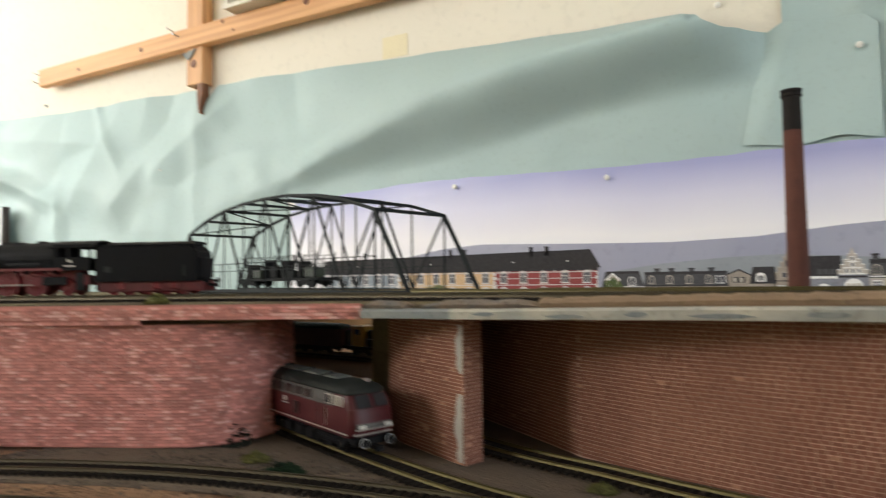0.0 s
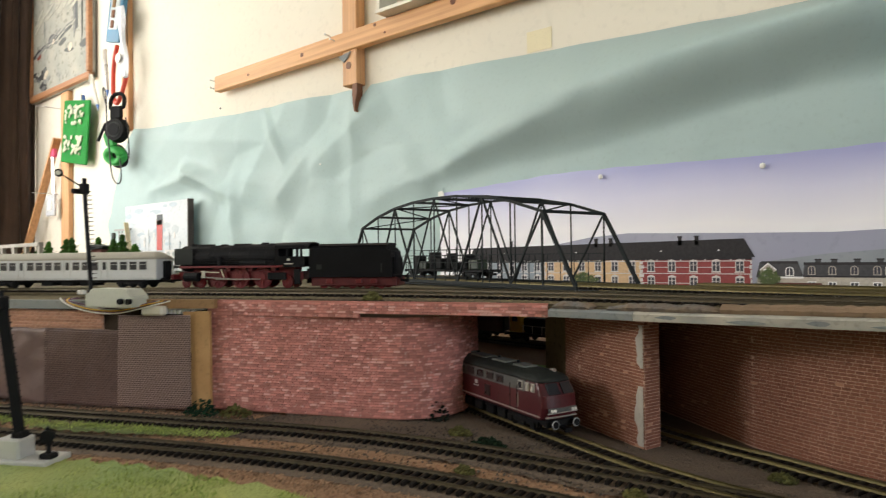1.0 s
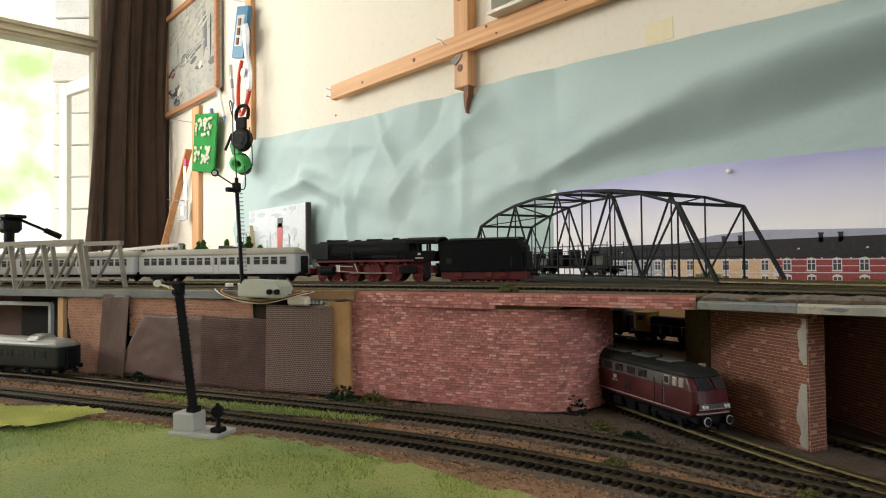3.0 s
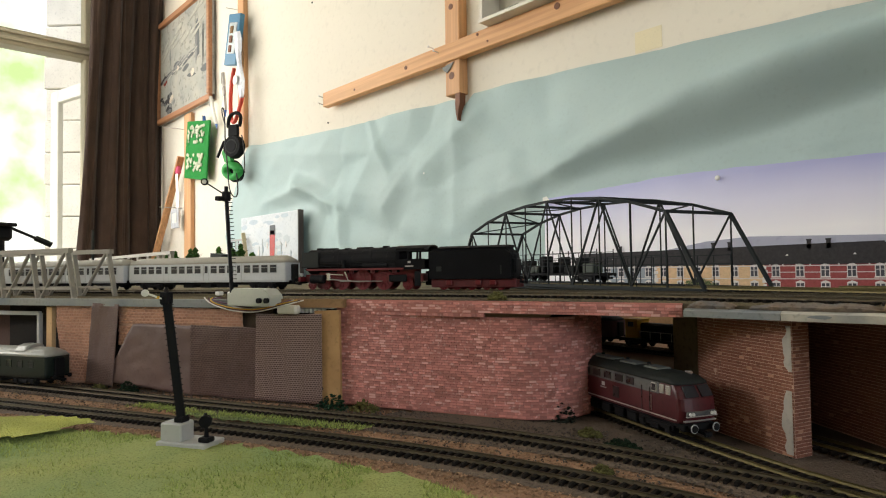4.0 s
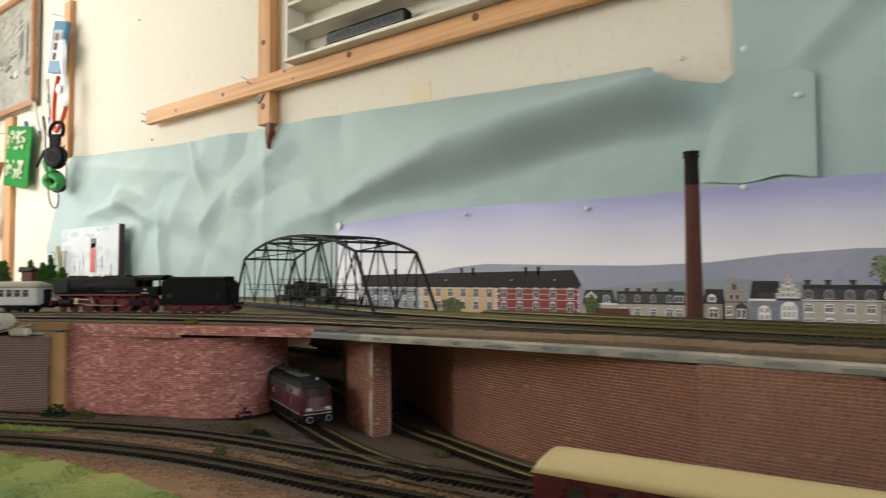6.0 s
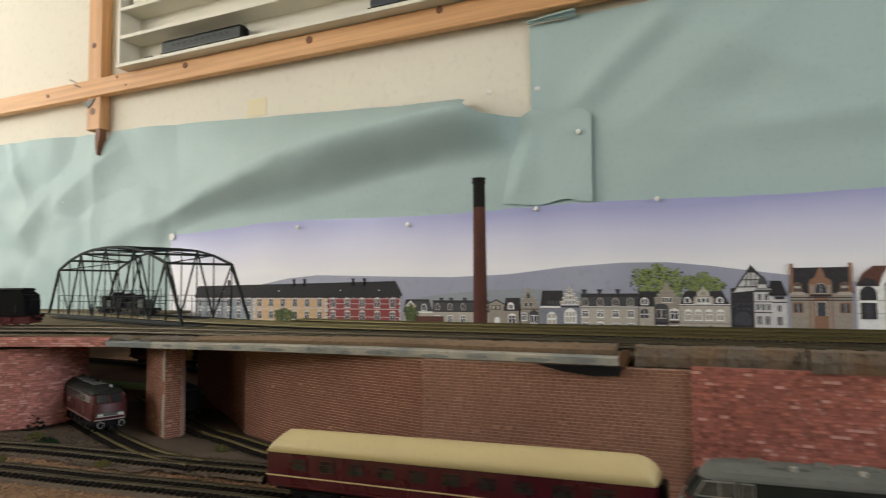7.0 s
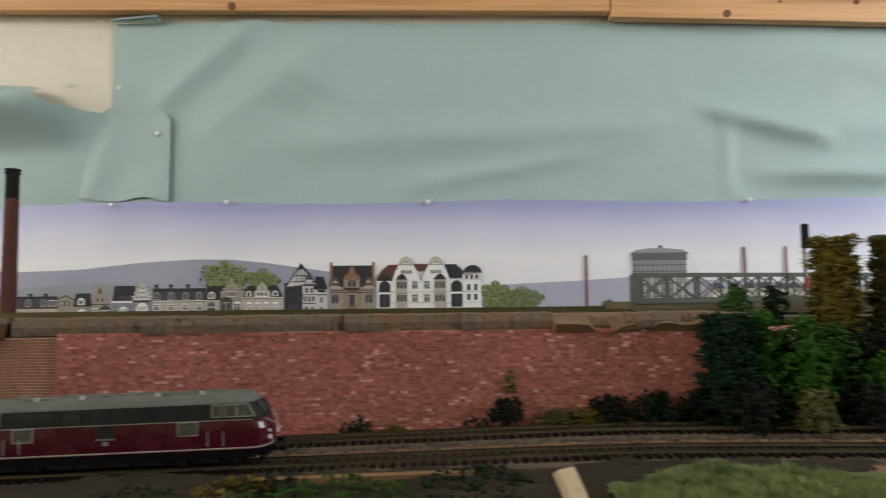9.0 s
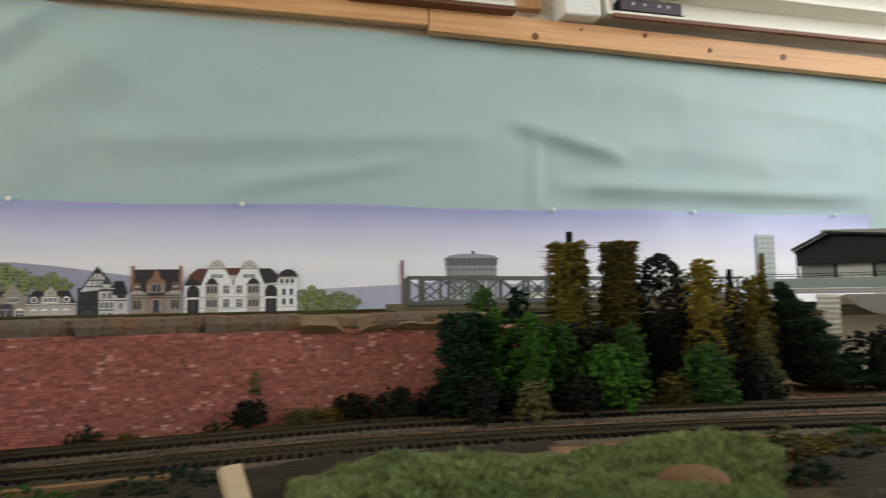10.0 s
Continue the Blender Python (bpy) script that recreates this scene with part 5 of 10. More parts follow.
f_l = face(-0.95)
edge = [(f_l[0], f_l[1]), (U0.x, U0.y), (-0.47, 0.318), (-0.387, 0.350), (-0.32, 0.375), (-0.23, 0.404), (-0.1, 0.405), (0.1, 0.403), (0.327, 0.400), (0.6, 0.388), (0.834, 0.377), (0.93, 0.365), (0.97, 0.44), (1.15, 0.47), (1.9, 0.42)]
bm = prism(bmesh.new(), edge + [(1.9, 0.86), (1.3, 0.75), (-0.12, 0.735), (-0.30, 0.735), (-0.82, 0.84), (-0.82, 1.08), (-2.75, 1.08), (-2.75, 0.25), (-1.75, 0.0)], SOFFIT, TOP)
deck = structure("upper_deck", bm, [DECK], "ballasted board of the upper railway level")

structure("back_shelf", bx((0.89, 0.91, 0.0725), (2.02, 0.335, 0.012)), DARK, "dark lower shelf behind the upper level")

# wooden board edge strips along the slanted front
bm = bmesh.new()
a, b = face(-0.56, 0.006), face(0.0, 0.003)
bar(bm, (a[0], a[1], 0.1065), (b[0], b[1], 0.1065), 0.010, 0.009)
structure("deck_edging", bm, CONCRETE, "grey painted board edge of the upper level")
bm = bmesh.new()
a, b = face(-0.085, 0.008), face(0.012, 0.005)
bar(bm, (a[0], a[1], 0.108), (b[0], b[1], 0.108), 0.008, 0.009)
structure("deck_trim", bm, OILWOOD, "brown wooden strip on the deck edge")

# edge beam over the openings, with broken stones on it
BLUEGREY = mat("worn_blue_grey_paint", (0.20, 0.225, 0.245), 0.75, var=0.3, s1=26, s2=240, tint=(0.29, 0.295, 0.28), bump=0.0006, bscale=160)
PALEBEAM = mat("worn_cream_grey_paint", (0.52, 0.485, 0.41), 0.75, var=0.3, s1=30, s2=240, tint=(0.27, 0.285, 0.28), bump=0.0008, bscale=150)
beam = thing("edge_beam", "round-edged beam with worn blue-grey and cream paint", "beam", kind="structure")
EDGE_X = (-0.231, -0.146, -0.012, 0.11, 0.33, 0.62, 0.95)
beam_low = lambda x: float(np.interp(x, EDGE_X, (0.1015, 0.1020, 0.1038, 0.1048, 0.1052, 0.107, 0.108)))
beam_high = lambda x: float(np.interp(x, EDGE_X, (0.1083, 0.1090, 0.1115, 0.1126, 0.1126, 0.113, 0.113)))
cope_high = lambda x: float(np.interp(x, EDGE_X, (0.1135, 0.1142, 0.1178, 0.1195, 0.1205, 0.1215, 0.1215)))
for x0, x1, y0, y1, paint in ((-0.231, -0.160, 0.3985, 0.3975, BLUEGREY), (-0.1596, 0.09, 0.3975, 0.396, PALEBEAM), (0.0904, 0.328, 0.396, 0.392, PALEBEAM)):
    rings = []
    for i in range(25):
        f = i / 24
        x, y = x0 + (x1 - x0) * f, y0 + (y1 - y0) * f
        e = 0.0004 * noise.noise((x * 60, 1.0, 0))
        lo, hi = beam_low(x), beam_high(x)
        rings.append([(x, y - 0.0060 - e, lo + 0.0004), (x, y + 0.006, lo), (x, y + 0.006, hi), (x, y - 0.0035, hi + e), (x, y - 0.0062 - e, hi - 0.0016)])
    part("beam_length", loft(bmesh.new(), rings), paint, beam)
rnd = random.Random(61)
for x, w, up in ((-0.135, 0.016, 0.7), (-0.082, 0.026, 0.35), (-0.04, 0.014, 0.6), (0.004, 0.034, 0.4), (0.052, 0.022, 0.6), (0.086, 0.018, 0.3), (0.122, 0.036, 0.5), (0.176, 0.028, 0.35), (0.215, 0.020, 0.6), (0.262, 0.034, 0.4), (0.305, 0.018, 0.6)):
    lo, hi = beam_low(x), beam_high(x)
    y = float(np.interp(x, (-0.16, 0.09, 0.328), (0.3975, 0.396, 0.392))) - 0.0064
    ring = [(x + w / 2 * rnd.uniform(0.7, 1.1) * math.cos(k * 0.524), lo + (hi - lo) * (0.10 + 0.62 * up + 0.34 * (1 - abs(up - 0.5)) * rnd.uniform(0.7, 1.0) * math.sin(k * 0.524) * 0.8)) for k in range(12)]
    ring = [(q[0], min(max(q[1], lo + 0.0006), hi - 0.0018)) for q in ring]
    part("paint_patch", slab(bmesh.new(), ring, y - 0.00025, y + 0.0010), BLUEGREY, beam, "remains of blue-grey paint")
sto = thing("stone_coping", "broken rough stone and brown coping on the deck edge", "coping")
BROWNCOPE = mat("brown_stained_coping", (0.30, 0.205, 0.135), 0.9, var=0.35, s1=14, s2=210, tint=(0.20, 0.145, 0.10), bump=0.0012, bscale=190)
RUSTCOPE = mat("rust_stained_stone", (0.17, 0.155, 0.135), 0.9, var=0.45, s1=30, s2=240, tint=(0.25, 0.145, 0.075), bump=0.003, bscale=170)
rnd = random.Random(5)
for x0, x1, y in ((-0.229, -0.196, 0.401), (-0.182, -0.10, 0.402), (-0.0995, 0.02, 0.402), (0.0203, 0.105, 0.401), (0.1055, 0.19, 0.401), (0.1905, 0.325, 0.398), (0.34, 0.45, 0.396), (0.452, 0.62, 0.391), (0.622, 0.72, 0.386), (0.7215, 0.80, 0.383), (0.86, 0.93, 0.372)):
    bm = bmesh.new()
    nseg = max(6, int((x1 - x0) / 0.004))
    rings = []
    for i in range(nseg + 1):
        x = x0 + (x1 - x0) * i / nseg
        end = min(1.0, 0.45 + 3.0 * min(i, nseg - i) / nseg) if x1 < -0.05 else 1.0
        e = (0.0011 if x0 > 0.33 or x1 < -0.05 else 0.0005) * rnd.uniform(-1, 1)
        low = beam_high(x) + 0.0002 if x < 0.33 else beam_low(x) + 0.0003
        hi = low + end * (cope_high(x) - low + 0.0006 * rnd.uniform(-1, 1))
        rings.append([(x, y - 0.0062 + e, low), (x, y + 0.008, low), (x, y + 0.008, hi), (x, y - 0.001 + e, hi + 0.0005), (x, y - 0.0050 + e, hi - 0.0008), (x, y - 0.0072 + e, (low + hi) / 2)])
    part("stone", loft(bm, rings), STONE if x1 < -0.05 else BROWNCOPE if x1 < 0.33 else RUSTCOPE, sto)

# upper tracks
ztop = lambda x: TOP + 0.0002
STEAMLINE = [(-1.45, -0.015), (-1.286, 0.072), (-0.992, 0.203), (-0.717, 0.336), (-0.58, 0.398), (-0.44, 0.449), (-0.28, 0.478), (0.0, 0.488), (0.4, 0.482), (0.85, 0.472), (1.85, 0.49)]
railway("upper track carrying a long passenger train", STEAMLINE, ztop, None, True, RAIL, bedmat=DECK)
railway("upper track close to the deck edge", [(-0.75, 0.262), (-0.5, 0.362), (-0.30, 0.418), (-0.1, 0.433), (0.2, 0.436), (0.5, 0.428), (0.84, 0.415)], ztop, None, True, RAIL, bedmat=DECK)
railway("upper track running to the bridge", [(-1.05, 0.83), (-0.75, 0.742), (-0.527, 0.677), (-0.28, 0.604), (0.0, 0.56), (0.4, 0.545), (1.0, 0.54), (1.85, 0.56)], ztop, None, True, RAILYELLOW, bedmat=DECK)
railway("upper siding with brassy rails", [(-0.35, 0.655), (-0.1, 0.615), (0.3, 0.603), (0.9, 0.60), (1.4, 0.61)], ztop, None, True, RAILYELLOW, bedmat=DECK)
railway("upper siding with brassy rails", [(-0.2, 0.70), (0.1, 0.665), (0.6, 0.66), (1.2, 0.66)], ztop, None, True, RAILYELLOW, bedmat=DECK)


# ---- brick card walls ----
def courses(path, z0, z1, bw, bh, proud, gap, seed, ragged=0.0):
    """Running-bond bricks along a path of (x, y): lists of vertices and faces, one island a brick."""
    pts = [Vector((p[0], p[1], 0)) for p in path]
    seg = [(b - a).length for a, b in zip(pts, pts[1:])]
    total = sum(seg)

    def at(s):
        s = max(0, min(total, s))
        for a, b, d in zip(pts, pts[1:], seg):
            if s <= d + 1e-9:
                t = (b - a) / d
                return a + t * s, Vector((t.y, -t.x, 0))
            s -= d
        return pts[-1], Vector((0, -1, 0))
    rnd = random.Random(seed)
    out = []
    row, z = 0, z0
    while z + bh * 0.6 < z1:
        s = -bw * (0.5 if row % 2 else 0.0) + rnd.uniform(-0.1, 0.1) * bw
        while s < total:
            w = bw * rnd.uniform(0.85, 1.15)
            a, b = max(0, s) + gap / 2, min(total, s + w) - gap / 2
            if b - a > bw * 0.2:
                pa, na = at(a)
                pb, nb = at(b)
                h = proud * rnd.uniform(0.5, 1.3)
                dz = rnd.uniform(-1, 1) * gap * 0.25
                zt = min(z1, z + bh) - gap / 2
                k = 0.35 * gap
                out.append([(pa.x, pa.y, z + gap / 2 + dz), (pb.x, pb.y, z + gap / 2 + dz), (pb.x, pb.y, zt + dz), (pa.x, pa.y, zt + dz)]
                           + [(p.x + n_.x * h, p.y + n_.y * h, zz) for p, n_, zz in ((pa, na, z + gap / 2 + dz + k), (pb, nb, z + gap / 2 + dz + k), (pb, nb, zt + dz - k), (pa, na, zt + dz - k))])
            s += w
        z += bh
        row += 1
    return out


BRICK_FACES = ((4, 5, 6, 7), (0, 1, 5, 4), (1, 2, 6, 5), (2, 3, 7, 6), (3, 0, 4, 7))


def bricks(parent, name, items, material, pale=None, share=0.08, seed=1):
    rnd = random.Random(seed)
    verts, faces, mi = [], [], []
    for b in items:
        o = len(verts)
        verts += b
        k = 1 if pale and rnd.random() < share else 0
        for f in BRICK_FACES:
            faces.append(tuple(o + i for i in f))
            mi.append(k)
    me = bpy.data.meshes.new(name)
    me.from_pydata(verts, [], faces)
    me.materials.append(material)
    if pale:
        me.materials.append(pale)
    me.polygons.foreach_set("material_index", mi)
    ob = new(name, me)
    ob.parent = parent
    return tagged(ob, kind="stuff")


def backing(name, label, path, z0, z1, thick, material, category="wall"):
    """The sheet behind the bricks: path is its outer face."""
    bm = bmesh.new()
    pts = [Vector((p[0], p[1], 0)) for p in path]
    inner = []
    for i, p in enumerate(pts):
        t = (pts[min(i + 1, len(pts) - 1)] - pts[max(i - 1, 0)]).normalized()
        inner.append((p.x - t.y * thick, p.y + t.x * thick))
    outline = [(p.x, p.y) for p in pts] + inner[::-1]
    prism(bm, outline, z0, z1)
    return thing(name, label, category, bm=bm, material=material, kind="structure")


WALL_A = [(U0.x + 0.002, U0.y + 0.001), (-0.50, 0.308), (-0.44, 0.333), (-0.40, 0.349), (-0.37, 0.364), (-0.352, 0.382), (-0.343, 0.404), (-0.342, 0.425), (-0.35, 0.46)]
wall_a = backing("brick_wall", "bulging wall of embossed red brick card", WALL_A, 0.003, 0.0965, 0.004, MORTAR_RED)
A_BRICKS = courses(WALL_A, 0.004, 0.0965, 0.0068, 0.0025, 0.0010, 0.0004, 3)
bricks(wall_a, "brick_courses", A_BRICKS[300:], BRICK_RED, BRICK_PALE, 0.08, 3)
# brick band above the arch
BAND = [(-0.556, 0.284), (-0.47, 0.316), (-0.387, 0.347), (-0.32, 0.372), (-0.236, 0.401)]
wall_band = backing("brick_band", "red brick card band over the arch", BAND, 0.1005, 0.1118, 0.003, MORTAR_RED)
bricks(wall_band, "brick_courses", courses(BAND, 0.1005, 0.1118, 0.0068, 0.0025, 0.0010, 0.0004, 9), BRICK_RED, BRICK_PALE, 0.2, 5)
SHORTBAND = [(-0.556, 0.2848), (-0.47, 0.3168), (-0.40, 0.3425)]
wall_fill = backing("brick_band", "red brick card between wall and deck", SHORTBAND, 0.0965, 0.1005, 0.003, MORTAR_RED)
bricks(wall_fill, "brick_courses", courses(SHORTBAND, 0.0965, 0.1005, 0.0062, 0.0035, 0.0008, 0.0005, 10), BRICK_RED)

PIER = [(-0.256, 0.470), (-0.232, 0.449), (-0.159, 0.411), (-0.1535, 0.428), (-0.160, 0.440)]
wall_p = thing("brick_pier", "crumbling brick card pier with grey filler patches", "pier", kind="structure", bm=prism(bmesh.new(), PIER + [(-0.21, 0.470), (-0.25, 0.482)], 0.0, 0.1015), material=MORTAR_OLD)
bricks(wall_p, "brick_courses", courses(PIER[:3], 0.002, 0.1015, 0.0052, 0.0025, 0.0003, 0.00040, 21), BRICK_OLD, BRICK_TAN, 0.05, 2)
bricks(wall_p, "brick_courses", courses(PIER[2:4], 0.002, 0.1015, 0.0052, 0.0025, 0.0004, 0.00040, 22), BRICK_OLD, BRICK_TAN, 0.05, 2)
pd = (Vector((-0.222, 0.444)) - Vector((-0.159, 0.411))).normalized()
for s0, s1, z0, z1, sd in ((0.0015, 0.009, 0.064, 0.097, 1), (0.002, 0.011, 0.004, 0.050, 2)):
    bm = bmesh.new()
    rnd = random.Random(sd)
    rings = []
    for i in range(11):
        z = z0 + (z1 - z0) * i / 10
        wob = 0.0018 * rnd.uniform(-1, 1)
        wid = math.sin(math.pi * (0.08 + 0.84 * i / 10)) ** 0.5
        ring = []
        for s_, o in ((s0, -0.0002), (s0, 0.0012), ((s0 + s1) / 2, 0.0022), (s0 + (s1 - s0) * wid + wob, 0.0012), (s0 + (s1 - s0) * wid + wob, -0.0002)):
            ring.append((-0.159 + pd.x * s_ + pd.y * o, 0.411 + pd.y * s_ - pd.x * o if False else 0.411 + pd.y * s_ - o * 0.886, z))
        rings.append(ring)
    part("filler_patch", loft(bm, rings), PLASTERPATCH, wall_p, "grey filler smeared on the corner")
part("board_edge", bx((-0.280, 0.502, 0.055), (0.036, 0.008, 0.098), -28), mat("olive_brown_board", (0.15, 0.115, 0.065), 0.8, var=0.3, s1=30, s2=260), wall_p, "raw brown board behind the pier")
WALL_B0 = [(-0.33, 0.625), (-0.26, 0.580), (-0.20, 0.545), (-0.155, 0.512), (-0.122, 0.487), (-0.095, 0.466), (-0.04, 0.441), (0.03, 0.420), (0.09, 0.406), (0.165, 0.390)]
WALL_B = [(0.165, 0.390), (0.27, 0.3905), (0.378, 0.391)]
WALL_C = [(0.378, 0.389), (0.5, 0.386), (0.6, 0.383), (0.72, 0.378), (0.834, 0.374), (0.95, 0.362), (1.02, 0.39)]
wall_b = backing("brick_wall", "brown brick card wall receding under the deck", WALL_B0, 0.002, 0.0651, 0.004, MORTAR_OLD)
bricks(wall_b, "brick_courses", courses(WALL_B0, 0.003, 0.0651, 0.0054, 0.0025, 0.0003, 0.00040, 31), BRICK_OLD, BRICK_TAN, 0.006, 4)
wall_b2 = backing("brick_wall", "brown brick card above a dark ragged tunnel mouth", WALL_B0, 0.0651, 0.103, 0.004, MORTAR_OLD)
bricks(wall_b2, "brick_courses", courses(WALL_B0, 0.0651, 0.103, 0.0054, 0.0025, 0.0003, 0.00040, 34), BRICK_OLD, BRICK_TAN, 0.006, 4)
wall_b1 = backing("brick_wall", "brown-red brick card retaining wall", WALL_B, 0.004, 0.1045, 0.004, MORTAR_OLD)
bricks(wall_b1, "brick_courses", courses(WALL_B, 0.006, 0.1045, 0.0054, 0.0025, 0.0003, 0.00040, 32), mat("worn_tan_red_brick", (0.30, 0.145, 0.100), 0.8, var=0.4, s1=11, s2=380, tint=(0.38, 0.20, 0.14), island=0.12, bump=0.0004), BRICK_TAN, 0.006, 4)
wall_c = backing("brick_wall", "long retaining wall of red brick card", WALL_C, 0.008, 0.1075, 0.004, MORTAR_RED)
bricks(wall_c, "brick_courses", courses(WALL_C, 0.012, 0.1075, 0.0056, 0.0025, 0.0006, 0.0004, 33), BRICK_DEEP, BRICK_PALE, 0.035, 6)


# patched cards on the slanted front: thin bent sheets, some embossed with small bricks or dots
def sheet(outline, out, wave, material, label, emboss=None, seed=1, lean=0.0):
    """outline: (s, z) corners top left, top right, bottom right, bottom left; wave: how far it bends out; emboss: (width, height, gap, proud, material)."""
    (tl, tr, br, bl) = outline
    off = seed * 3.7

    def spot(u, v, lift=0.0):
        a, b = (tl[0] + (tr[0] - tl[0]) * u, tl[1] + (tr[1] - tl[1]) * u), (bl[0] + (br[0] - bl[0]) * u, bl[1] + (br[1] - bl[1]) * u)
        p, z = a[0] + (b[0] - a[0]) * v, a[1] + (b[1] - a[1]) * v
        bend = wave * (0.5 + 0.5 * noise.noise((u * 2.2 + off, v * 1.5, 3.0))) + 0.25 * wave * noise.noise((u * 7 + off, v * 6, 1.0))
        z += 0.0012 * noise.noise((u * 5 + off, 9.0 if v > 0.5 else 2.0, 0.5)) * (1 if v in (0, 1) else 0)
        return face(p, out + bend + lean * v + lift, z)
    n, k_ = 26, 18
    front = [[spot(i / n, k / k_) for k in range(k_ + 1)] for i in range(n + 1)]
    bm = loft(bmesh.new(), front, closed=False)
    t = thing("brick_card", label, "card", kind="structure", bm=bm, material=material, smooth=True)
    solid = t.modifiers.new("thickness", "SOLIDIFY")
    solid.thickness, solid.offset = 0.0004, 0.0
    if emboss:
        bw, bh, gap, proud, em = emboss
        W, H = abs(tr[0] - tl[0]), abs(tl[1] - bl[1])
        rnd = random.Random(seed)
        items = []
        rows, cols = int(H / bh), int(W / bw)
        for r in range(rows):
            for c in range(cols + 1):
                u0, u1 = (c - 0.5 * (r % 2)) * bw + gap / 2, (c + 1 - 0.5 * (r % 2)) * bw - gap / 2
                u0, u1 = max(0.0, u0) / W, min(W, u1) / W
                if u1 - u0 < 0.25 * bw / W:
                    continue
                v0, v1 = (r * bh + gap / 2) / H, ((r + 1) * bh - gap / 2) / H
                du, dv = 0.14 * (u1 - u0), 0.14 * (v1 - v0)
                hh = 0.0003 + proud * rnd.uniform(0.7, 1.2)
                items.append([spot(u0, v1, 0.0002), spot(u1, v1, 0.0002), spot(u1, v0, 0.0002), spot(u0, v0, 0.0002), spot(u0 + du, v1 - dv, hh), spot(u1 - du, v1 - dv, hh), spot(u1 - du, v0 + dv, hh), spot(u0 + du, v0 + dv, hh)])
        bricks(t, "brick_courses", items, em, None, 0, seed)
    return t


sheet([(-0.424, 0.103), (-0.350, 0.103), (-0.345, 0.004), (-0.404, 0.004)], 0.001, 0.006, MORTAR_TAN, "tan brick card bent away from the table front", (0.0066, 0.0037, 0.0007, 0.0006, BRICK_TAN), 41)
sheet([(-0.310, 0.103), (-0.120, 0.100), (-0.120, 0.079), (-0.310, 0.078)], 0.003, 0.003, MORTAR_TAN, "tan brick card strip under the deck", (0.0066, 0.0037, 0.0007, 0.0006, BRICK_TAN), 42)
sheet([(-0.310, 0.078), (-0.282, 0.078), (-0.282, 0.054), (-0.310, 0.054)], 0.003, 0.002, MORTAR_TAN, "narrow offcut of tan brick card", (0.0066, 0.0037, 0.0007, 0.0006, BRICK_TAN), 47)
sheet([(-0.348, 0.106), (-0.303, 0.1045), (-0.314, 0.004), (-0.360, 0.007)], 0.008, 0.003, PATCH_PLAIN, "leaning strip of brown card", (0.0045, 0.0020, 0.0004, 0.0002, PATCH_PLAIN), 43)
sheet([(-0.282, 0.082), (-0.186, 0.081), (-0.190, 0.000), (-0.330, 0.010)], 0.0055, 0.005, PATCH_PLAIN, "wavy plain sheet of brown-purple card", None, 44)
sheet([(-0.190, 0.082), (-0.096, 0.080), (-0.098, 0.001), (-0.190, 0.002)], 0.0075, 0.004, PATCH_PLAIN, "sheet of brown-purple card with small embossed bricks", (0.0042, 0.0023, 0.0007, 0.0004, PATCH), 45)
sheet([(-0.097, 0.0955), (-0.0135, 0.0965), (-0.013, 0.003), (-0.099, 0.003)], 0.010, 0.002, PATCH_JOINT, "large sheet of purple-brown card with a dotted embossing", (0.0032, 0.0021, 0.0009, 0.0005, PATCH), 46)
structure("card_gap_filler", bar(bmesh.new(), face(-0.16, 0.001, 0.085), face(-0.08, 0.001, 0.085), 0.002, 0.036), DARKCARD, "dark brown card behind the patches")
BOARDWOOD = mat("yellow_chipboard", (0.50, 0.30, 0.135), 0.7, var=0.25, s1=40, s2=260, tint=(0.40, 0.23, 0.10), bump=0.0005)
bm = bmesh.new()
slab(bm, [(-0.018, 0.100), (0.012, 0.101), (0.013, 0.001), (-0.0075, 0.001), (-0.0095, 0.016), (-0.0075, 0.019), (-0.0095, 0.023), (-0.0085, 0.058), (-0.012, 0.061)], -0.002, 0.002)
thing("support_board", "raw yellow chipboard upright with a chewed edge", "board", bm=bm, material=BOARDWOOD, at=pose(*face(-0.006, 0.006), 0, 0, 25))
bm = bmesh.new()
for k in range(9):
    box(bm, face(-0.056 + 0.0052 * k, 0.004, 0.1005), (0.0030, 0.003, 0.006), 25)
thing("fluted_strip", "white fluted plastic strip under the deck", "strip", bm=bm, material=WHITE)
# closing walls below the deck; the near-black partition stands in for shade there
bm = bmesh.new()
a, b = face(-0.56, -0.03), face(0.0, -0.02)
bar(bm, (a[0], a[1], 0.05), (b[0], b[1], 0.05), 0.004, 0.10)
structure("inner_partition", bm, DARK, "added near-black board standing in for the shade below the deck")
structure("inner_backboard", bx((0.1, 1.07, 0.03), (3.4, 0.02, 0.065)), OILWOOD, "brown board at the back of the hidden yard")
structure("yard_floor", bx((-0.45, 0.72, 0.0085), (0.95, 0.24, 0.013)), GRASS, "green matting on the floor of the hidden yard")

# chimney
chim = thing("chimney", "tall brown brick factory chimney with a sooty top", "chimney", bm=rod(bmesh.new(), (0.058, 0.812, 0.0785), (0.058, 0.812, 0.288), 0.0112, 20, 0.0095), material=CHIMNEYBRICK, smooth=False)
part("sooty_top", rod(bmesh.new(), (0.058, 0.812, 0.288), (0.058, 0.812, 0.331), 0.0096, 20, 0.0092), SOOT, chim)
for z in (0.3275, 0.3325):
    part("collar", rod(bmesh.new(), (0.058, 0.812, z - 0.0015), (0.058, 0.812, z + 0.0012), 0.0108, 20), SOOT, chim)
part("band", rod(bmesh.new(), (0.058, 0.812, 0.196), (0.058, 0.812, 0.198), 0.0108, 20), CHIMNEYBRICK, chim)


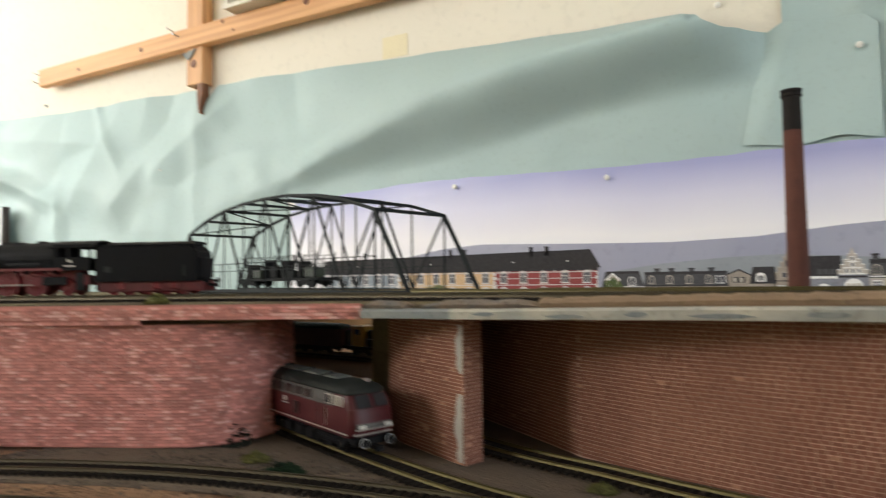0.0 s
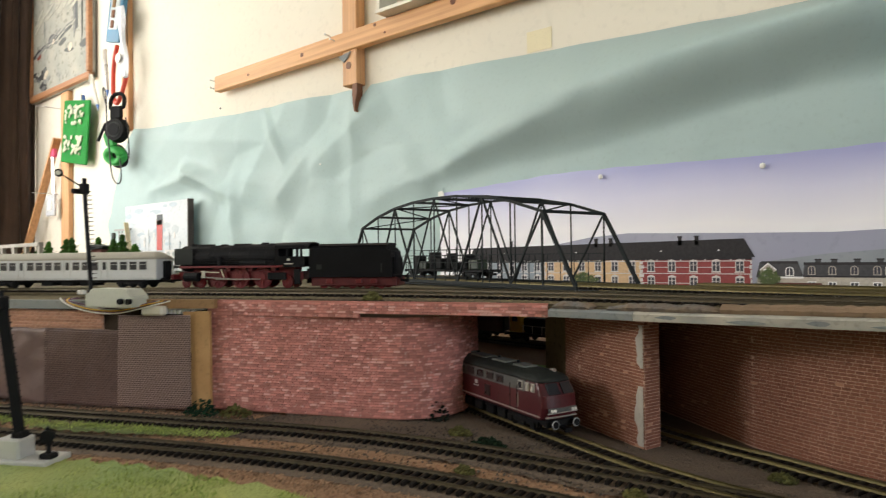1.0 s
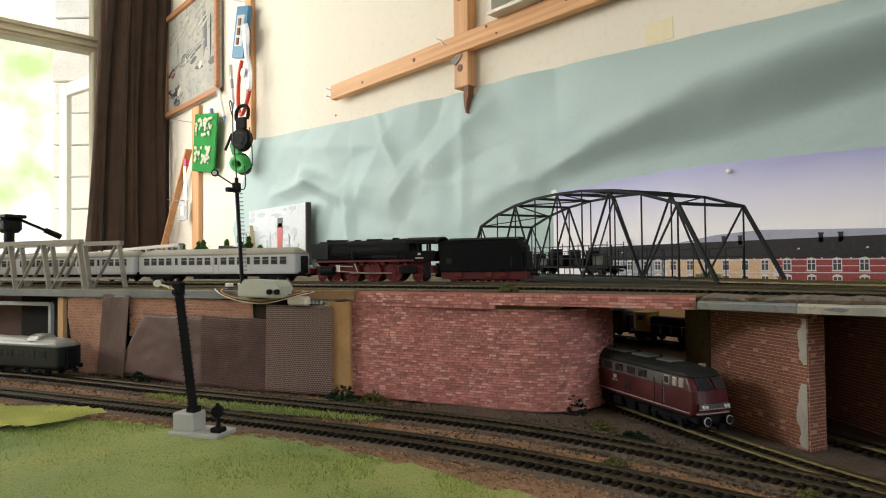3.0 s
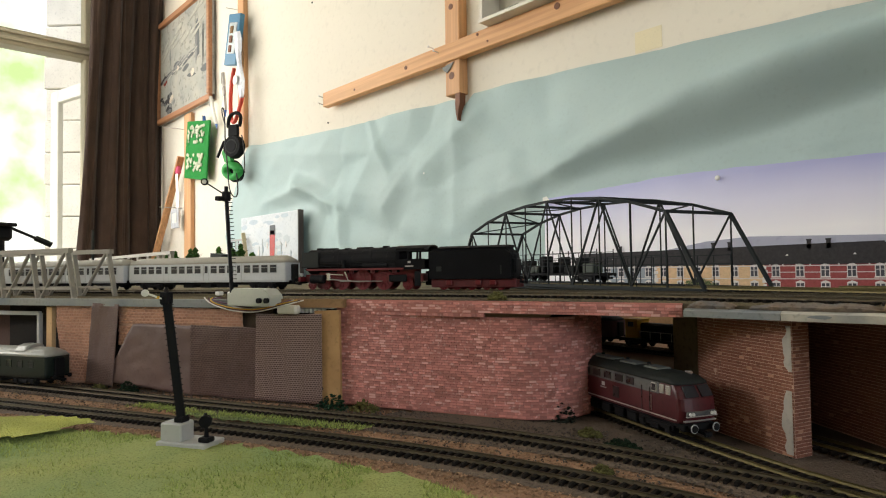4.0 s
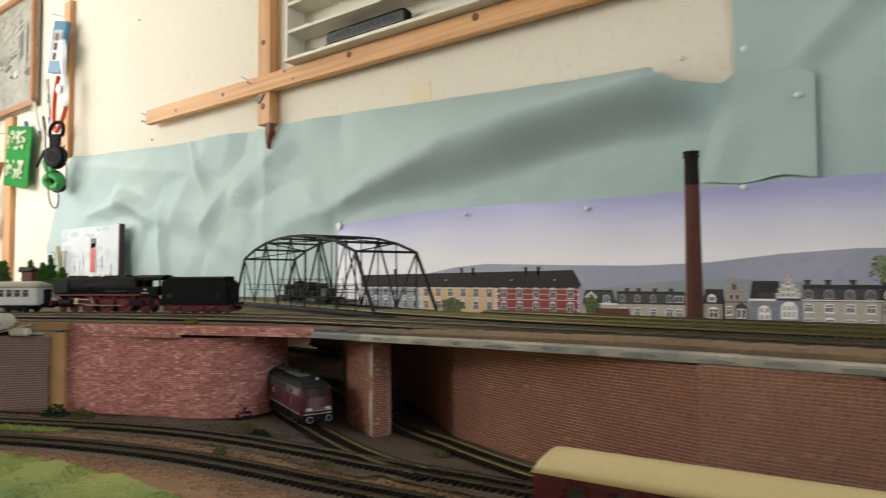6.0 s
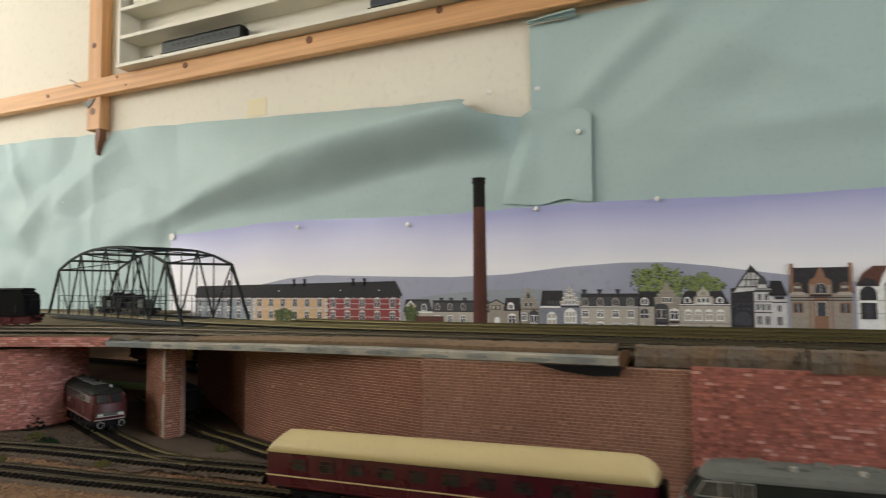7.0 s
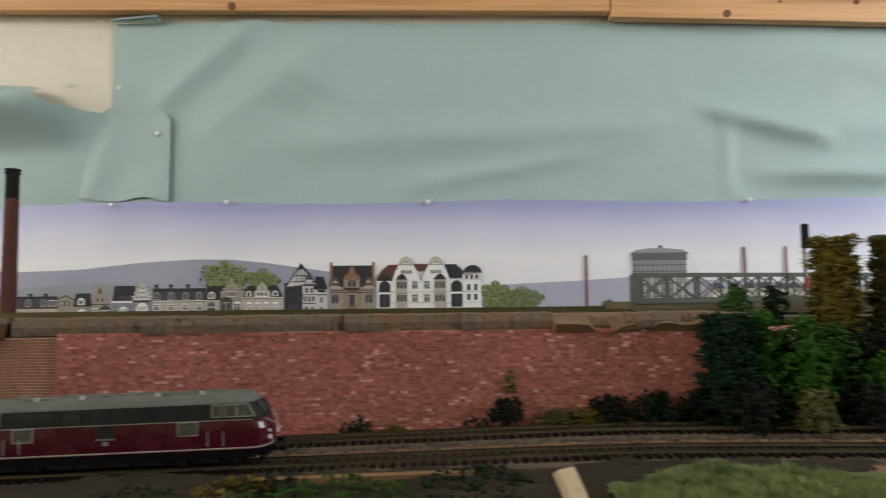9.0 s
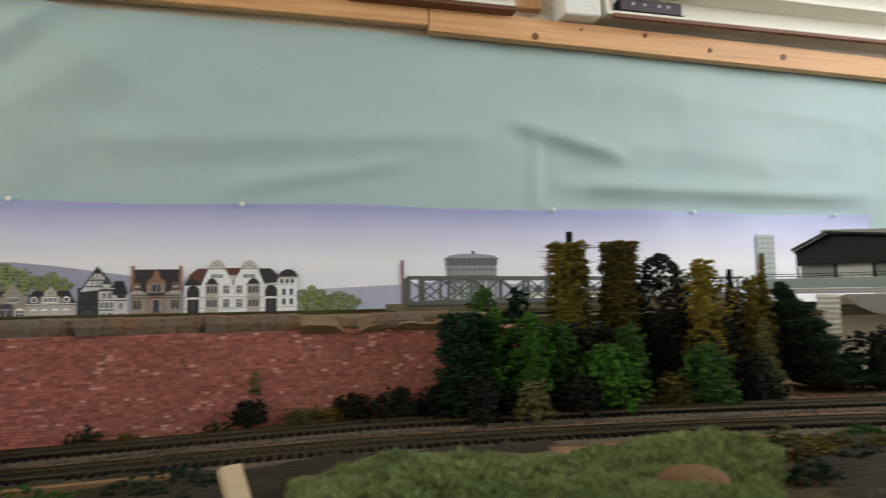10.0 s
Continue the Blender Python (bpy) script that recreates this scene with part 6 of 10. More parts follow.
# ---- bowed truss bridge ----
bridge = thing("truss_bridge", "dark green-black bowed truss railway bridge model", "bridge", at=pose(-0.527, 0.677, TOP, 0, 0, -16.7))
NB, HALF = 8, 0.219
def chord(i):
    u = i / NB * 2 - 1
    return (u * HALF, 0.0923 + 0.033 * (1 - abs(u) ** 2.3))
for side in (-0.052, 0.052):
    top = [(chord(i)[0], side, chord(i)[1]) for i in range(NB + 1)]
    low = [(chord(i)[0], side, 0.008) for i in range(NB + 1)]
    for a, b in zip(top, top[1:]):
        part("top_chord", bar(bmesh.new(), a, b, 0.0036, 0.0032), BRIDGE, bridge)
    part("bottom_chord", bar(bmesh.new(), (-HALF - 0.052, side, 0.008), (HALF + 0.052, side, 0.006), 0.003, 0.004), BRIDGE, bridge)
    for s in (-1, 1):
        part("end_post", bar(bmesh.new(), (s * HALF, side, 0.0923), (s * (HALF + 0.050), side, 0.008), 0.0038, 0.0036), BRIDGE, bridge)
    for i in range(NB + 1):
        part("post", bar(bmesh.new(), low[i], top[i], 0.0015, 0.0014), BRIDGE, bridge)
    for i in range(NB):
        a, b = (low[i], top[i + 1]) if i % 2 else (top[i], low[i + 1])
        part("diagonal", bar(bmesh.new(), a, b, 0.0025 if i in (1, 2, 5, 6) else 0.0018, 0.0018), BRIDGE, bridge)
    bm = bmesh.new()
    for z in (0.034, 0.044):
        bar(bm, (-HALF, side * 0.97, z), (HALF, side * 0.97, z), 0.001, 0.001)
    for k in range(19):
        x = -HALF + 2 * HALF * k / 18
        bar(bm, (x, side * 0.97, 0.008), (x, side * 0.97, 0.044), 0.0008, 0.0008)
    part("handrail", bm, BRIDGE, bridge)
for i in range(NB + 1):
    x, z = chord(i)
    part("cross_beam", bar(bmesh.new(), (x, -0.052, z), (x, 0.052, z), 0.0035 if i % 2 == 0 else 0.002, 0.0035), BRIDGE, bridge)
for i in range(NB):
    (x0, z0), (x1, z1) = chord(i), chord(i + 1)
    s_ = 0.05 if i % 2 else -0.05
    bm = bar(bmesh.new(), (x0, s_, z0), (x1, -s_, z1), 0.0016, 0.0016)
    part("wind_brace", bm, BRIDGE, bridge)
part("bridge_deck", bx((0, 0, 0.0022), (2 * HALF + 0.1, 0.096, 0.0016)), BRIDGE, bridge)

# ---- rolling stock; each vehicle stands on its rails with its own origin at rail height ----
RAILTOP = 0.0076


def plan(a, b, nose, z, n=7, front=1.0):
    """A plan outline: straight sides, rounded ends, half length a, half width b."""
    pts = []
    for s in (1, -1):
        for i in range(2 * n + 1):
            t = math.pi / 2 * (i / n - 1) * s
            c = math.cos(t) ** 0.75 if math.cos(t) > 1e-9 else 0.0
            pts.append((s * (a - nose) + s * nose * c, (b * math.sin(t)) if s > 0 else (b * math.sin(t)), z))
    return [p for p in pts]


def shell(levels, nose=0.012):
    """A body from plan outlines stacked by height: (z, half length, half width[, nose])."""
    rings = [plan(l_[1], l_[2], l_[3] if len(l_) > 3 else nose, l_[0]) for l_ in levels]
    # order the second half so that the outline runs round once
    return loft(bmesh.new(), rings)


def on_track(pts, x, z_of):
    best = min(along(pts, 0.002), key=lambda p: abs(p[0] - x))
    climb = math.atan2(z_of(best[0] + 0.05) - z_of(best[0] - 0.05), 0.1)
    return pose(best[0], best[1], z_of(best[0]) + RAILTOP, 0, -math.degrees(climb), math.degrees(best[2]))


def wheelset(parent, x, r, material, spokes=False, gauge=0.0083, name="wheel"):
    for s in (-1, 1):
        bm = rod(bmesh.new(), (x, s * gauge, r), (x, s * (gauge + 0.0022), r), r, 20)
        rod(bm, (x, s * (gauge + 0.0022), r), (x, s * (gauge + 0.0030), r), r * 0.35, 10)
        w = part(name, bm, material, parent)
        if spokes:
            bm = bmesh.new()
            for k in range(9):
                an = k * math.pi / 4.5
                bar(bm, (x, s * (gauge + 0.0024), r), (x + 0.82 * r * math.cos(an), s * (gauge + 0.0024), r + 0.82 * r * math.sin(an)), 0.0010, 0.0008)
            part("spokes", bm, REDFRAME, w)


def bogie(parent, x, r=0.0052, base=0.029, frame=BLACK):
    bm = bmesh.new()
    for s in (-1, 1):
        box(bm, (x, s * 0.0125, 0.0068), (base + 0.012, 0.0022, 0.0042), 0, 0.0006)
        for k in (-1, 1):
            box(bm, (x + k * base / 2, s * 0.0140, 0.0055), (0.006, 0.0022, 0.0055), 0, 0.0006)
        box(bm, (x, s * 0.0140, 0.0050), (0.010, 0.0020, 0.0036), 0, 0.0006)
    box(bm, (x, 0, 0.0085), (0.012, 0.024, 0.003))
    b = part("bogie", bm, frame, parent)
    for k in (-1, 1):
        wheelset(b, x + k * base / 2, r, BLACK)
    return b


def buffers(parent, x, s, z=0.0115, material=BLACK):
    for y in (-0.0100, 0.0100):
        bm = rod(bmesh.new(), (x, y, z), (x + s * 0.0055, y, z), 0.0011, 8)
        rod(bm, (x + s * 0.0055, y, z), (x + s * 0.0065, y, z), 0.0027, 12)
        part("buffer", bm, material, parent)
    bm = bar(bmesh.new(), (x - s * 0.004, 0, z - 0.003), (x + s * 0.009, 0, z - 0.004), 0.004, 0.0022)
    bar(bm, (x + s * 0.009, -0.003, z - 0.004), (x + s * 0.009, 0.003, z - 0.004), 0.0018, 0.003)
    part("coupling", bm, BLACK, parent)


def side_window(parent, x, z, w, h, y, frame, pane, rim=0.0007, proud=0.0006, name="window", slant=0.0):
    """A framed pane on both sides of a body of half width y."""
    for s in (-1, 1):
        bm = bmesh.new()
        for (x0, x1, z0, z1) in ((x - w / 2 - rim, x + w / 2 + rim, z - h / 2 - rim, z - h / 2), (x - w / 2 - rim, x + w / 2 + rim, z + h / 2, z + h / 2 + rim),
                                 (x - w / 2 - rim, x - w / 2, z - h / 2, z + h / 2), (x + w / 2, x + w / 2 + rim, z - h / 2, z + h / 2)):
            box(bm, ((x0 + x1) / 2 + slant * 0, s * y, (z0 + z1) / 2), (x1 - x0, 2 * proud, z1 - z0))
        f = part(name, bm, frame, parent)
        part("pane", bx((x, s * y, z), (w, proud, h)), pane, f)


PANEMID = mat("murky_window_pane", (0.07, 0.075, 0.065), 0.2, var=0.35, s1=160, s2=500, tint=(0.15, 0.15, 0.13))
PANEDARK = mat("blackish_window_pane", (0.022, 0.018, 0.018), 0.3, var=0.3, s1=120, s2=400)


# maroon diesel with a grey roof, heading the train in front
def maroon_diesel(m):
    t = thing("diesel_locomotive", "maroon diesel locomotive with dark grey window band and roof", "locomotive", at=m)
    part("body", shell([(0.0112, 0.1030, 0.0163), (0.0126, 0.1054, 0.0170), (0.0180, 0.1068, 0.0174), (0.0250, 0.1066, 0.0174), (0.0290, 0.1050, 0.0172), (0.0312, 0.1022, 0.0170)], 0.013), WINE, t, "glossy maroon body", smooth=False)
    part("window_band", shell([(0.0313, 0.1032, 0.0168), (0.0360, 0.1000, 0.0165), (0.0418, 0.0958, 0.0160)], 0.011), LOCOGREY, t, "dark grey window band")
    part("roof", shell([(0.0419, 0.0962, 0.0161), (0.0432, 0.0950, 0.0156), (0.0455, 0.0930, 0.0136), (0.0472, 0.0912, 0.0100), (0.0481, 0.0900, 0.0050)], 0.010), ROOFGREY, t, "weathered grey roof")
    part("skirt", shell([(0.0060, 0.0985, 0.0150), (0.0111, 0.1015, 0.0160)], 0.010), BLACK, t)
    bm = loft(bmesh.new(), [plan(0.1052 + k, 0.0171 + k, 0.013, z) for k, z in ((0.0003, 0.0124), (0.0006, 0.0127), (0.0006, 0.0132), (0.0003, 0.0135))])
    part("trim_line", bm, SILVERLINE, t, "silver line along the body")
    for s in (-1, 1):
        bm = bmesh.new()
        bar(bm, (-0.096, s * 0.01715, 0.0313), (0.096, s * 0.01715, 0.0313), 0.0005, 0.0005)
        part("trim_line", bm, SILVERLINE, t)
        # v-shaped nose trim
        for k in (-1, 1):
            bm = bar(bmesh.new(), (s * 0.1030, k * 0.0125, 0.0312), (s * 0.1068, k * 0.0015, 0.0255), 0.0006, 0.0006)
            part("nose_trim", bm, SILVERLINE, t)
        # windscreen panes
        for k in (-1, 1):
            bm = bmesh.new()
            vs = [bm.verts.new(p) for p in ((s * 0.1016, k * 0.0012, 0.0335), (s * 0.0995, k * 0.0095, 0.0335), (s * 0.0948, k * 0.0090, 0.0405), (s * 0.0964, k * 0.0012, 0.0405))]
            bm.faces.new(vs)
            r = bmesh.ops.extrude_face_region(bm, geom=bm.faces[:])
            bmesh.ops.translate(bm, verts=[v for v in r["geom"] if isinstance(v, bmesh.types.BMVert)], vec=(s * 0.0022, 0, 0.0012))
            part("windscreen", bm, PANE, t)
            lamp = rod(bmesh.new(), (s * 0.1035, k * 0.0098, 0.0180), (s * 0.1062, k * 0.0098, 0.0180), 0.0017, 12)
            part("headlight", lamp, WHITE, t)
            part("headlight", rod(bmesh.new(), (s * 0.1035, k * 0.0098, 0.0222), (s * 0.1058, k * 0.0098, 0.0222), 0.0012, 10), WHITE, t)
        # cab windows at either end
        for q in (-1, 1):
            corner = [(s * 0.0775, 0.0334), (s * 0.0972, 0.0334), (s * 0.0926, 0.0412), (s * 0.0775, 0.0412)]
            mid = [(s * 0.0855, 0.0334), (s * 0.0855, 0.0412)]
            bm = bmesh.new()
            for (xa, za), (xb, zb) in list(zip(corner, corner[1:] + corner[:1])) + [tuple(mid)]:
                bar(bm, (xa, q * 0.0166, za), (xb, q * 0.0164, zb), 0.0007, 0.0007)
            cab = part("window", bm, SILVERLINE, t)
            bm = bmesh.new()
            slab(bm, corner if s > 0 else corner[::-1], min(q * 0.0158, q * 0.0167), max(q * 0.0158, q * 0.0167))
            part("pane", bm, PANEMID, cab)
        side_window(t, s * 0.0722, 0.0373, 0.0056, 0.0072, 0.01645, SILVERLINE, PANEMID, 0.0005)
        side_window(t, s * 0.0535, 0.0266, 0.0122, 0.0080, 0.01735, SILVERLINE, PANEMID, 0.0005)
        for dx in (0.0005, 0.0105):
            for q in (-1, 1):
                part("grab_rail", rod(bmesh.new(), (s * 0.0660 + dx, q * 0.0179, 0.0150), (s * 0.0660 + dx, q * 0.0179, 0.0245), 0.00028, 6), SILVERLINE, t)
        bogie(t, s * 0.066, 0.0052, 0.036)
        buffers(t, s * 0.104, s)
        part("bogie_apron", bx((s * 0.1005, 0, 0.0050), (0.004, 0.024, 0.004), 0, 0.001), BLACK, t)
    for x in (-0.040, -0.022, -0.004, 0.018, 0.040):
        side_window(t, x, 0.0370, 0.0115, 0.0058, 0.01648, LOCOGREY, PANE, 0.0004, 0.0004, "louvre_panel")
    for s in (-1, 1):
        for x0 in (-0.030, 0.014):
            for k in range(9):
                part("louvre", bx((x0 + k * 0.0018, s * 0.01745, 0.0280), (0.0008, 0.0005, 0.0060)), DARKRED, t)
        part("centre_grille", bx((0.0, s * 0.01745, 0.0268), (0.0110, 0.0006, 0.0082)), LOCOGREY, t)
        part("crest", bx((0.0, s * 0.01755, 0.0195), (0.0034, 0.0005, 0.0026)), SILVERLINE, t, "small pale crest plate")
        for k in range(6):
            part("number_bar", bx((-0.0052 + k * 0.0021, s * 0.01755, 0.0222), (0.0014, 0.0004, 0.0011)), SILVERLINE, t)
        for x in (-0.03, -0.012, 0.008, 0.028):
            part("tank", bx((x, s * 0.0125, 0.0058), (0.013, 0.005, 0.006), 0, 0.0008), BLACK, t)
    part("underframe", bx((0, 0, 0.0072), (0.19, 0.022, 0.004)), BLACK, t)
    rnd = random.Random(2)
    for k in range(16):
        x = -0.078 + k * 0.0104
        part("roof_hatch", bx((x, rnd.uniform(-0.004, 0.004), 0.0480 - (0.001 if abs(x) > 0.07 else 0)), (0.0075, 0.009, 0.0022), 0, 0.0007), ROOFGREY, t)
    for x, y in ((-0.05, -0.008), (-0.02, -0.008), (0.03, -0.008), (0.06, -0.008), (0.005, 0.007)):
        part("roof_vent", rod(bmesh.new(), (x, y, 0.0455), (x, y, 0.0495), 0.0016, 10), SILVERLINE, t)
    return t


def coach(name, label, m, L, body, roof, roof_h, windows, win, pane, trim=None, under=BLACK, wide=0.0168, wz=0.0265, group="", doors=(), rooflift=0.0, glaze=SILVERLINE, high=0.0355):
    t = thing(name, label, "railway coach", group, at=m)
    a = L / 2
    part("body", shell([(0.0105, a - 0.001, wide - 0.0006, 0.003), (0.0130, a, wide, 0.003), (high, a, wide, 0.003)], 0.003), body, t)
    part("roof", shell([(high + 0.0001, a + 0.0004, wide + 0.0005, 0.003), (high + roof_h * 0.45, a - 0.002, wide * 0.90, 0.006), (high + roof_h * 0.8, a - 0.006, wide * 0.62, 0.010), (high + roof_h, a - 0.010, wide * 0.22, 0.012)], 0.004), roof, t, smooth=True)
    me_f = me_p = None
    w, h = win
    for x in windows:
        for s in (-1, 1):
            if me_f is None:
                bm = bmesh.new()
                rim = 0.0006
                for (x0, x1, z0, z1) in ((-w / 2 - rim, w / 2 + rim, -h / 2 - rim, -h / 2), (-w / 2 - rim, w / 2 + rim, h / 2, h / 2 + rim), (-w / 2 - rim, -w / 2, -h / 2, h / 2), (w / 2, w / 2 + rim, -h / 2, h / 2), (-w / 2, w / 2, h * 0.14, h * 0.14 + 0.0005)):
                    box(bm, ((x0 + x1) / 2, 0, (z0 + z1) / 2), (x1 - x0, 0.0011, z1 - z0))
                me_f, me_p = mesh_of("window", bm, glaze), mesh_of("pane", bx((0, 0, 0), (w, 0.0006, h)), pane)
            f = new("window", me_f)
            f.parent, f.location = t, (x, s * wide, wz)
            p = new("pane", me_p)
            p.parent = f
    for x in doors:
        for s in (-1, 1):
            bm = bmesh.new()
            for dx in (-0.0045, 0.0045):
                box(bm, (x + dx, s * wide, 0.0235), (0.0004, 0.0008, 0.0225))
            d = part("door", bm, glaze, t)
            part("pane", bx((x, s * wide, wz), (0.0045, 0.0008, h)), pane, d)
    if trim:
        for z, mat_ in trim:
            for s in (-1, 1):
                part("trim_line", bx((0, s * wide, z), (L - 0.003, 0.0008, 0.0008)), mat_, t)
    part("underframe", bx((0, 0, 0.0088), (L - 0.01, 0.022, 0.0036)), under, t)
    for x in (-0.03, 0.0, 0.028):
        part("equipment_box", bx((x, 0.0, 0.0058), (0.018, 0.022, 0.0052), 0, 0.0008), under, t)
    for s in (-1, 1):
        bogie(t, s * (a - 0.040))
        buffers(t, s * a, s)
        part("gangway", bx((s * (a + 0.0012), 0, 0.0225), (0.004, 0.013, 0.022), 0, 0.001), BLACK, t)
    return t


LOCO_X = 0.4825
maroon_diesel(on_track(FRONT, LOCO_X, rise))
m = on_track(FRONT, LOCO_X - 0.252, rise)
rh = coach("dining_coach", "wine-red coach with a cream roof and a cream waist line", m, 0.272, WINE, CREAM, 0.0125, [-0.105 + 0.0235 * i for i in range(10)], (0.012, 0.0072), PANEDARK, [(0.0185, CREAM), (0.0118, DARKRED)], glaze=WINE, high=0.0345, wz=0.0272)
for s in (-1, 1):
    part("nameplate", bx((0.086, s * 0.01695, 0.0205), (0.009, 0.0008, 0.0014)), SILVERLINE, rh, "small pale plate")

# silver passenger coaches and a steam engine on the upper level
WIN11 = [-0.118 + 0.0137 * i for i in range(18) if i not in (4, 9, 13)]
for k, x in enumerate((-0.850, -1.099, -1.344)):
    coach("passenger_coach", "silver passenger coach with a beige-grey roof", on_track(STEAMLINE, x, ztop), 0.270, SILVERBODY, BEIGEROOF, 0.0095, WIN11, (0.0098, 0.0096), PANE, None, BLACK, 0.0165, 0.0278, "silver coaches", (-0.0635, 0.006, 0.060), glaze=LIGHTGREY)


RODSTEEL = mat("dull_rod_steel", (0.30, 0.28, 0.26), 0.4, 0.8, var=0.15, s1=60)


def steam_engine(m):
    t = thing("steam_locomotive", "black steam locomotive with red wheels and silver rods", "locomotive", at=m)
    bm = rod(bmesh.new(), (-0.118, 0, 0.0312), (-0.066, 0, 0.0312), 0.0140, 28)
    rod(bm, (-0.066, 0, 0.0312), (-0.036, 0, 0.0312), 0.0140, 28, 0.0147)
    rod(bm, (-0.036, 0, 0.0312), (-0.012, 0, 0.0312), 0.0147, 28)
    part("boiler", bm, BLACKSHEEN, t)
    for x in (-0.100, -0.080, -0.062, -0.042, -0.024):
        part("boiler_band", rod(bmesh.new(), (x, 0, 0.0312), (x + 0.0009, 0, 0.0312), 0.01425 if x < -0.05 else 0.0148, 28), BLACK, t)
    bm = rod(bmesh.new(), (-0.1215, 0, 0.0315), (-0.118, 0, 0.0315), 0.0085, 20, 0.0120)
    part("smokebox_door", bm, BLACK, t)
    part("chimney", rod(bmesh.new(), (-0.108, 0, 0.0415), (-0.108, 0, 0.0470), 0.0040, 14), BLACK, t)
    for x, r in ((-0.084, 0.0042), (-0.056, 0.0046), (-0.036, 0.004)):
        part("dome", ball(bmesh.new(), (x, 0, 0.0405), r, (1.3, 1, 0.9), 8), BLACKSHEEN, t, smooth=True)
    for s in (-1, 1):
        part("smoke_deflector", bx((-0.1120, s * 0.0152, 0.0335), (0.0240, 0.0008, 0.0175), 0, 0.0003), LOCOGREY, t, "dull grey smoke deflector")
        part("running_board", bx((-0.062, s * 0.0135, 0.0232), (0.112, 0.006, 0.0012)), BLACK, t)
        part("running_edge", bx((-0.060, s * 0.0164, 0.0224), (0.112, 0.0008, 0.0022)), REDFRAME, t, "red edge of the running board")
        part("main_frame", bx((-0.050, s * 0.0068, 0.0165), (0.110, 0.0012, 0.0100)), REDFRAME, t)
        part("firebox", bx((-0.022, s * 0.0105, 0.0262), (0.022, 0.0080, 0.0085), 0, 0.001), BLACK, t)
        for k in range(3):
            part("pipe", rod(bmesh.new(), (-0.108 + 0.004 * k, s * (0.0140 + 0.0004 * k), 0.0258 + 0.0016 * k), (-0.014, s * (0.0144 + 0.0002 * k), 0.0262 + 0.0018 * k), 0.0005, 6), BLACK, t)
        for k in range(3):
            part("spring_hanger", bx((-0.064 + 0.024 * k, s * 0.0120, 0.0195), (0.0060, 0.0016, 0.0040), 0, 0.0006), REDFRAME, t)
        part("air_tank", rod(bmesh.new(), (-0.05, s * 0.0135, 0.0262), (-0.022, s * 0.0135, 0.0262), 0.0028, 12), BLACK, t)
        part("cylinder", rod(bmesh.new(), (-0.112, s * 0.0138, 0.0120), (-0.094, s * 0.0138, 0.0120), 0.0048, 14), BLACK, t)
        part("handrail", rod(bmesh.new(), (-0.115, s * 0.0118, 0.0360), (-0.018, s * 0.0118, 0.0360), 0.0004, 6), BLACK, t)
        part("coupling_rod", bar(bmesh.new(), (-0.076, s * 0.0150, 0.0095), (-0.028, s * 0.0150, 0.0095), 0.0008, 0.0012), RODSTEEL, t, "bright steel coupling rod")
        part("connecting_rod", bar(bmesh.new(), (-0.092, s * 0.0162, 0.0120), (-0.052, s * 0.0162, 0.0090), 0.0008, 0.0012), RODSTEEL, t)
        part("valve_rod", bar(bmesh.new(), (-0.094, s * 0.0158, 0.0175), (-0.070, s * 0.0158, 0.0165), 0.0009, 0.0012), STEEL, t)
        part("crosshead", bx((-0.089, s * 0.0160, 0.0145), (0.0050, 0.0016, 0.0080), 0, 0.0004), STEEL, t)
        part("valve_link", bar(bmesh.new(), (-0.070, s * 0.0158, 0.0200), (-0.066, s * 0.0158, 0.0110), 0.0009, 0.0016), STEEL, t)
        part("injector_pipe", rod(bmesh.new(), (-0.03, s * 0.0125, 0.0190), (-0.004, s * 0.0125, 0.0130), 0.0008, 6), REDFRAME, t)
        part("number_plate", bx((0.002, s * 0.01655, 0.0250), (0.010, 0.0005, 0.0011)), SILVERLINE, t)
        part("crest", bx((0.002, s * 0.01655, 0.0292), (0.0034, 0.0005, 0.0022)), SILVERLINE, t)
    for x, w, h in ((-0.096, 0.020, 0.0014), (-0.074, 0.005, 0.0010), (-0.054, 0.018, 0.0015), (-0.030, 0.005, 0.0022), (-0.019, 0.008, 0.0010)):
        part("boiler_fitting", loft(bmesh.new(), [[(x + k * w / 2 * q, y, z) for y, z in ((-0.0052, 0.0440), (-0.0036, 0.0452 + h), (0.0036, 0.0452 + h), (0.0052, 0.0440))] for k, q in ((-1, 1.0), (1, 1.0))]), BLACK, t)
    for k in range(12):
        part("washout_plug", ball(bmesh.new(), (-0.112 + 0.0085 * k, -0.0100, 0.0412), 0.0008, (1, 1, 1), 5), BLACK, t)
    for s in (-1, 1):
        for x in (-0.088, -0.066, -0.045, -0.026):
            part("feed_pipe", rod(bmesh.new(), (x, s * 0.0139, 0.0240), (x + 0.004, s * 0.0132, 0.0370), 0.0006, 6), BLACK, t)
        part("feed_pump", rod(bmesh.new(), (-0.072, s * 0.0148, 0.0238), (-0.072, s * 0.0148, 0.0330), 0.0022, 10), BLACK, t)
        part("buffer_lamp", rod(bmesh.new(), (-0.1275, s * 0.0095, 0.0170), (-0.1245, s * 0.0095, 0.0170), 0.0019, 10), LIGHTGREY, t)
        part("cab_steps", bx((0.010, s * 0.0150, 0.0120), (0.007, 0.0012, 0.0150)), BLACK, t)
        part("ash_pan", bx((-0.012, s * 0.0120, 0.0125), (0.022, 0.004, 0.0075), 0, 0.0008), BLACK, t)
    part("frame", bx((-0.055, 0, 0.0130), (0.135, 0.012, 0.0085)), REDFRAME, t, "red main frame")
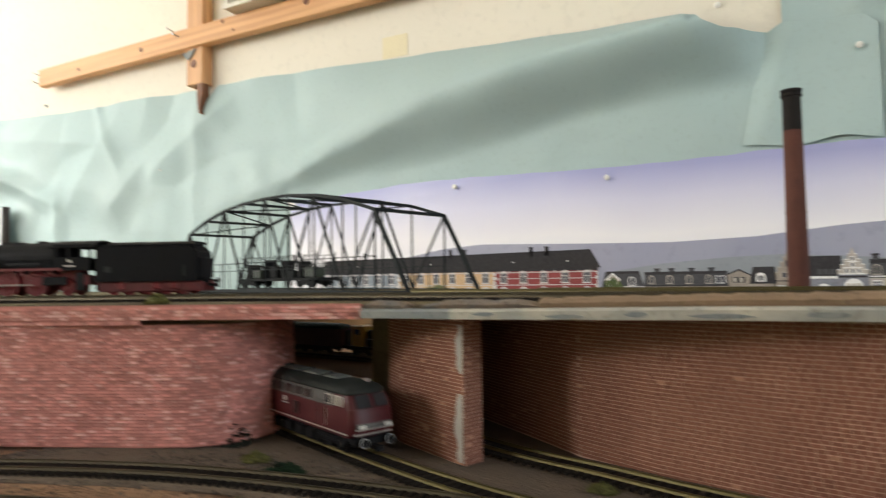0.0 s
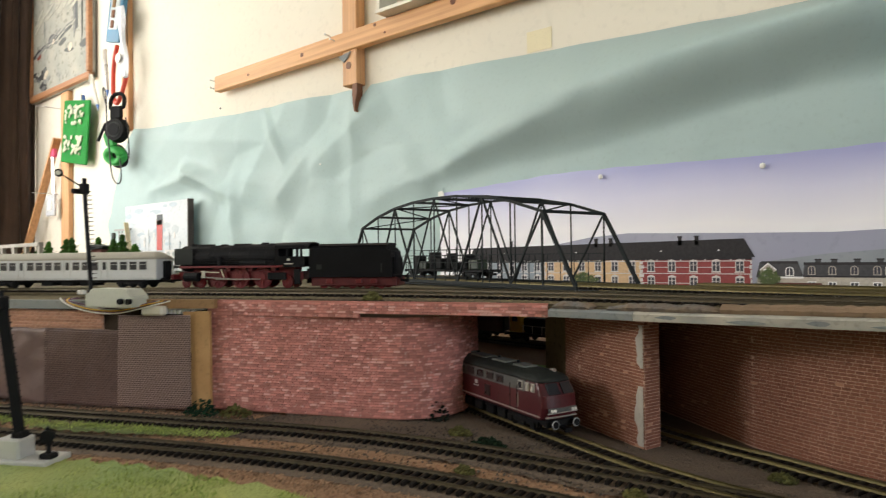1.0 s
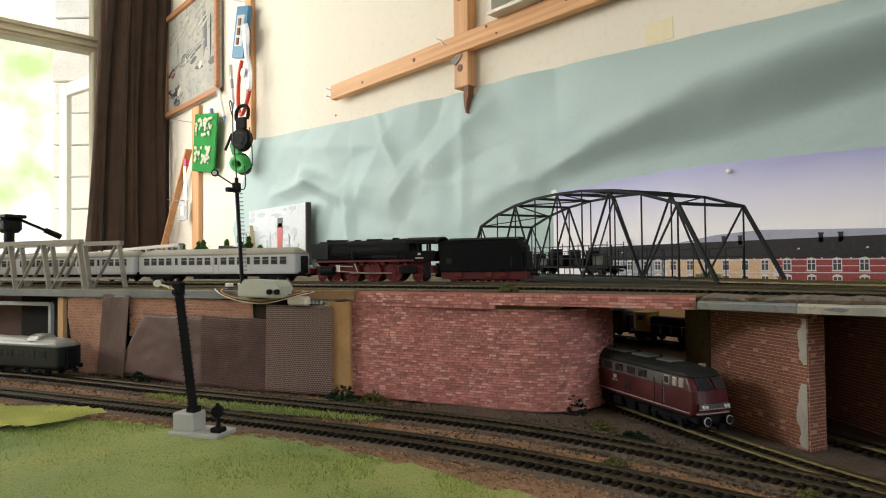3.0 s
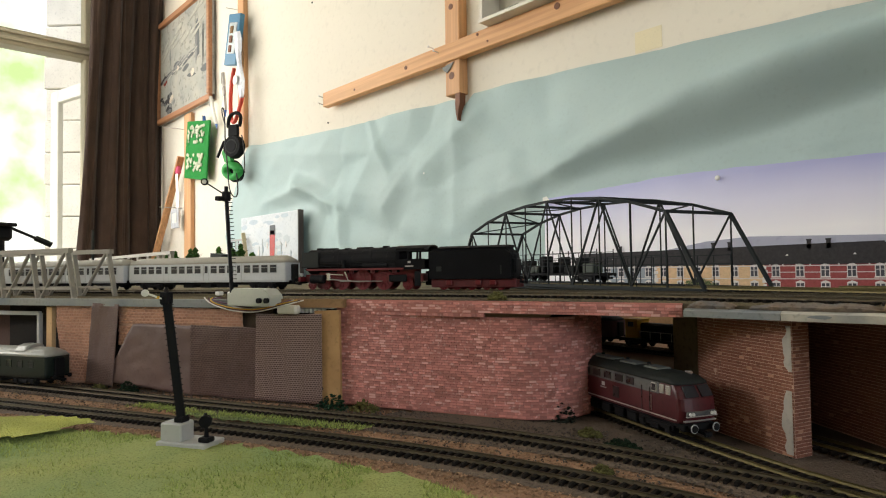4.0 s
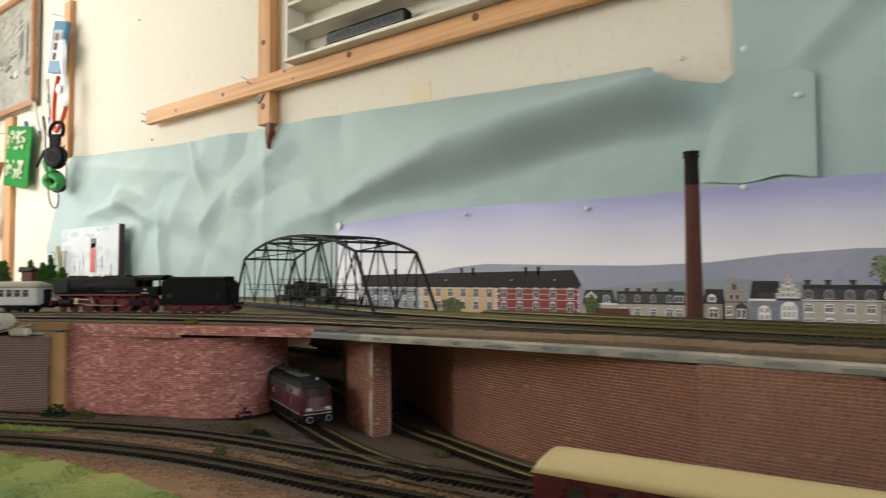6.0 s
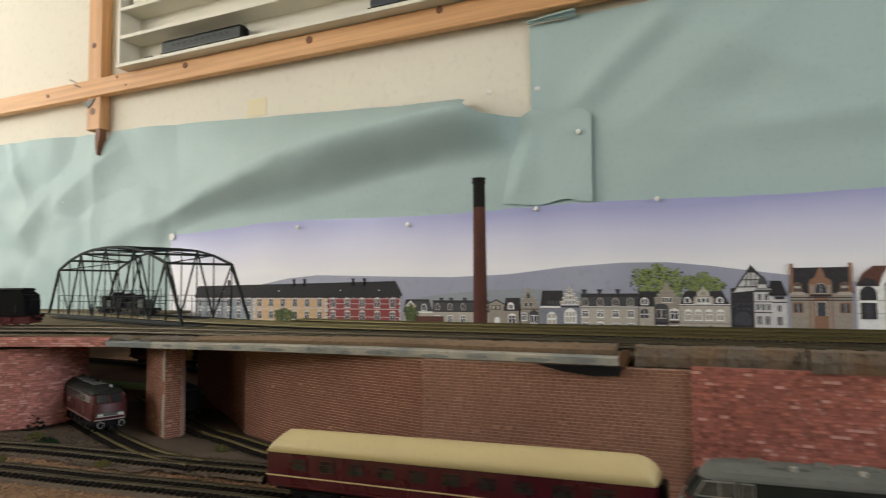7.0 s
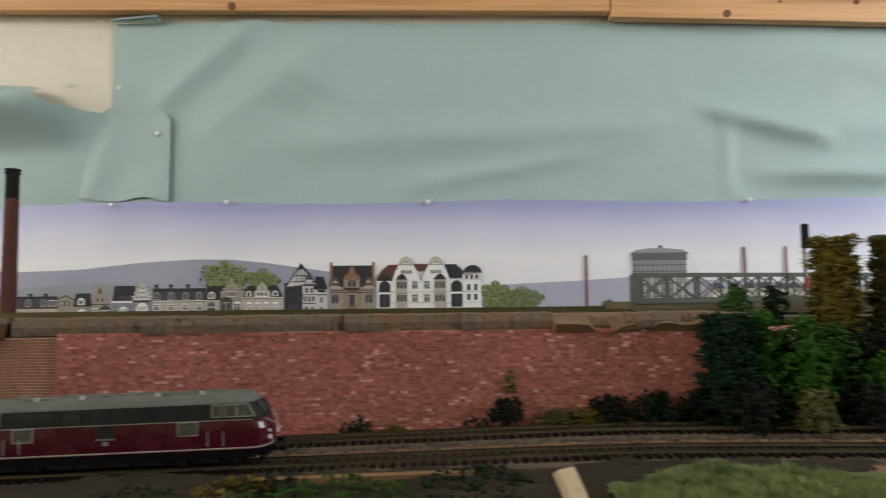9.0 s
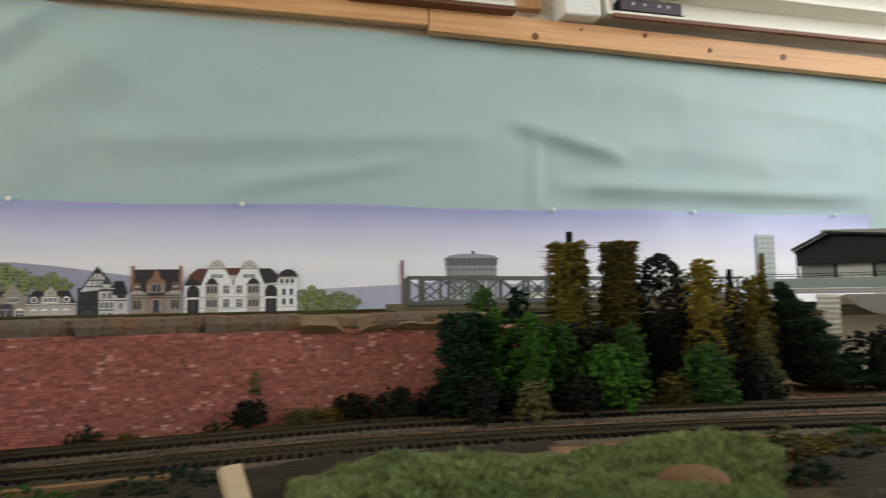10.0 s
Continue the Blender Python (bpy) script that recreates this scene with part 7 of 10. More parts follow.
    part("front_beam", bx((-0.1255, 0, 0.0120), (0.003, 0.030, 0.0055), 0, 0.0004), REDFRAME, t)
    buffers(t, -0.127, -1)
    for x in (-0.076, -0.052, -0.028):
        wheelset(t, x, 0.0112, REDFRAME, True, name="driving_wheel")
    for x in (-0.112, -0.095):
        wheelset(t, x, 0.0056, REDFRAME, True, name="leading_wheel")
    wheelset(t, -0.002, 0.0068, REDFRAME, True, name="trailing_wheel")
    bm = bmesh.new()
    for s in (-1, 1):
        for x0, x1, z0, z1 in ((-0.012, 0.018, 0.0215, 0.0325), (-0.012, -0.0085, 0.0325, 0.0405), (-0.0005, 0.0015, 0.0325, 0.0405), (0.0095, 0.0115, 0.0325, 0.0405), (-0.012, 0.018, 0.0405, 0.0435)):
            box(bm, ((x0 + x1) / 2, s * 0.0160, (z0 + z1) / 2), (x1 - x0, 0.0010, z1 - z0))
    box(bm, (-0.0118, 0, 0.0325), (0.0010, 0.031, 0.0225))
    part("cab", bm, BLACKSHEEN, t)
    bm = loft(bmesh.new(), [[(x, 0.0172 * math.sin(an), 0.0395 + 0.0075 * math.cos(an)) for an in [(-80 + 16 * k) * math.pi / 180 for k in range(11)]] + [(x, 0.0165 * math.sin(an), 0.0388 + 0.0072 * math.cos(an)) for an in [(80 - 16 * k) * math.pi / 180 for k in range(11)]] for x in (-0.014, 0.0215)])
    part("cab_roof", bm, BLACK, t)
    # tender
    bm = bmesh.new()
    side = [(0.0225, 0.0112), (0.0225, 0.0415), (0.0270, 0.0425), (0.1270, 0.0425), (0.1270, 0.0340), (0.1335, 0.0330), (0.1335, 0.0112)]
    slab(bm, side, -0.0160, 0.0160)
    bmesh.ops.bevel(bm, geom=[e for e in bm.edges if abs(e.verts[0].co.x - e.verts[1].co.x) > 0.004 and e.verts[0].co.z > 0.03 and e.verts[1].co.z > 0.03 or e.verts[0].co.x > 0.12 and e.verts[1].co.x > 0.12], offset=0.0028, segments=3, affect="EDGES")
    tn = part("tender", bm, BLACKSHEEN, t, "plain black tender")
    part("side_seam", bx((0.1180, -0.01605, 0.0200), (0.0014, 0.0005, 0.0090)), LOCOGREY, tn)
    part("coal_bunker", loft(bmesh.new(), [[(x, y, z) for x, y, z in ((x0, -0.0145, 0.0424), (x0, -0.009, 0.0445), (x0, 0.009, 0.0445), (x0, 0.0145, 0.0424))] for x0 in (0.034, 0.126)]), BLACK, tn)
    part("tender_frame", bx((0.080, 0, 0.0070), (0.112, 0.027, 0.0085), 0, 0.0005), mat("dim_red_frame", (0.075, 0.004, 0.006), 0.5, var=0.3, s1=90), t, "dull red tender frame")
    part("ladder", bx((0.1345, -0.009, 0.026), (0.0012, 0.005, 0.018)), BLACK, tn)
    for x in (0.040, 0.058, 0.078, 0.098, 0.116):
        wheelset(t, x, 0.0056, REDFRAME, True, 0.0095, "tender_wheel")
    for s in (-1, 1):
        for x in (0.049, 0.088, 0.107):
            part("axle_box", bx((x, s * 0.0142, 0.0075), (0.007, 0.003, 0.005), 0, 0.0006), REDFRAME, t)
        part("data_plate", bx((0.036, s * 0.01615, 0.0215), (0.006, 0.0004, 0.005)), LOCOGREY, t)
    buffers(t, 0.134, 1, 0.0115, BLACK)
    return t


def respace(t, old, new_):
    """Moves the parts of a vehicle along it: small parts keep their shape, long ones stretch."""
    for ob in t.children_recursive:
        xs = [v.co.x for v in ob.data.vertices]
        mid = (min(xs) + max(xs)) / 2
        small = max(xs) - min(xs) < 0.026
        for v in ob.data.vertices:
            v.co.x = v.co.x + float(np.interp(mid, old, new_)) - mid if small else float(np.interp(v.co.x, old, new_))


engine = steam_engine(on_track(STEAMLINE, -0.583, ztop) @ Matrix.Diagonal((1.08, 1.0, 1.13, 1)))
respace(engine, (-0.135, -0.1275, 0.0225, 0.1345, 0.15), (-0.1425, -0.135, 0.0395, 0.1345, 0.15))


# weathered red diesel waiting in the arch
# red and band grey are darkened to hold the shade inside the arch
OLDRED = mat("weathered_shaded_red_lacquer", (0.066, 0.006, 0.010), 0.42, var=0.3, s1=40, s2=300, tint=(0.088, 0.011, 0.014))
BANDGREY = mat("shade_darkened_grey_band", (0.085, 0.087, 0.085), 0.5, var=0.35, s1=70, s2=350)


def red_diesel(m):
    t = thing("diesel_locomotive", "old red diesel locomotive with a grey roof inside the arch", "locomotive", at=m)
    part("body", shell([(0.0125, 0.0868, 0.0166, 0.006), (0.0140, 0.0885, 0.0170, 0.006), (0.0215, 0.0902, 0.0171, 0.007), (0.0300, 0.0892, 0.0170, 0.007)], 0.006), OLDRED, t, "dull red body")
    part("upper_body", shell([(0.0300, 0.0890, 0.0170, 0.007), (0.0345, 0.0862, 0.0166, 0.006), (0.0388, 0.0826, 0.0158, 0.006)], 0.006), OLDRED, t, "red upper body round the windscreens")
    # the roof's dark grey also carries the arch's shade
    part("roof", shell([(0.0388, 0.0838, 0.0162, 0.007), (0.0402, 0.0835, 0.0160, 0.008), (0.0428, 0.0808, 0.0140, 0.009), (0.0448, 0.0770, 0.0098, 0.009), (0.0456, 0.0740, 0.0040, 0.004)], 0.007), LOCOGREY, t, "grey roof, kept dark for the arch's shade", smooth=True)
    for q in (-1, 1):
        bm = loft(bmesh.new(), [[(x, q * 0.01715, 0.0303), (x, q * 0.0164, 0.0386), (x, q * 0.0158, 0.0386), (x, q * 0.0160, 0.0303)] for x in (-0.064, 0.064)])
        part("window_band", bm, BANDGREY, t, "pale grey band along the windows, darkened for the arch's shade")
        part("trim_line", bx((0, q * 0.01715, 0.0146), (0.166, 0.0006, 0.0009)), SILVERLINE, t)
        for x in (-0.050, -0.034, -0.018, -0.002, 0.014, 0.029):
            part("window", bx((x, q * 0.01685, 0.0345), (0.0105, 0.0010, 0.0060), 0, 0.0004), PANEDARK, t)
        for s_ in (-1, 1):
            for x, w in ((0.0585, 0.0062), (0.0675, 0.0052), (0.0745, 0.0052)):
                side = part("cab_window", bx((s_ * x, q * 0.0168, 0.0345), (w, 0.0012, 0.0066), 0, 0.0004), SILVERLINE, t)
                part("pane", bx((s_ * x, q * 0.0172, 0.0345), (w - 0.0018, 0.0008, 0.0050)), PANELIGHT if x > 0.06 else PANE, side)
            for dx in (0.0, 0.0095):
                part("door_seam", bx((s_ * (0.0440 + dx), q * 0.01705, 0.0235), (0.0005, 0.0008, 0.0200)), PANEDARK, t)
            part("grab_rail", rod(bmesh.new(), (s_ * 0.0560, q * 0.0178, 0.0170), (s_ * 0.0560, q * 0.0178, 0.0285), 0.0003, 6), SILVERLINE, t)
        part("louvre_panel", bx((0.010, q * 0.0171, 0.0225), (0.0085, 0.0008, 0.0090)), PANEDARK, t)
        part("crest", bx((-0.008, q * 0.01715, 0.0265), (0.0042, 0.0006, 0.0032)), LIGHTGREY, t)
        for k in range(5):
            part("number_bar", bx((-0.0115 + 0.0017 * k, q * 0.01715, 0.0235), (0.0011, 0.0005, 0.0009)), LIGHTGREY, t)
        for x in (-0.026, -0.009, 0.010, 0.027):
            part("tank", bx((x, q * 0.0120, 0.0062), (0.013, 0.006, 0.0072), 0, 0.0009), BLACK, t)
    for s_ in (-1, 1):
        for k in (-1, 1):
            bm = bmesh.new()
            bm.faces.new([bm.verts.new(p) for p in ((s_ * 0.0889, k * 0.0014, 0.0308), (s_ * 0.0880, k * 0.0122, 0.0308), (s_ * 0.0826, k * 0.0116, 0.0380), (s_ * 0.0834, k * 0.0014, 0.0380))])
            r = bmesh.ops.extrude_face_region(bm, geom=bm.faces[:])
            bmesh.ops.translate(bm, verts=[v for v in r["geom"] if isinstance(v, bmesh.types.BMVert)], vec=(s_ * 0.0010, 0, 0.0006))
            part("windscreen", bm, PANE, t)
            for y in (0.0085, 0.0112):
                part("headlight", rod(bmesh.new(), (s_ * 0.0895, k * y, 0.0197), (s_ * 0.0918, k * y, 0.0197), 0.0012, 12), WHITE, t)
        part("lamp_bar", bx((s_ * 0.0897, 0, 0.0197), (0.0020, 0.0270, 0.0036), 0, 0.0007), BANDGREY, t, "pale grey lamp bar")
        part("lamp_bar_rim", bx((s_ * 0.0902, 0, 0.0179), (0.0018, 0.0280, 0.0006)), SILVERLINE, t)
        part("bumper_line", bx((s_ * 0.0880, 0, 0.0144), (0.0024, 0.0290, 0.0011), 0, 0.0003), SILVERLINE, t, "silver line under the nose")
        part("apron", bx((s_ * 0.0850, 0, 0.0095), (0.0060, 0.0280, 0.0055), 0, 0.0010), BLACK, t)
        buffers(t, s_ * 0.0870, s_, 0.0102, BLACK)
        for k in (-1, 1):
            rim = part("buffer_rim", rod(bmesh.new(), (s_ * 0.0932, k * 0.0100, 0.0102), (s_ * 0.0938, k * 0.0100, 0.0102), 0.0032, 18), LIGHTGREY, t, "pale buffer rim")
            part("buffer_face", rod(bmesh.new(), (s_ * 0.0936, k * 0.0100, 0.0102), (s_ * 0.0943, k * 0.0100, 0.0102), 0.0026, 18), BLACK, rim)
        part("horn", rod(bmesh.new(), (s_ * 0.0700, 0.004, 0.0462), (s_ * 0.0760, 0.004, 0.0462), 0.0007, 8, 0.0014), STEEL, t)
        bogie(t, s_ * 0.055, 0.0052, 0.030)
    part("underframe", bx((0, 0, 0.0098), (0.165, 0.0240, 0.0052), 0, 0.0008), BLACK, t)
    for x, w in ((-0.052, 0.020), (-0.022, 0.026), (0.012, 0.022), (0.042, 0.018)):
        part("roof_hatch", bx((x, 0, 0.0456), (w, 0.013, 0.0018), 0, 0.0006), ROOFGREY, t)
    for x in (-0.036, 0.000, 0.028):
        part("exhaust", rod(bmesh.new(), (x, 0.003, 0.0450), (x, 0.003, 0.0478), 0.0015, 10), BLACK, t)
    return t


red_diesel(on_track(SIDING, -0.304, rise) @ Matrix.Diagonal((1.04, 1.04, 1.08, 1)))

# green coach on the rear track
gc = coach("passenger_coach", "dark green old coach with a silver-grey roof", on_track(REAR, -0.983, rise), 0.240, GREENCOACH, SILVERROOF, 0.0100, [-0.095 + 0.019 * i for i in range(11)], (0.008, 0.0075), PANE, None, BLACK, 0.0165, 0.0265, "", (), glaze=GREENCOACH)
bm = shell([(0.0440, 0.0105, 0.0140, 0.003), (0.0495, 0.0100, 0.0105, 0.003), (0.0515, 0.0095, 0.004, 0.003)], 0.003)
bmesh.ops.translate(bm, verts=bm.verts[:], vec=(0.072, 0, -0.002))
part("roof_lantern", bm, SILVERROOF, gc, "raised lookout on the roof")


# works diesel with handrails standing on the bridge, and one in the hidden yard
def hood_diesel(m, cab_mat, hood_mat, label, L=0.13):
    t = thing("shunting_locomotive", label, "locomotive", at=m)
    part("frame", bx((0, 0, 0.0105), (L, 0.030, 0.0035), 0, 0.0006), BLACK, t)
    part("hood", bx((0.014, 0, 0.0238), (L - 0.038, 0.018, 0.0225), 0, 0.0025), hood_mat, t)
    part("cab", bx((-L / 2 + 0.022, 0, 0.0255), (0.022, 0.029, 0.026), 0, 0.0012), cab_mat, t)
    part("cab_roof", bx((-L / 2 + 0.022, 0, 0.0395), (0.025, 0.031, 0.0022), 0, 0.0008), cab_mat, t)
    for s in (-1, 1):
        part("window", bx((-L / 2 + 0.022, s * 0.0146, 0.0325), (0.010, 0.0006, 0.007)), PANE, t)
        bm = bmesh.new()
        bar(bm, (-L / 2 + 0.036, s * 0.0142, 0.0235), (L / 2, s * 0.0142, 0.0235), 0.0006, 0.0006)
        for k in range(6):
            x = -L / 2 + 0.038 + k * (L - 0.042) / 5
            bar(bm, (x, s * 0.0142, 0.012), (x, s * 0.0142, 0.0235), 0.0006, 0.0006)
        part("handrail", bm, SILVERLINE, t, "pale handrail")
        bogie(t, s * (L / 2 - 0.028), 0.005, 0.026)
        buffers(t, s * L / 2, s, 0.0105)
    return t


DARKGREEN = mat("dark_green_loco", (0.020, 0.032, 0.018), 0.5, var=0.2, s1=60, s2=300)
BRIDGELINE = [(-1.05, 0.83), (-0.75, 0.742), (-0.527, 0.677), (-0.28, 0.604), (0.0, 0.56)]
wag = thing("flat_wagon", "dark flat wagon with handrails and machinery on the bridge", "railway wagon", at=on_track(BRIDGELINE, -0.565, lambda x: TOP + 0.003))
part("frame", bx((0, 0, 0.0110), (0.20, 0.029, 0.0035), 0, 0.0006), BLACK, wag)
for s in (-1, 1):
    bogie(wag, s * 0.07)
    buffers(wag, s * 0.10, s, 0.0105)
    bm = bmesh.new()
    for z in (0.029, 0.042):
        bar(bm, (-0.098, s * 0.0145, z), (0.098, s * 0.0145, z), 0.0007, 0.0007)
    for k in range(9):
        bar(bm, (-0.098 + k * 0.0245, s * 0.0145, 0.012), (-0.098 + k * 0.0245, s * 0.0145, 0.042 + (0.004 if k % 4 == 0 else 0)), 0.0009, 0.0009)
    part("handrail", bm, BLACK, wag)
for x, w, h in ((-0.080, 0.014, 0.020), (-0.058, 0.022, 0.012), (-0.034, 0.010, 0.026), (-0.014, 0.018, 0.016), (0.010, 0.008, 0.024), (0.028, 0.020, 0.010), (0.050, 0.010, 0.022), (0.072, 0.024, 0.014)):
    part("load", bx((x, 0, 0.0128 + h / 2), (w, 0.018, h), 0, 0.0015), DARKGREEN if w > 0.02 else BLACK, wag, "dark machinery box")

YARD = [(-0.95, 0.79), (-0.62, 0.775), (-0.40, 0.748), (-0.18, 0.70), (0.1, 0.66)]
yz = lambda x: rise(x) + 0.017
railway("hidden yard track below the deck", YARD, yz, None, True, RAIL)
hood_diesel(on_track(YARD, -0.440, yz), YELLOW, BLACK, "yellow and black shunting locomotive in the hidden yard")
coach("goods_van", "dark red-brown goods van in the hidden yard", on_track(YARD, -0.578, yz), 0.13, mat("oxide_van", (0.075, 0.022, 0.020), 0.6, var=0.15), LOCOGREY, 0.007, [], (0.008, 0.007), PANE, None, BLACK, 0.0160, 0.0265, "", ())

coach("goods_van", "black goods van standing in the dark tunnel mouth", on_track(PORTAL, -0.235, rise), 0.11, BLACK, LOCOGREY, 0.007, [], (0.008, 0.007), PANE, None, BLACK, 0.0150, 0.0265, "", ())

# ---- trees, bushes and tufts ----
ICO = None


def ico():
    global ICO
    if ICO is None:
        bm = bmesh.new()
        bmesh.ops.create_icosphere(bm, subdivisions=1, radius=1.0)
        ICO = ([v.co.copy() for v in bm.verts], [tuple(v.index for v in f.verts) for f in bm.faces])
        bm.free()
    return ICO


def leafy(name, label, material):
    return mat(name, *material) if isinstance(material, tuple) else material


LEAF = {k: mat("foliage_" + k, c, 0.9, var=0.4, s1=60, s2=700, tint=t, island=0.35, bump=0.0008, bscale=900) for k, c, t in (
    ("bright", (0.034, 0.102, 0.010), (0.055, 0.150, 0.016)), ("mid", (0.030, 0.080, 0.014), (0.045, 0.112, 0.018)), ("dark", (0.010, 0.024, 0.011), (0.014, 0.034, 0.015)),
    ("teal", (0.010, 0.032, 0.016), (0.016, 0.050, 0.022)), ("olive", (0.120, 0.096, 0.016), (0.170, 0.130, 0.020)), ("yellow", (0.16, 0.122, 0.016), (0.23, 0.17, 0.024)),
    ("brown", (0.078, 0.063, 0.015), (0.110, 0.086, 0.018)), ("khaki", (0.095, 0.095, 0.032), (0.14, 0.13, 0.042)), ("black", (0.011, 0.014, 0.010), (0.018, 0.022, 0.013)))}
BARK = mat("bark", (0.045, 0.03, 0.02), 0.9, var=0.3, s1=90, s2=600)


def crown(points, size, material, parent, seed, name="crown", needles=0, level=False):
    """Many small uneven clumps, and fine leaf blades about them."""
    rnd = random.Random(seed)
    base, tri = ico()
    verts, faces = [], []
    for p in points:
        o = len(verts)
        r = size * rnd.uniform(0.55, 1.25)
        q = Euler((rnd.uniform(0, 6), rnd.uniform(0, 6), rnd.uniform(0, 6))).to_matrix()
        sx, sy, sz = rnd.uniform(0.7, 1.2), rnd.uniform(0.7, 1.2), rnd.uniform(0.55, 0.9)
        for v in base:
            w = q @ v
            k = r * rnd.uniform(0.75, 1.25)
            verts.append((p[0] + w.x * k * sx, p[1] + w.y * k * sy, p[2] + w.z * k * sz))
        faces += [tuple(o + i for i in f) for f in tri]
        for _ in range(needles):
            d = Vector((rnd.gauss(0, 1), rnd.gauss(0, 1), rnd.gauss(0, 0.18 if level else 0.7))).normalized()
            c = Vector(p) + d * r * 0.9
            e = d.cross(Vector((rnd.random(), rnd.random(), rnd.random()))).normalized() * size * 0.22
            t = c + d * size * rnd.uniform(0.5, 2.2 if level else 1.1)
            o = len(verts)
            verts += [tuple(c - e), tuple(c + e), tuple(t)]
            faces.append((o, o + 1, o + 2))
    me = bpy.data.meshes.new(name)
    me.from_pydata(verts, [], faces)
    me.materials.append(material)
    ob = new(name, me)
    ob.parent = parent
    return ob


def tree(label, x, y, z0, h, w, leaf, seed, shape="cone", clump=0.0045, count=210, lean=0.0):
    """shape: cone, column (spiky, flat-topped), round (domed on a short trunk) or heap."""
    clump, count = clump * 0.54, int(count * 3.2)
    rnd = random.Random(seed)
    t = thing("model_tree", label, "tree", "model trees", at=pose(x, y, z0))
    rod_top = h * (0.95 if shape != "round" else 0.7)
    bm = rod(bmesh.new(), (0, 0, -0.002), (lean * 0.8, 0, rod_top), w * 0.09 + 0.0008, 7, 0.0005)
    for k in range(7):
        a, zz = rnd.uniform(0, 6.28), h * rnd.uniform(0.25, 0.85)
        rod(bm, (lean * zz / h, 0, zz), (lean * zz / h + 0.3 * w * math.cos(a), 0.3 * w * math.sin(a), zz + 0.08 * h), 0.0009, 5, 0.0004)
    part("trunk", bm, BARK, t)
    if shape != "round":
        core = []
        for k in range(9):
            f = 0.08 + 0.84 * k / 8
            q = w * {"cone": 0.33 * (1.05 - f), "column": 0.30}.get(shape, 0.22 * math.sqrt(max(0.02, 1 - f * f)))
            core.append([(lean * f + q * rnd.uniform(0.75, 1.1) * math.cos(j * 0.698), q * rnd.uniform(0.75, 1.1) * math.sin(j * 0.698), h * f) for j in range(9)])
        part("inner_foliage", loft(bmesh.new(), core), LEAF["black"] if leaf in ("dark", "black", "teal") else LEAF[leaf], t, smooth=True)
    pts = []

    def envelope(z):
        """How wide the crown is at a height, as a share of its half width."""
        f = z / h
        if shape == "lump":
            return min(1.0, math.sqrt(max(0.0, (1.02 - f) / 0.45))) * (0.80 + 0.20 * min(1.0, f * 4))
        return math.sqrt(max(0.0, 1 - f * f))
    if shape in ("lump", "heap"):
        # soft foam lobes, each a knot of small clumps
        lobes = []
        n = int(13 + 90 * h)
        for i in range(n):
            z = h * (0.10 + 0.78 * ((i + rnd.random()) / n))
            a = i * 2.4 + rnd.uniform(-0.4, 0.4)
            r = w / 2 * envelope(z) * rnd.uniform(0.45, 0.78)
            lobes.append((r * math.cos(a) + lean * z / h, r * math.sin(a), z, w * rnd.uniform(0.17, 0.25)))
        lobes.append((lean, 0, h * 0.90, w * 0.16))
        for x_, y_, z_, q in lobes:
            for _ in range(max(10, int(1.15 * count / len(lobes)))):
                d = Vector((rnd.gauss(0, 1), rnd.gauss(0, 1), rnd.gauss(0, 1))).normalized() * q * rnd.uniform(0.75, 1.0)
                pts.append((x_ + d.x, y_ + d.y, max(0.001, z_ + d.z)))
        count = 0
    if shape == "column":
        count = int(count * 1.5)
    for i in range(count):
        u = rnd.random()
        a = rnd.uniform(0, 6.283)
        if shape == "cone":
            z = h * (0.10 + 0.90 * u ** 1.25)
            r = w / 2 * (1.02 - z / h) ** 0.8 * (0.78 + 0.22 * math.cos(z / h * 40)) * rnd.uniform(0.55, 1.05)
        elif shape == "column":
            z = h * (0.06 + 0.94 * u)
            r = w / 2 * (0.92 + 0.08 * math.sin(z / h * 33)) * (1.0 - 0.30 * abs(z / h - 0.40)) * rnd.uniform(0.50, 1.05)
        else:
            ph = math.acos(rnd.uniform(-0.55, 1))
            z = h * 0.62 + h * 0.38 * math.cos(ph)
            r = w / 2 * math.sin(ph) * rnd.uniform(0.65, 1.05)
        pts.append((r * math.cos(a) + lean * z / h, r * math.sin(a), z))
    crown(pts, clump * (0.80 if shape in ("lump", "heap") else 0.9), LEAF[leaf], t, seed, needles={"cone": 5, "column": 7}.get(shape, 2), level=shape == "column")
    if shape == "column":
        for k in range(26):
            a, z = rnd.uniform(0, 6.28), h * rnd.uniform(0.80, 1.0)
            part("twig", rod(bmesh.new(), (0, 0, z), (0.62 * w * math.cos(a), 0.62 * w * math.sin(a), z + 0.004 * rnd.uniform(-1, 1)), 0.0006, 5, 0.0002), LEAF[leaf], t)
    return t


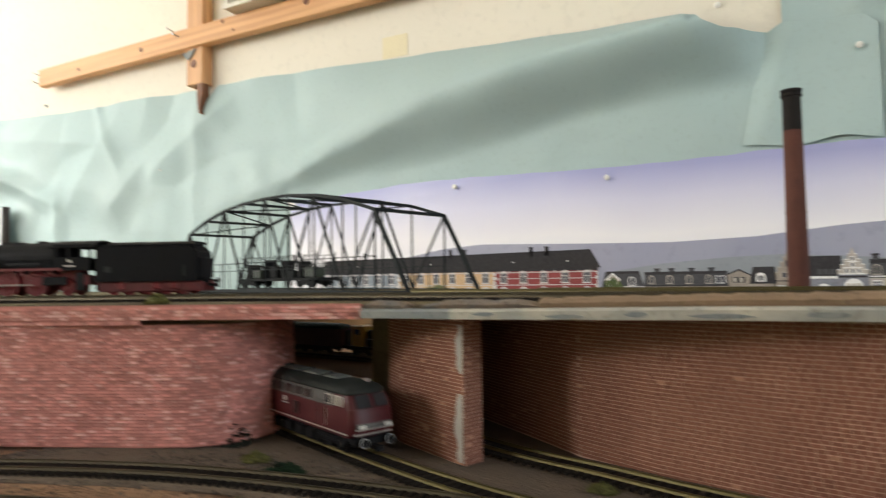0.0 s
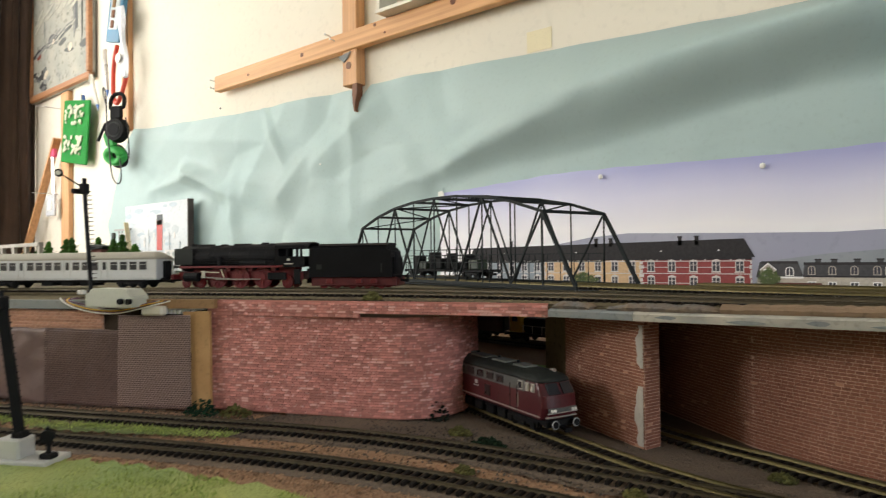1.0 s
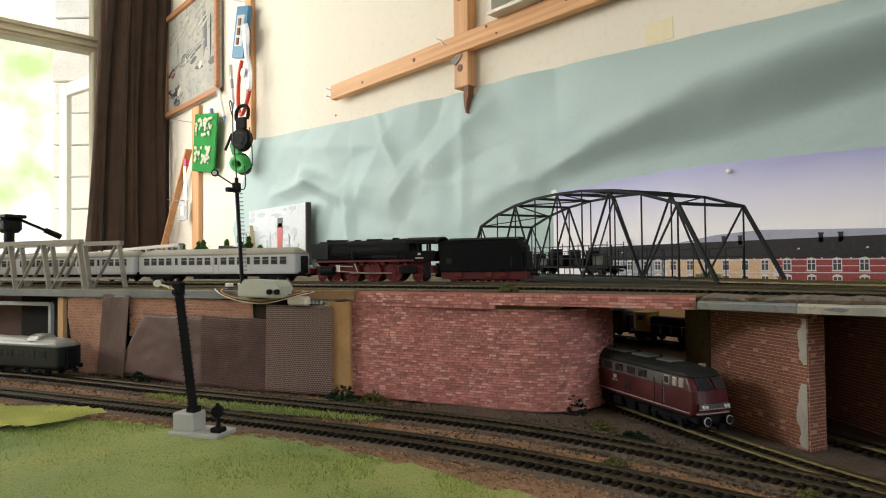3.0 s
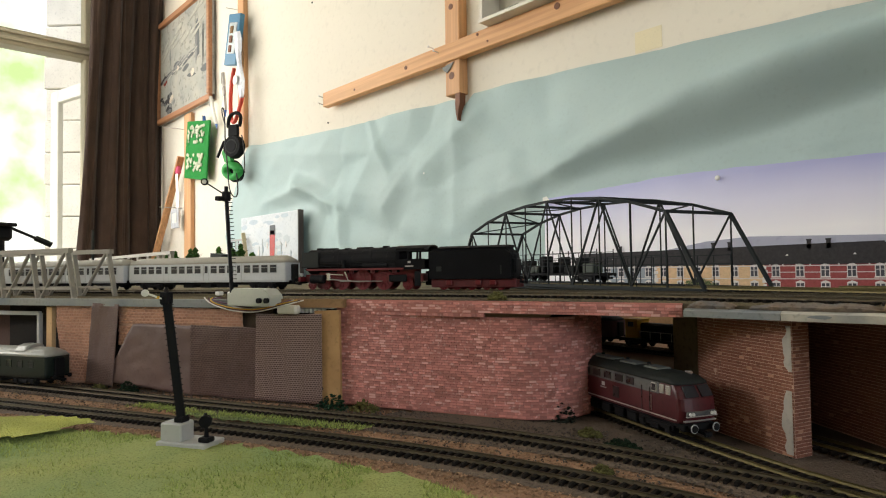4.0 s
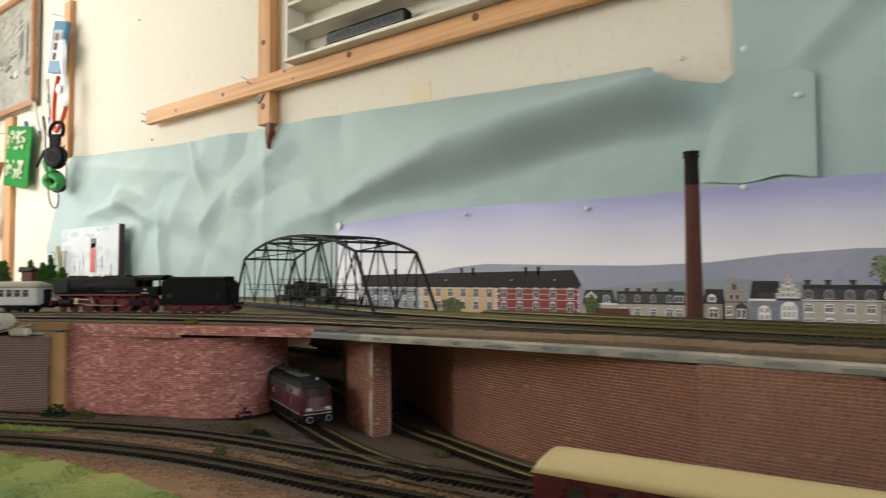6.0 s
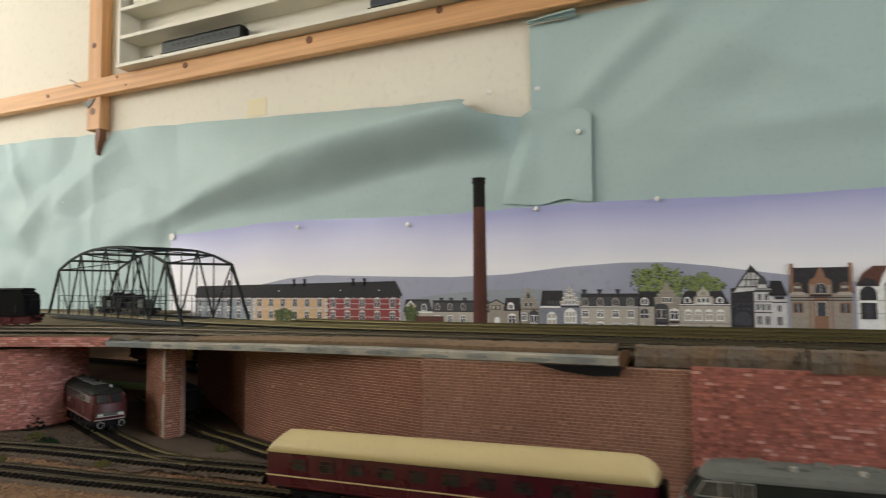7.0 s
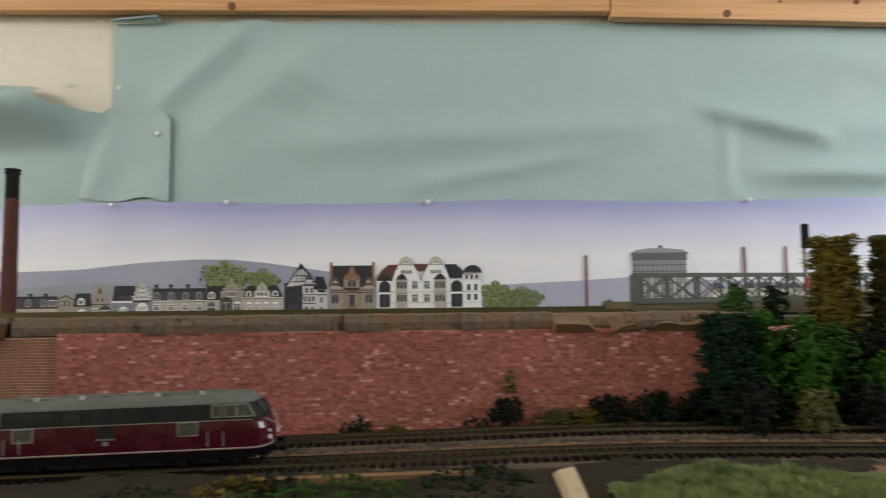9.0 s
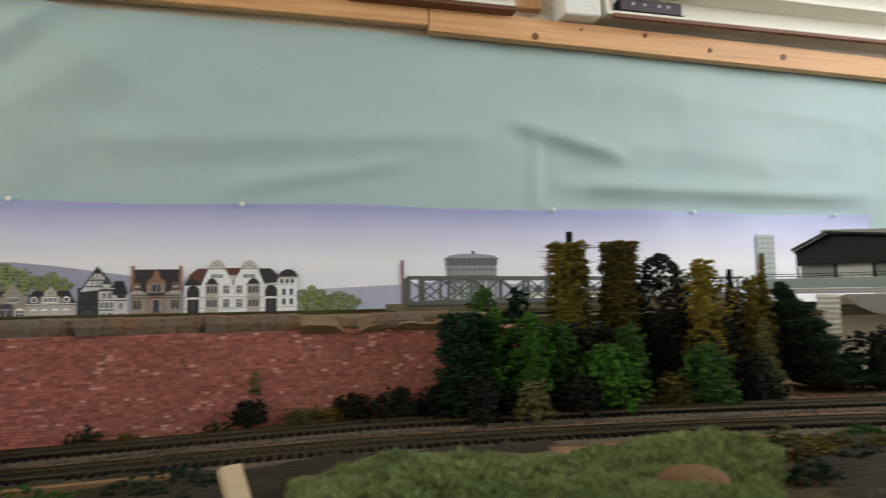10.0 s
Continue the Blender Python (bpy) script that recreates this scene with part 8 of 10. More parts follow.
for args in (
    ("dark teal model tree at the end of the wall", 0.938, 0.352, 0.028, 0.092, 0.050, "teal", 1, "column", 0.0048, 230),
    ("dark green conical model tree", 0.972, 0.405, 0.04, 0.110, 0.036, "mid", 2, "lump", 0.0045, 190),
    ("dark green conical model tree", 1.006, 0.405, 0.04, 0.108, 0.034, "dark", 3, "lump", 0.0045, 190),
    ("bright green slim model tree", 0.967, 0.352, 0.03, 0.098, 0.034, "bright", 4, "lump", 0.0046, 200),
    ("bright green slim model tree", 0.996, 0.342, 0.03, 0.092, 0.040, "bright", 5, "lump", 0.0046, 240),
    ("mid-green bushy model tree", 1.030, 0.356, 0.03, 0.084, 0.042, "mid", 6, "lump", 0.0046, 220),
    ("yellow-olive spiky model tree", 1.062, 0.402, 0.04, 0.146, 0.046, "olive", 7, "column", 0.0050, 330),
    ("olive-brown flat-topped model tree", 1.116, 0.398, 0.04, 0.147, 0.044, "brown", 8, "column", 0.0050, 340),
    ("dark bare-stemmed model tree", 1.158, 0.392, 0.04, 0.134, 0.052, "black", 9, "round", 0.0050, 200),
    ("black-green slim model tree", 1.155, 0.385, 0.03, 0.085, 0.04, "black", 19, "column", 0.0046, 160),
    ("yellow autumn coloured model tree", 1.192, 0.372, 0.035, 0.138, 0.060, "yellow", 10, "lump", 0.0052, 330),
    ("yellow autumn coloured model tree", 1.182, 0.352, 0.03, 0.085, 0.04, "yellow", 20, "lump", 0.0048, 160),
    ("small dark fir model tree", 1.236, 0.385, 0.06, 0.097, 0.026, "dark", 11, "cone", 0.0042, 150),
    ("bright green bushy model tree", 1.068, 0.334, 0.03, 0.056, 0.066, "bright", 12, "heap", 0.0058, 230),
    ("mid-green model bush tree", 1.160, 0.325, 0.03, 0.055, 0.056, "mid", 13, "heap", 0.0055, 190),
    ("green slim model tree", 1.100, 0.352, 0.03, 0.080, 0.036, "mid", 14, "lump", 0.0046, 160),
    ("khaki slim model tree", 1.236, 0.340, 0.03, 0.078, 0.044, "khaki", 15, "cone", 0.0044, 170),
    ("yellow-brown slim model tree", 1.262, 0.385, 0.04, 0.115, 0.046, "olive", 16, "lump", 0.0048, 200),
    ("large dark leaning fir model", 1.345, 0.372, 0.03, 0.112, 0.118, "dark", 17, "cone", 0.0060, 560, -0.060),
    ("slim yellow-tipped model tree", 1.285, 0.395, 0.05, 0.124, 0.030, "olive", 18, "cone", 0.0042, 130),
    ("khaki green low model bush", 0.988, 0.318, 0.03, 0.030, 0.036, "khaki", 21, "heap", 0.0045, 90),
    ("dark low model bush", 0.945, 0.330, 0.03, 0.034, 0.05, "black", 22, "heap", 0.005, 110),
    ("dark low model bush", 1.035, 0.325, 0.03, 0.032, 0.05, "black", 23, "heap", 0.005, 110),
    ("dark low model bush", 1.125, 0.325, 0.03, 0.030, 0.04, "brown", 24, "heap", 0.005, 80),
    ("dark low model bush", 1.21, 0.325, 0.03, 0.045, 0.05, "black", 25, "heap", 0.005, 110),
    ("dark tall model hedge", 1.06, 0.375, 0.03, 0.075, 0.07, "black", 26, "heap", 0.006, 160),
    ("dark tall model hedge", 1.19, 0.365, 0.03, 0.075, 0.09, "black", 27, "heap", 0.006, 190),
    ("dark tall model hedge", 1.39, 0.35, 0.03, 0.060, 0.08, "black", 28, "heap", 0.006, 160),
    ("dark low model bush", 0.757, 0.369, 0.033, 0.016, 0.030, "black", 31, "heap", 0.0045, 60),
    ("dark low model bush", 0.842, 0.366, 0.033, 0.017, 0.032, "black", 32, "heap", 0.0045, 60),
    ("dark low model bush", 0.880, 0.362, 0.033, 0.020, 0.042, "dark", 33, "heap", 0.0045, 80),
    ("dark low model bush", 0.914, 0.358, 0.033, 0.022, 0.036, "black", 34, "heap", 0.0045, 80),
    ("khaki flat grass tuft", 0.800, 0.367, 0.033, 0.006, 0.040, "khaki", 35, "heap", 0.0035, 60),
    ("khaki flat grass tuft", 0.825, 0.364, 0.033, 0.007, 0.026, "olive", 36, "heap", 0.0035, 50),
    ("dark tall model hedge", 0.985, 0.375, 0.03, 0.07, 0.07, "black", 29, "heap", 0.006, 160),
):
    tree(*args)


def tuft(label, x, y, z, w, h, leaf, seed, clump=0.0017, n=120):
    rnd = random.Random(seed)
    t = thing("scenic_tuft", label, "tuft", "scenic tufts", at=pose(x, y, z))
    pts = []
    for _ in range(n):
        a, r = rnd.uniform(0, 6.28), rnd.random() ** 0.6
        pts.append((w / 2 * r * math.cos(a), w / 3 * r * math.sin(a), h * (1 - r * r) * rnd.random()))
    crown(pts, clump, LEAF[leaf], t, seed, "clump", 6)
    return t


for args in (
    ("dark green scenic tuft at the wall foot", -0.545, 0.270, 0.002, 0.040, 0.016, "teal", 1), ("brown-green scenic tuft at the wall foot", -0.515, 0.288, 0.002, 0.040, 0.010, "khaki", 2),
    ("dark bush beside the arch", -0.352, 0.392, 0.002, 0.034, 0.022, "black", 3), ("green scenic tuft on dark dirt", -0.262, 0.350, 0.003, 0.030, 0.005, "dark", 4), ("green scenic tuft on dark dirt", -0.300, 0.362, 0.003, 0.022, 0.005, "khaki", 5),
    ("green scenic tuft beside the track", -0.240, 0.288, 0.003, 0.014, 0.004, "khaki", 6), ("green scenic tuft beside the track", -0.130, 0.316, 0.003, 0.014, 0.004, "khaki", 7), ("green scenic tuft beside the track", -0.063, 0.396, 0.004, 0.016, 0.004, "khaki", 8),
    ("dark green tuft against the brick wall", 0.635, 0.372, 0.021, 0.040, 0.018, "dark", 9), ("yellow-green tuft against the brick wall", 0.665, 0.372, 0.021, 0.03, 0.010, "olive", 10), ("dark green tuft against the brick wall", 0.745, 0.366, 0.022, 0.06, 0.022, "dark", 11),
    ("yellow-green tuft against the brick wall", 0.79, 0.358, 0.024, 0.07, 0.010, "olive", 12), ("dark scenic bush at the wall end", 0.855, 0.358, 0.026, 0.06, 0.034, "black", 13), ("dark scenic bush at the wall end", 0.90, 0.352, 0.026, 0.06, 0.026, "black", 14),
    ("green creeper on the brick wall", 0.762, 0.374, 0.056, 0.009, 0.022, "khaki", 15, 0.0018, 30), ("green tuft beside the track", 0.60, 0.235, 0.02, 0.06, 0.012, "dark", 16), ("green tuft beside the track", 0.66, 0.225, 0.021, 0.05, 0.010, "khaki", 17),
    ("dark green tuft at the grass edge", 0.52, 0.225, 0.018, 0.07, 0.010, "dark", 18), ("dark green moss on the dark soil", 0.645, 0.205, 0.026, 0.10, 0.012, "mid", 50), ("dark green moss on the dark soil", 0.72, 0.225, 0.027, 0.07, 0.012, "dark", 51), ("olive moss on the dark soil", 0.58, 0.236, 0.022, 0.06, 0.008, "olive", 52), ("dark green moss on the dark soil", 0.715, 0.170, 0.027, 0.09, 0.014, "dark", 53), ("dark green moss on the dark soil", 0.60, 0.185, 0.024, 0.09, 0.010, "mid", 54), ("dark green moss on the dark soil", 0.49, 0.205, 0.020, 0.08, 0.008, "dark", 55), ("olive moss on the dark soil", 0.345, 0.235, 0.018, 0.05, 0.006, "khaki", 56), ("dry yellow tuft on a mound", 1.10, 0.165, 0.032, 0.05, 0.018, "khaki", 19), ("dark green tuft on the table", 1.19, 0.195, 0.03, 0.04, 0.010, "mid", 20),
    ("small plant on the deck edge", -0.392, 0.352, 0.1135, 0.020, 0.007, "khaki", 21), ("green tuft below the green coach", -0.80, 0.150, 0.002, 0.035, 0.012, "dark", 22), ("green tuft at the card wall", -0.835, 0.128, 0.002, 0.026, 0.008, "khaki", 23),
):
    tuft(*args)

for x, y, w, h, leaf, seed in ((1.090, 0.166, 0.030, 0.016, "khaki", 41), (1.105, 0.150, 0.034, 0.014, "olive", 42), (1.085, 0.140, 0.030, 0.012, "brown", 43), (1.130, 0.158, 0.040, 0.012, "brown", 44), (1.120, 0.130, 0.040, 0.012, "dark", 45), (1.155, 0.150, 0.040, 0.010, "brown", 46), (1.070, 0.115, 0.036, 0.012, "dark", 47)):
    tuft("dry brown scenic scrub beside the grass mat", x, y, rise(x) + 0.003, w, h, leaf, seed, 0.0016, 120)

# brown mound and pale offcut in front of the track
bm = ball(bmesh.new(), (0.992, 0.112, 0.038), 0.020, (1.0, 0.8, 0.45), 12)
thing("earth_mound", "smooth brown earth mound beside the grass", "mound", bm=bm, material=mat("mound_earth", (0.19, 0.11, 0.06), 0.9, var=0.3, s1=60, s2=500, bump=0.002, bscale=300), smooth=True)
bm = ball(bmesh.new(), (1.10, 0.155, 0.024), 0.045, (1.1, 0.6, 0.30), 12)
thing("earth_mound", "brown earth mound with dry tufts", "mound", bm=bm, material=EARTH, smooth=True)
bm = bmesh.new()
bar(bm, (0.772, 0.150, 0.020), (0.761, 0.168, 0.050), 0.011, 0.005)
thing("wood_offcut", "pale wood offcut sticking up from the grass", "offcut", bm=bm, material=mat("pale_wood", (0.62, 0.48, 0.30), 0.7, var=0.1))
bm = bmesh.new()
bar(bm, (0.585, 0.246, 0.0235), (0.72, 0.238, 0.0285), 0.007, 0.004)
thing("wood_strip", "thin brown wood strip lying on the ground", "strip", bm=bm, material=OILWOOD)
tube("loose_wire", [(0.105, 0.262, 0.010), (0.125, 0.258, 0.020), (0.150, 0.250, 0.022), (0.172, 0.243, 0.017), (0.180, 0.236, 0.011)], 0.0007, YELLOW, None, "loose yellow-green wire curling beside the track")

# crumbling plaster over the wall end
rnd = random.Random(8)
rings = []
for i in range(19):
    x = 0.80 + 0.17 * i / 18
    d = 0.0045 * noise.noise((x * 60, 0, 0)) + (-0.010 if 0.835 < x < 0.853 or 0.868 < x < 0.876 else 0)
    rings.append([(x, 0.374 - 0.09 * max(0, x - 0.834) + d * 0.4, 0.104), (x, 0.40, 0.104), (x, 0.42, 0.1195), (x, 0.385 + d * 0.5, 0.1195 + d * 0.3), (x, 0.366 - 0.09 * max(0, x - 0.834) - d, 0.112 + d)])
thing("plaster_bank", "crumbling brown plaster bank over the wall end", "plaster", bm=loft(bmesh.new(), rings), material=mat("brown_plaster", (0.23, 0.155, 0.095), 0.95, var=0.25, s1=25, s2=300, bump=0.002, bscale=150))
# sagging black underlay and torn card below the edge beam
bm = bmesh.new()
slab(bm, [(0.266, 0.1045), (0.331, 0.1050), (0.329, 0.0985), (0.31, 0.0975), (0.287, 0.1000)], 0.3845, 0.3865)
thing("loose_felt", "black felt sagging below the edge beam", "felt", bm=bm, material=BLACK)
bm = bmesh.new()
slab(bm, [(0.325, 0.102), (0.333, 0.103), (0.336, 0.117), (0.330, 0.1165)], 0.388, 0.398)
thing("rusty_bracket", "rusty end bracket of the edge beam", "bracket", bm=bm, material=mat("rust", (0.11, 0.055, 0.03), 0.8, var=0.3))

# ---- right end: plate-girder bridge, signal, station ----
gb = thing("girder_bridge", "olive-green lattice girder bridge on the upper level", "bridge", at=pose(0.92, 0.526, TOP + 0.0153, 0, 0, 17.5))
for yo in (0.0, 0.055):
    x0 = 0.05 if yo else 0.0
    part("top_chord", bar(bmesh.new(), (x0, yo, 0.0305), (0.62, yo, 0.0305), 0.004, 0.004), GREENSTEEL, gb)
    part("bottom_chord", bar(bmesh.new(), (x0, yo, 0.001), (0.62, yo, 0.001), 0.004, 0.005), GREENSTEEL, gb)
    for i in range(15):
        x = x0 + (0.62 - x0) * i / 14
        part("post", bar(bmesh.new(), (x, yo, 0.0), (x, yo, 0.030), 0.0024 if i else 0.008, 0.003), GREENSTEEL, gb)
        if i < 14:
            part("diagonal", bar(bmesh.new(), (x, yo, 0.001 if i % 2 else 0.029), (x + (0.62 - x0) / 14, yo, 0.029 if i % 2 else 0.001), 0.0016, 0.0015), GREENSTEEL, gb)
            part("diagonal", bar(bmesh.new(), (x, yo, 0.029 if i % 2 else 0.001), (x + (0.62 - x0) / 14, yo, 0.001 if i % 2 else 0.029), 0.0016, 0.0015), GREENSTEEL, gb)
part("bridge_deck", bx((0.31, 0.0275, -0.0078), (0.62, 0.056, 0.0155)), DECK, gb)
sg = thing("light_signal", "slim light signal mast with a black head", "signal", at=pose(1.148, 0.580, TOP + 0.0063))
part("mast", rod(bmesh.new(), (0, 0, -0.0063), (0, 0, 0.065), 0.0013, 8), LIGHTGREY, sg)
part("mast_band", rod(bmesh.new(), (0, 0, 0.022), (0, 0, 0.036), 0.0016, 8), REDSTRAP, sg)
part("signal_head", bx((0, 0, 0.085), (0.0085, 0.006, 0.030), 0, 0.0015), BLACK, sg)
part("ladder", bx((0, 0.003, 0.04), (0.003, 0.0008, 0.06)), BLACK, sg)

hall = thing("station_hall", "grey model station hall with a dark pitched roof", "building", at=pose(1.428, 0.50, 0, 0, 0, -46) @ Matrix.Diagonal((0.74, 0.74, 1, 1)) @ Matrix.Translation((-1.428, -0.50, 0)))
HALLGREY = mat("hall_grey", (0.34, 0.34, 0.33), 0.6, var=0.12, s1=30)
PALEGREEN = mat("hall_pale_green", (0.33, 0.40, 0.38), 0.6, var=0.12, s1=30)
GABLESHADE = mat("hall_gable_shade", (0.030, 0.030, 0.032), 0.7, var=0.2, s1=40)
part("platform_wall", bx((1.62, 0.60, 0.1435), (0.56, 0.20, 0.0125), 0, 0.0008), PALEGREEN, hall, "pale green concrete balustrade")
part("platform_beam", bx((1.62, 0.60, 0.1335), (0.54, 0.205, 0.0065), 0, 0.0008), LIGHTGREY, hall, "pale grey beam")
part("back_wall", bx((1.66, 0.66, 0.1600), (0.44, 0.010, 0.021)), HALLGREY, hall)
# the gable is filled solid; its near-black colour stands for the shaded interior
bm = bmesh.new()
slab(bm, [(1.428, 0.1685), (1.428, 0.1865), (1.4746, 0.2050), (1.75, 0.185), (1.75, 0.1685)], 0.515, 0.70)
part("gable", bm, GABLESHADE, hall, "dark slab standing in for the shaded open gable")
for x0, z0, x1, z1, nm in ((1.422, 0.1865, 1.4756, 0.2075, "roof_slope"), (1.4736, 0.2075, 1.76, 0.1875, "roof_slope")):
    part(nm, bar(bmesh.new(), (x0, 0.60, z0), (x1, 0.60, z1), 0.21, 0.0028), LOCOGREY, hall)
part("roof_lantern", bar(bmesh.new(), (1.468, 0.60, 0.2095), (1.70, 0.60, 0.2025), 0.16, 0.0055), HALLGREY, hall, "pale grey lantern along the roof")
for i in range(9):
    part("rafter_end", bx((1.428 + i * 0.0058, 0.4965, 0.1855 + i * 0.0024), (0.0022, 0.003, 0.0022)), LIGHTGREY, hall)
for i in range(6):
    x = 1.4305 + i * 0.056
    part("column", rod(bmesh.new(), (x, 0.51, 0.1498), (x, 0.51, 0.1690), 0.0017, 8), LOCOGREY, hall)
    part("wall_panel", bx((x + 0.028, 0.545, 0.1595), (0.050, 0.003, 0.0195)), WHITE if i % 2 else HALLGREY, hall)
bm = bmesh.new()
for z in (0.1525, 0.1555):
    bar(bm, (1.36, 0.502, z), (1.80, 0.502, z), 0.0008, 0.0008)
for i in range(30):
    bar(bm, (1.36 + i * 0.015, 0.502, 0.1495), (1.36 + i * 0.015, 0.502, 0.1555), 0.0006, 0.0006)
part("railing", bm, LOCOGREY, hall)
bm = bmesh.new()
slab(bm, [(1.498, 0.127), (1.515, 0.114), (1.538, 0.106), (1.56, 0.104), (1.70, 0.102), (1.70, 0.129), (1.498, 0.129)], 0.47, 0.475)
part("awning", bm, HALLGREY, hall, "sagging grey awning")
pil = thing("ribbed_pier", "white round ribbed pier under the station", "pier", at=pose(1.4300, 0.455, 0.030) @ Matrix.Diagonal((1.35, 1.35, 1, 1)))
for i in range(16):
    bm = rod(bmesh.new(), (0, 0, 0.0062 * i), (0, 0, 0.0062 * i + 0.0030), 0.0088, 18, 0.0098)
    rod(bm, (0, 0, 0.0062 * i + 0.0030), (0, 0, 0.0062 * i + 0.0062), 0.0098, 18, 0.0088)
    part("rib", bm, WHITE, pil)
thing("cream_wall", "cream wall panel below the station", "wall", kind="structure", bm=bx((1.64, 0.476, 0.075), (0.40, 0.012, 0.104)), material=PLASTER)
for x in (1.50, 1.64):
    part_van = thing("model_van", "dark van standing below the station", "wagon", "vans below the station", bm=bx((x + 0.06, 0.40, 0.045), (0.12, 0.03, 0.034), -12, 0.004), material=BLACK)
    for dx in (0.03, 0.09):
        part("wheel", rod(bmesh.new(), (x + dx, 0.383, 0.027), (x + dx, 0.387, 0.027), 0.006, 12), LOCOGREY, part_van)

# ---- left end: grey truss, railing, signals, wires ----
tb = thing("truss_bridge", "grey-beige lattice truss bridge at the deck end", "bridge", at=pose(-0.94, 0.125, 0.105, 0, 0, 204))
for yo in (0.0, -0.062):
    part("top_chord", bar(bmesh.new(), (0.008, yo, 0.069), (0.56, yo, 0.069), 0.007, 0.006), GREYSTEEL, tb)
    part("bottom_chord", bar(bmesh.new(), (-0.004, yo, 0.002), (0.56, yo, 0.002), 0.008, 0.006), GREYSTEEL, tb)
    for i in range(8):
        x = 0.072 * i
        part("post", bar(bmesh.new(), (x, yo, 0.002), (x + 0.014, yo, 0.069), 0.0065, 0.003), GREYSTEEL, tb)
        part("diagonal", bar(bmesh.new(), (x + 0.018, yo, 0.068), (x + 0.068, yo, 0.003), 0.0045, 0.002), GREYSTEEL, tb)
    part("ledge", bar(bmesh.new(), (0, yo, 0.018), (0.56, yo, 0.018), 0.003, 0.003), GREYSTEEL, tb)
for i in range(8):
    part("cross_beam", bar(bmesh.new(), (0.07 * i + 0.01, 0, 0.002), (0.07 * i + 0.01, -0.062, 0.002), 0.005, 0.005), GREYSTEEL, tb)

fe = thing("railing_bridge", "long grey-beige girder railing behind the coaches", "bridge", at=pose(-1.70, 0.52, TOP, 0, 0, 178))
part("top_rail", bar(bmesh.new(), (0, 0, 0.086), (0.95, 0, 0.086), 0.012, 0.009), GREYSTEEL, fe)
part("bottom_rail", bar(bmesh.new(), (0, 0, 0.048), (0.95, 0, 0.048), 0.010, 0.009), GREYSTEEL, fe)
for i in range(10):
    part("post", bar(bmesh.new(), (0.004 + 0.1 * i, 0, 0.0), (0.004 + 0.1 * i, 0, 0.086), 0.014, 0.008), GREYSTEEL, fe)
    part("bracket", bar(bmesh.new(), (0.012 + 0.1 * i, 0, 0.055), (0.030 + 0.1 * i, 0, 0.083), 0.004, 0.004), GREYSTEEL, fe)

s1 = thing("semaphore_signal", "black lattice semaphore signal on a grey base plate", "signal")
part("base_plate", bx((-0.509, 0.113, 0.0062), (0.046, 0.026, 0.0042), 30, 0.0008), LIGHTGREY, s1)
part("motor_box", bx((-0.518, 0.106, 0.0150), (0.0200, 0.0165, 0.0150), 30, 0.0012), LIGHTGREY, s1, "light grey drive box")
MB, MT = Vector((-0.514, 0.108, 0.0220)), Vector((-0.5185, 0.0975, 0.1235))
mast = part("mast", bar(bmesh.new(), MB, MT, 0.0064, 0.0064), BLACK, s1)
for k in range(22):
    p = MB.lerp(MT, (k + 0.5) / 22)
    part("rung", bar(bmesh.new(), p + Vector((-0.0016, -0.0042, 0)), p + Vector((0.0016, 0.0042, 0)), 0.0007, 0.0007), BLACK, s1)
part("mast_foot", bx((MB.x, MB.y, 0.0245), (0.009, 0.009, 0.005), 30, 0.001), BLACK, s1)
part("mast_head", bx((MT.x, MT.y, 0.1220), (0.0085, 0.007, 0.010), 30, 0.001), BLACK, s1)
part("finial", rod(bmesh.new(), (MT.x, MT.y, 0.1255), (MT.x, MT.y, 0.1305), 0.0022, 8, 0.0012), BLACK, s1)
tip = Vector((MT.x - 0.0100, MT.y - 0.0130, 0.1262))
arm = part("signal_arm", bar(bmesh.new(), (MT.x, MT.y - 0.003, 0.1215), tip, 0.0020, 0.0012), WHITE, s1, "white signal arm")
part("arm_disc", rod(bmesh.new(), tip + Vector((0.0006, -0.0004, 0)), tip + Vector((-0.0006, 0.0004, 0)), 0.0029, 14), WHITE, arm)
part("arm_spot", bx((MT.x - 0.0025, MT.y - 0.005, 0.1225), (0.003, 0.003, 0.0022), 30), YELLOW, arm)
dw = thing("shunting_signal", "small black dwarf signal on the same plate", "signal")
part("foot", bx((-0.492, 0.119, 0.0102), (0.010, 0.009, 0.0040), 30, 0.001), BLACK, dw)
part("post", rod(bmesh.new(), (-0.492, 0.119, 0.0120), (-0.492, 0.119, 0.0205), 0.0019, 10, 0.0013), BLACK, dw)
part("head", rod(bmesh.new(), (-0.4900, 0.1172, 0.0245), (-0.4945, 0.1198, 0.0245), 0.0048, 14), BLACK, dw)
part("cap", rod(bmesh.new(), (-0.4922, 0.1185, 0.0292), (-0.4922, 0.1185, 0.0310), 0.0014, 8), BLACK, dw)

s2 = thing("semaphore_signal", "tall black semaphore signal beside an ivory drive box", "signal")
SB, ST = Vector((-0.6645, 0.2185, 0.110)), Vector((-0.6660, 0.2125, 0.226))
part("mast", bar(bmesh.new(), SB, ST, 0.0046, 0.0036), BLACK, s2)
for k in range(26):
    p = SB.lerp(ST, (k + 0.5) / 26)
    part("rung", bar(bmesh.new(), p + Vector((0.0, 0.0015, 0)), p + Vector((0.0022, 0.0058, 0)), 0.0008, 0.0008), BLACK, s2)
part("mast_head", bx((ST.x, ST.y, 0.2260), (0.008, 0.007, 0.011), 25, 0.001), BLACK, s2)
part("lamp_bracket", bx((ST.x - 0.003, ST.y - 0.007, 0.2235), (0.006, 0.008, 0.005), 25, 0.001), BLACK, s2)
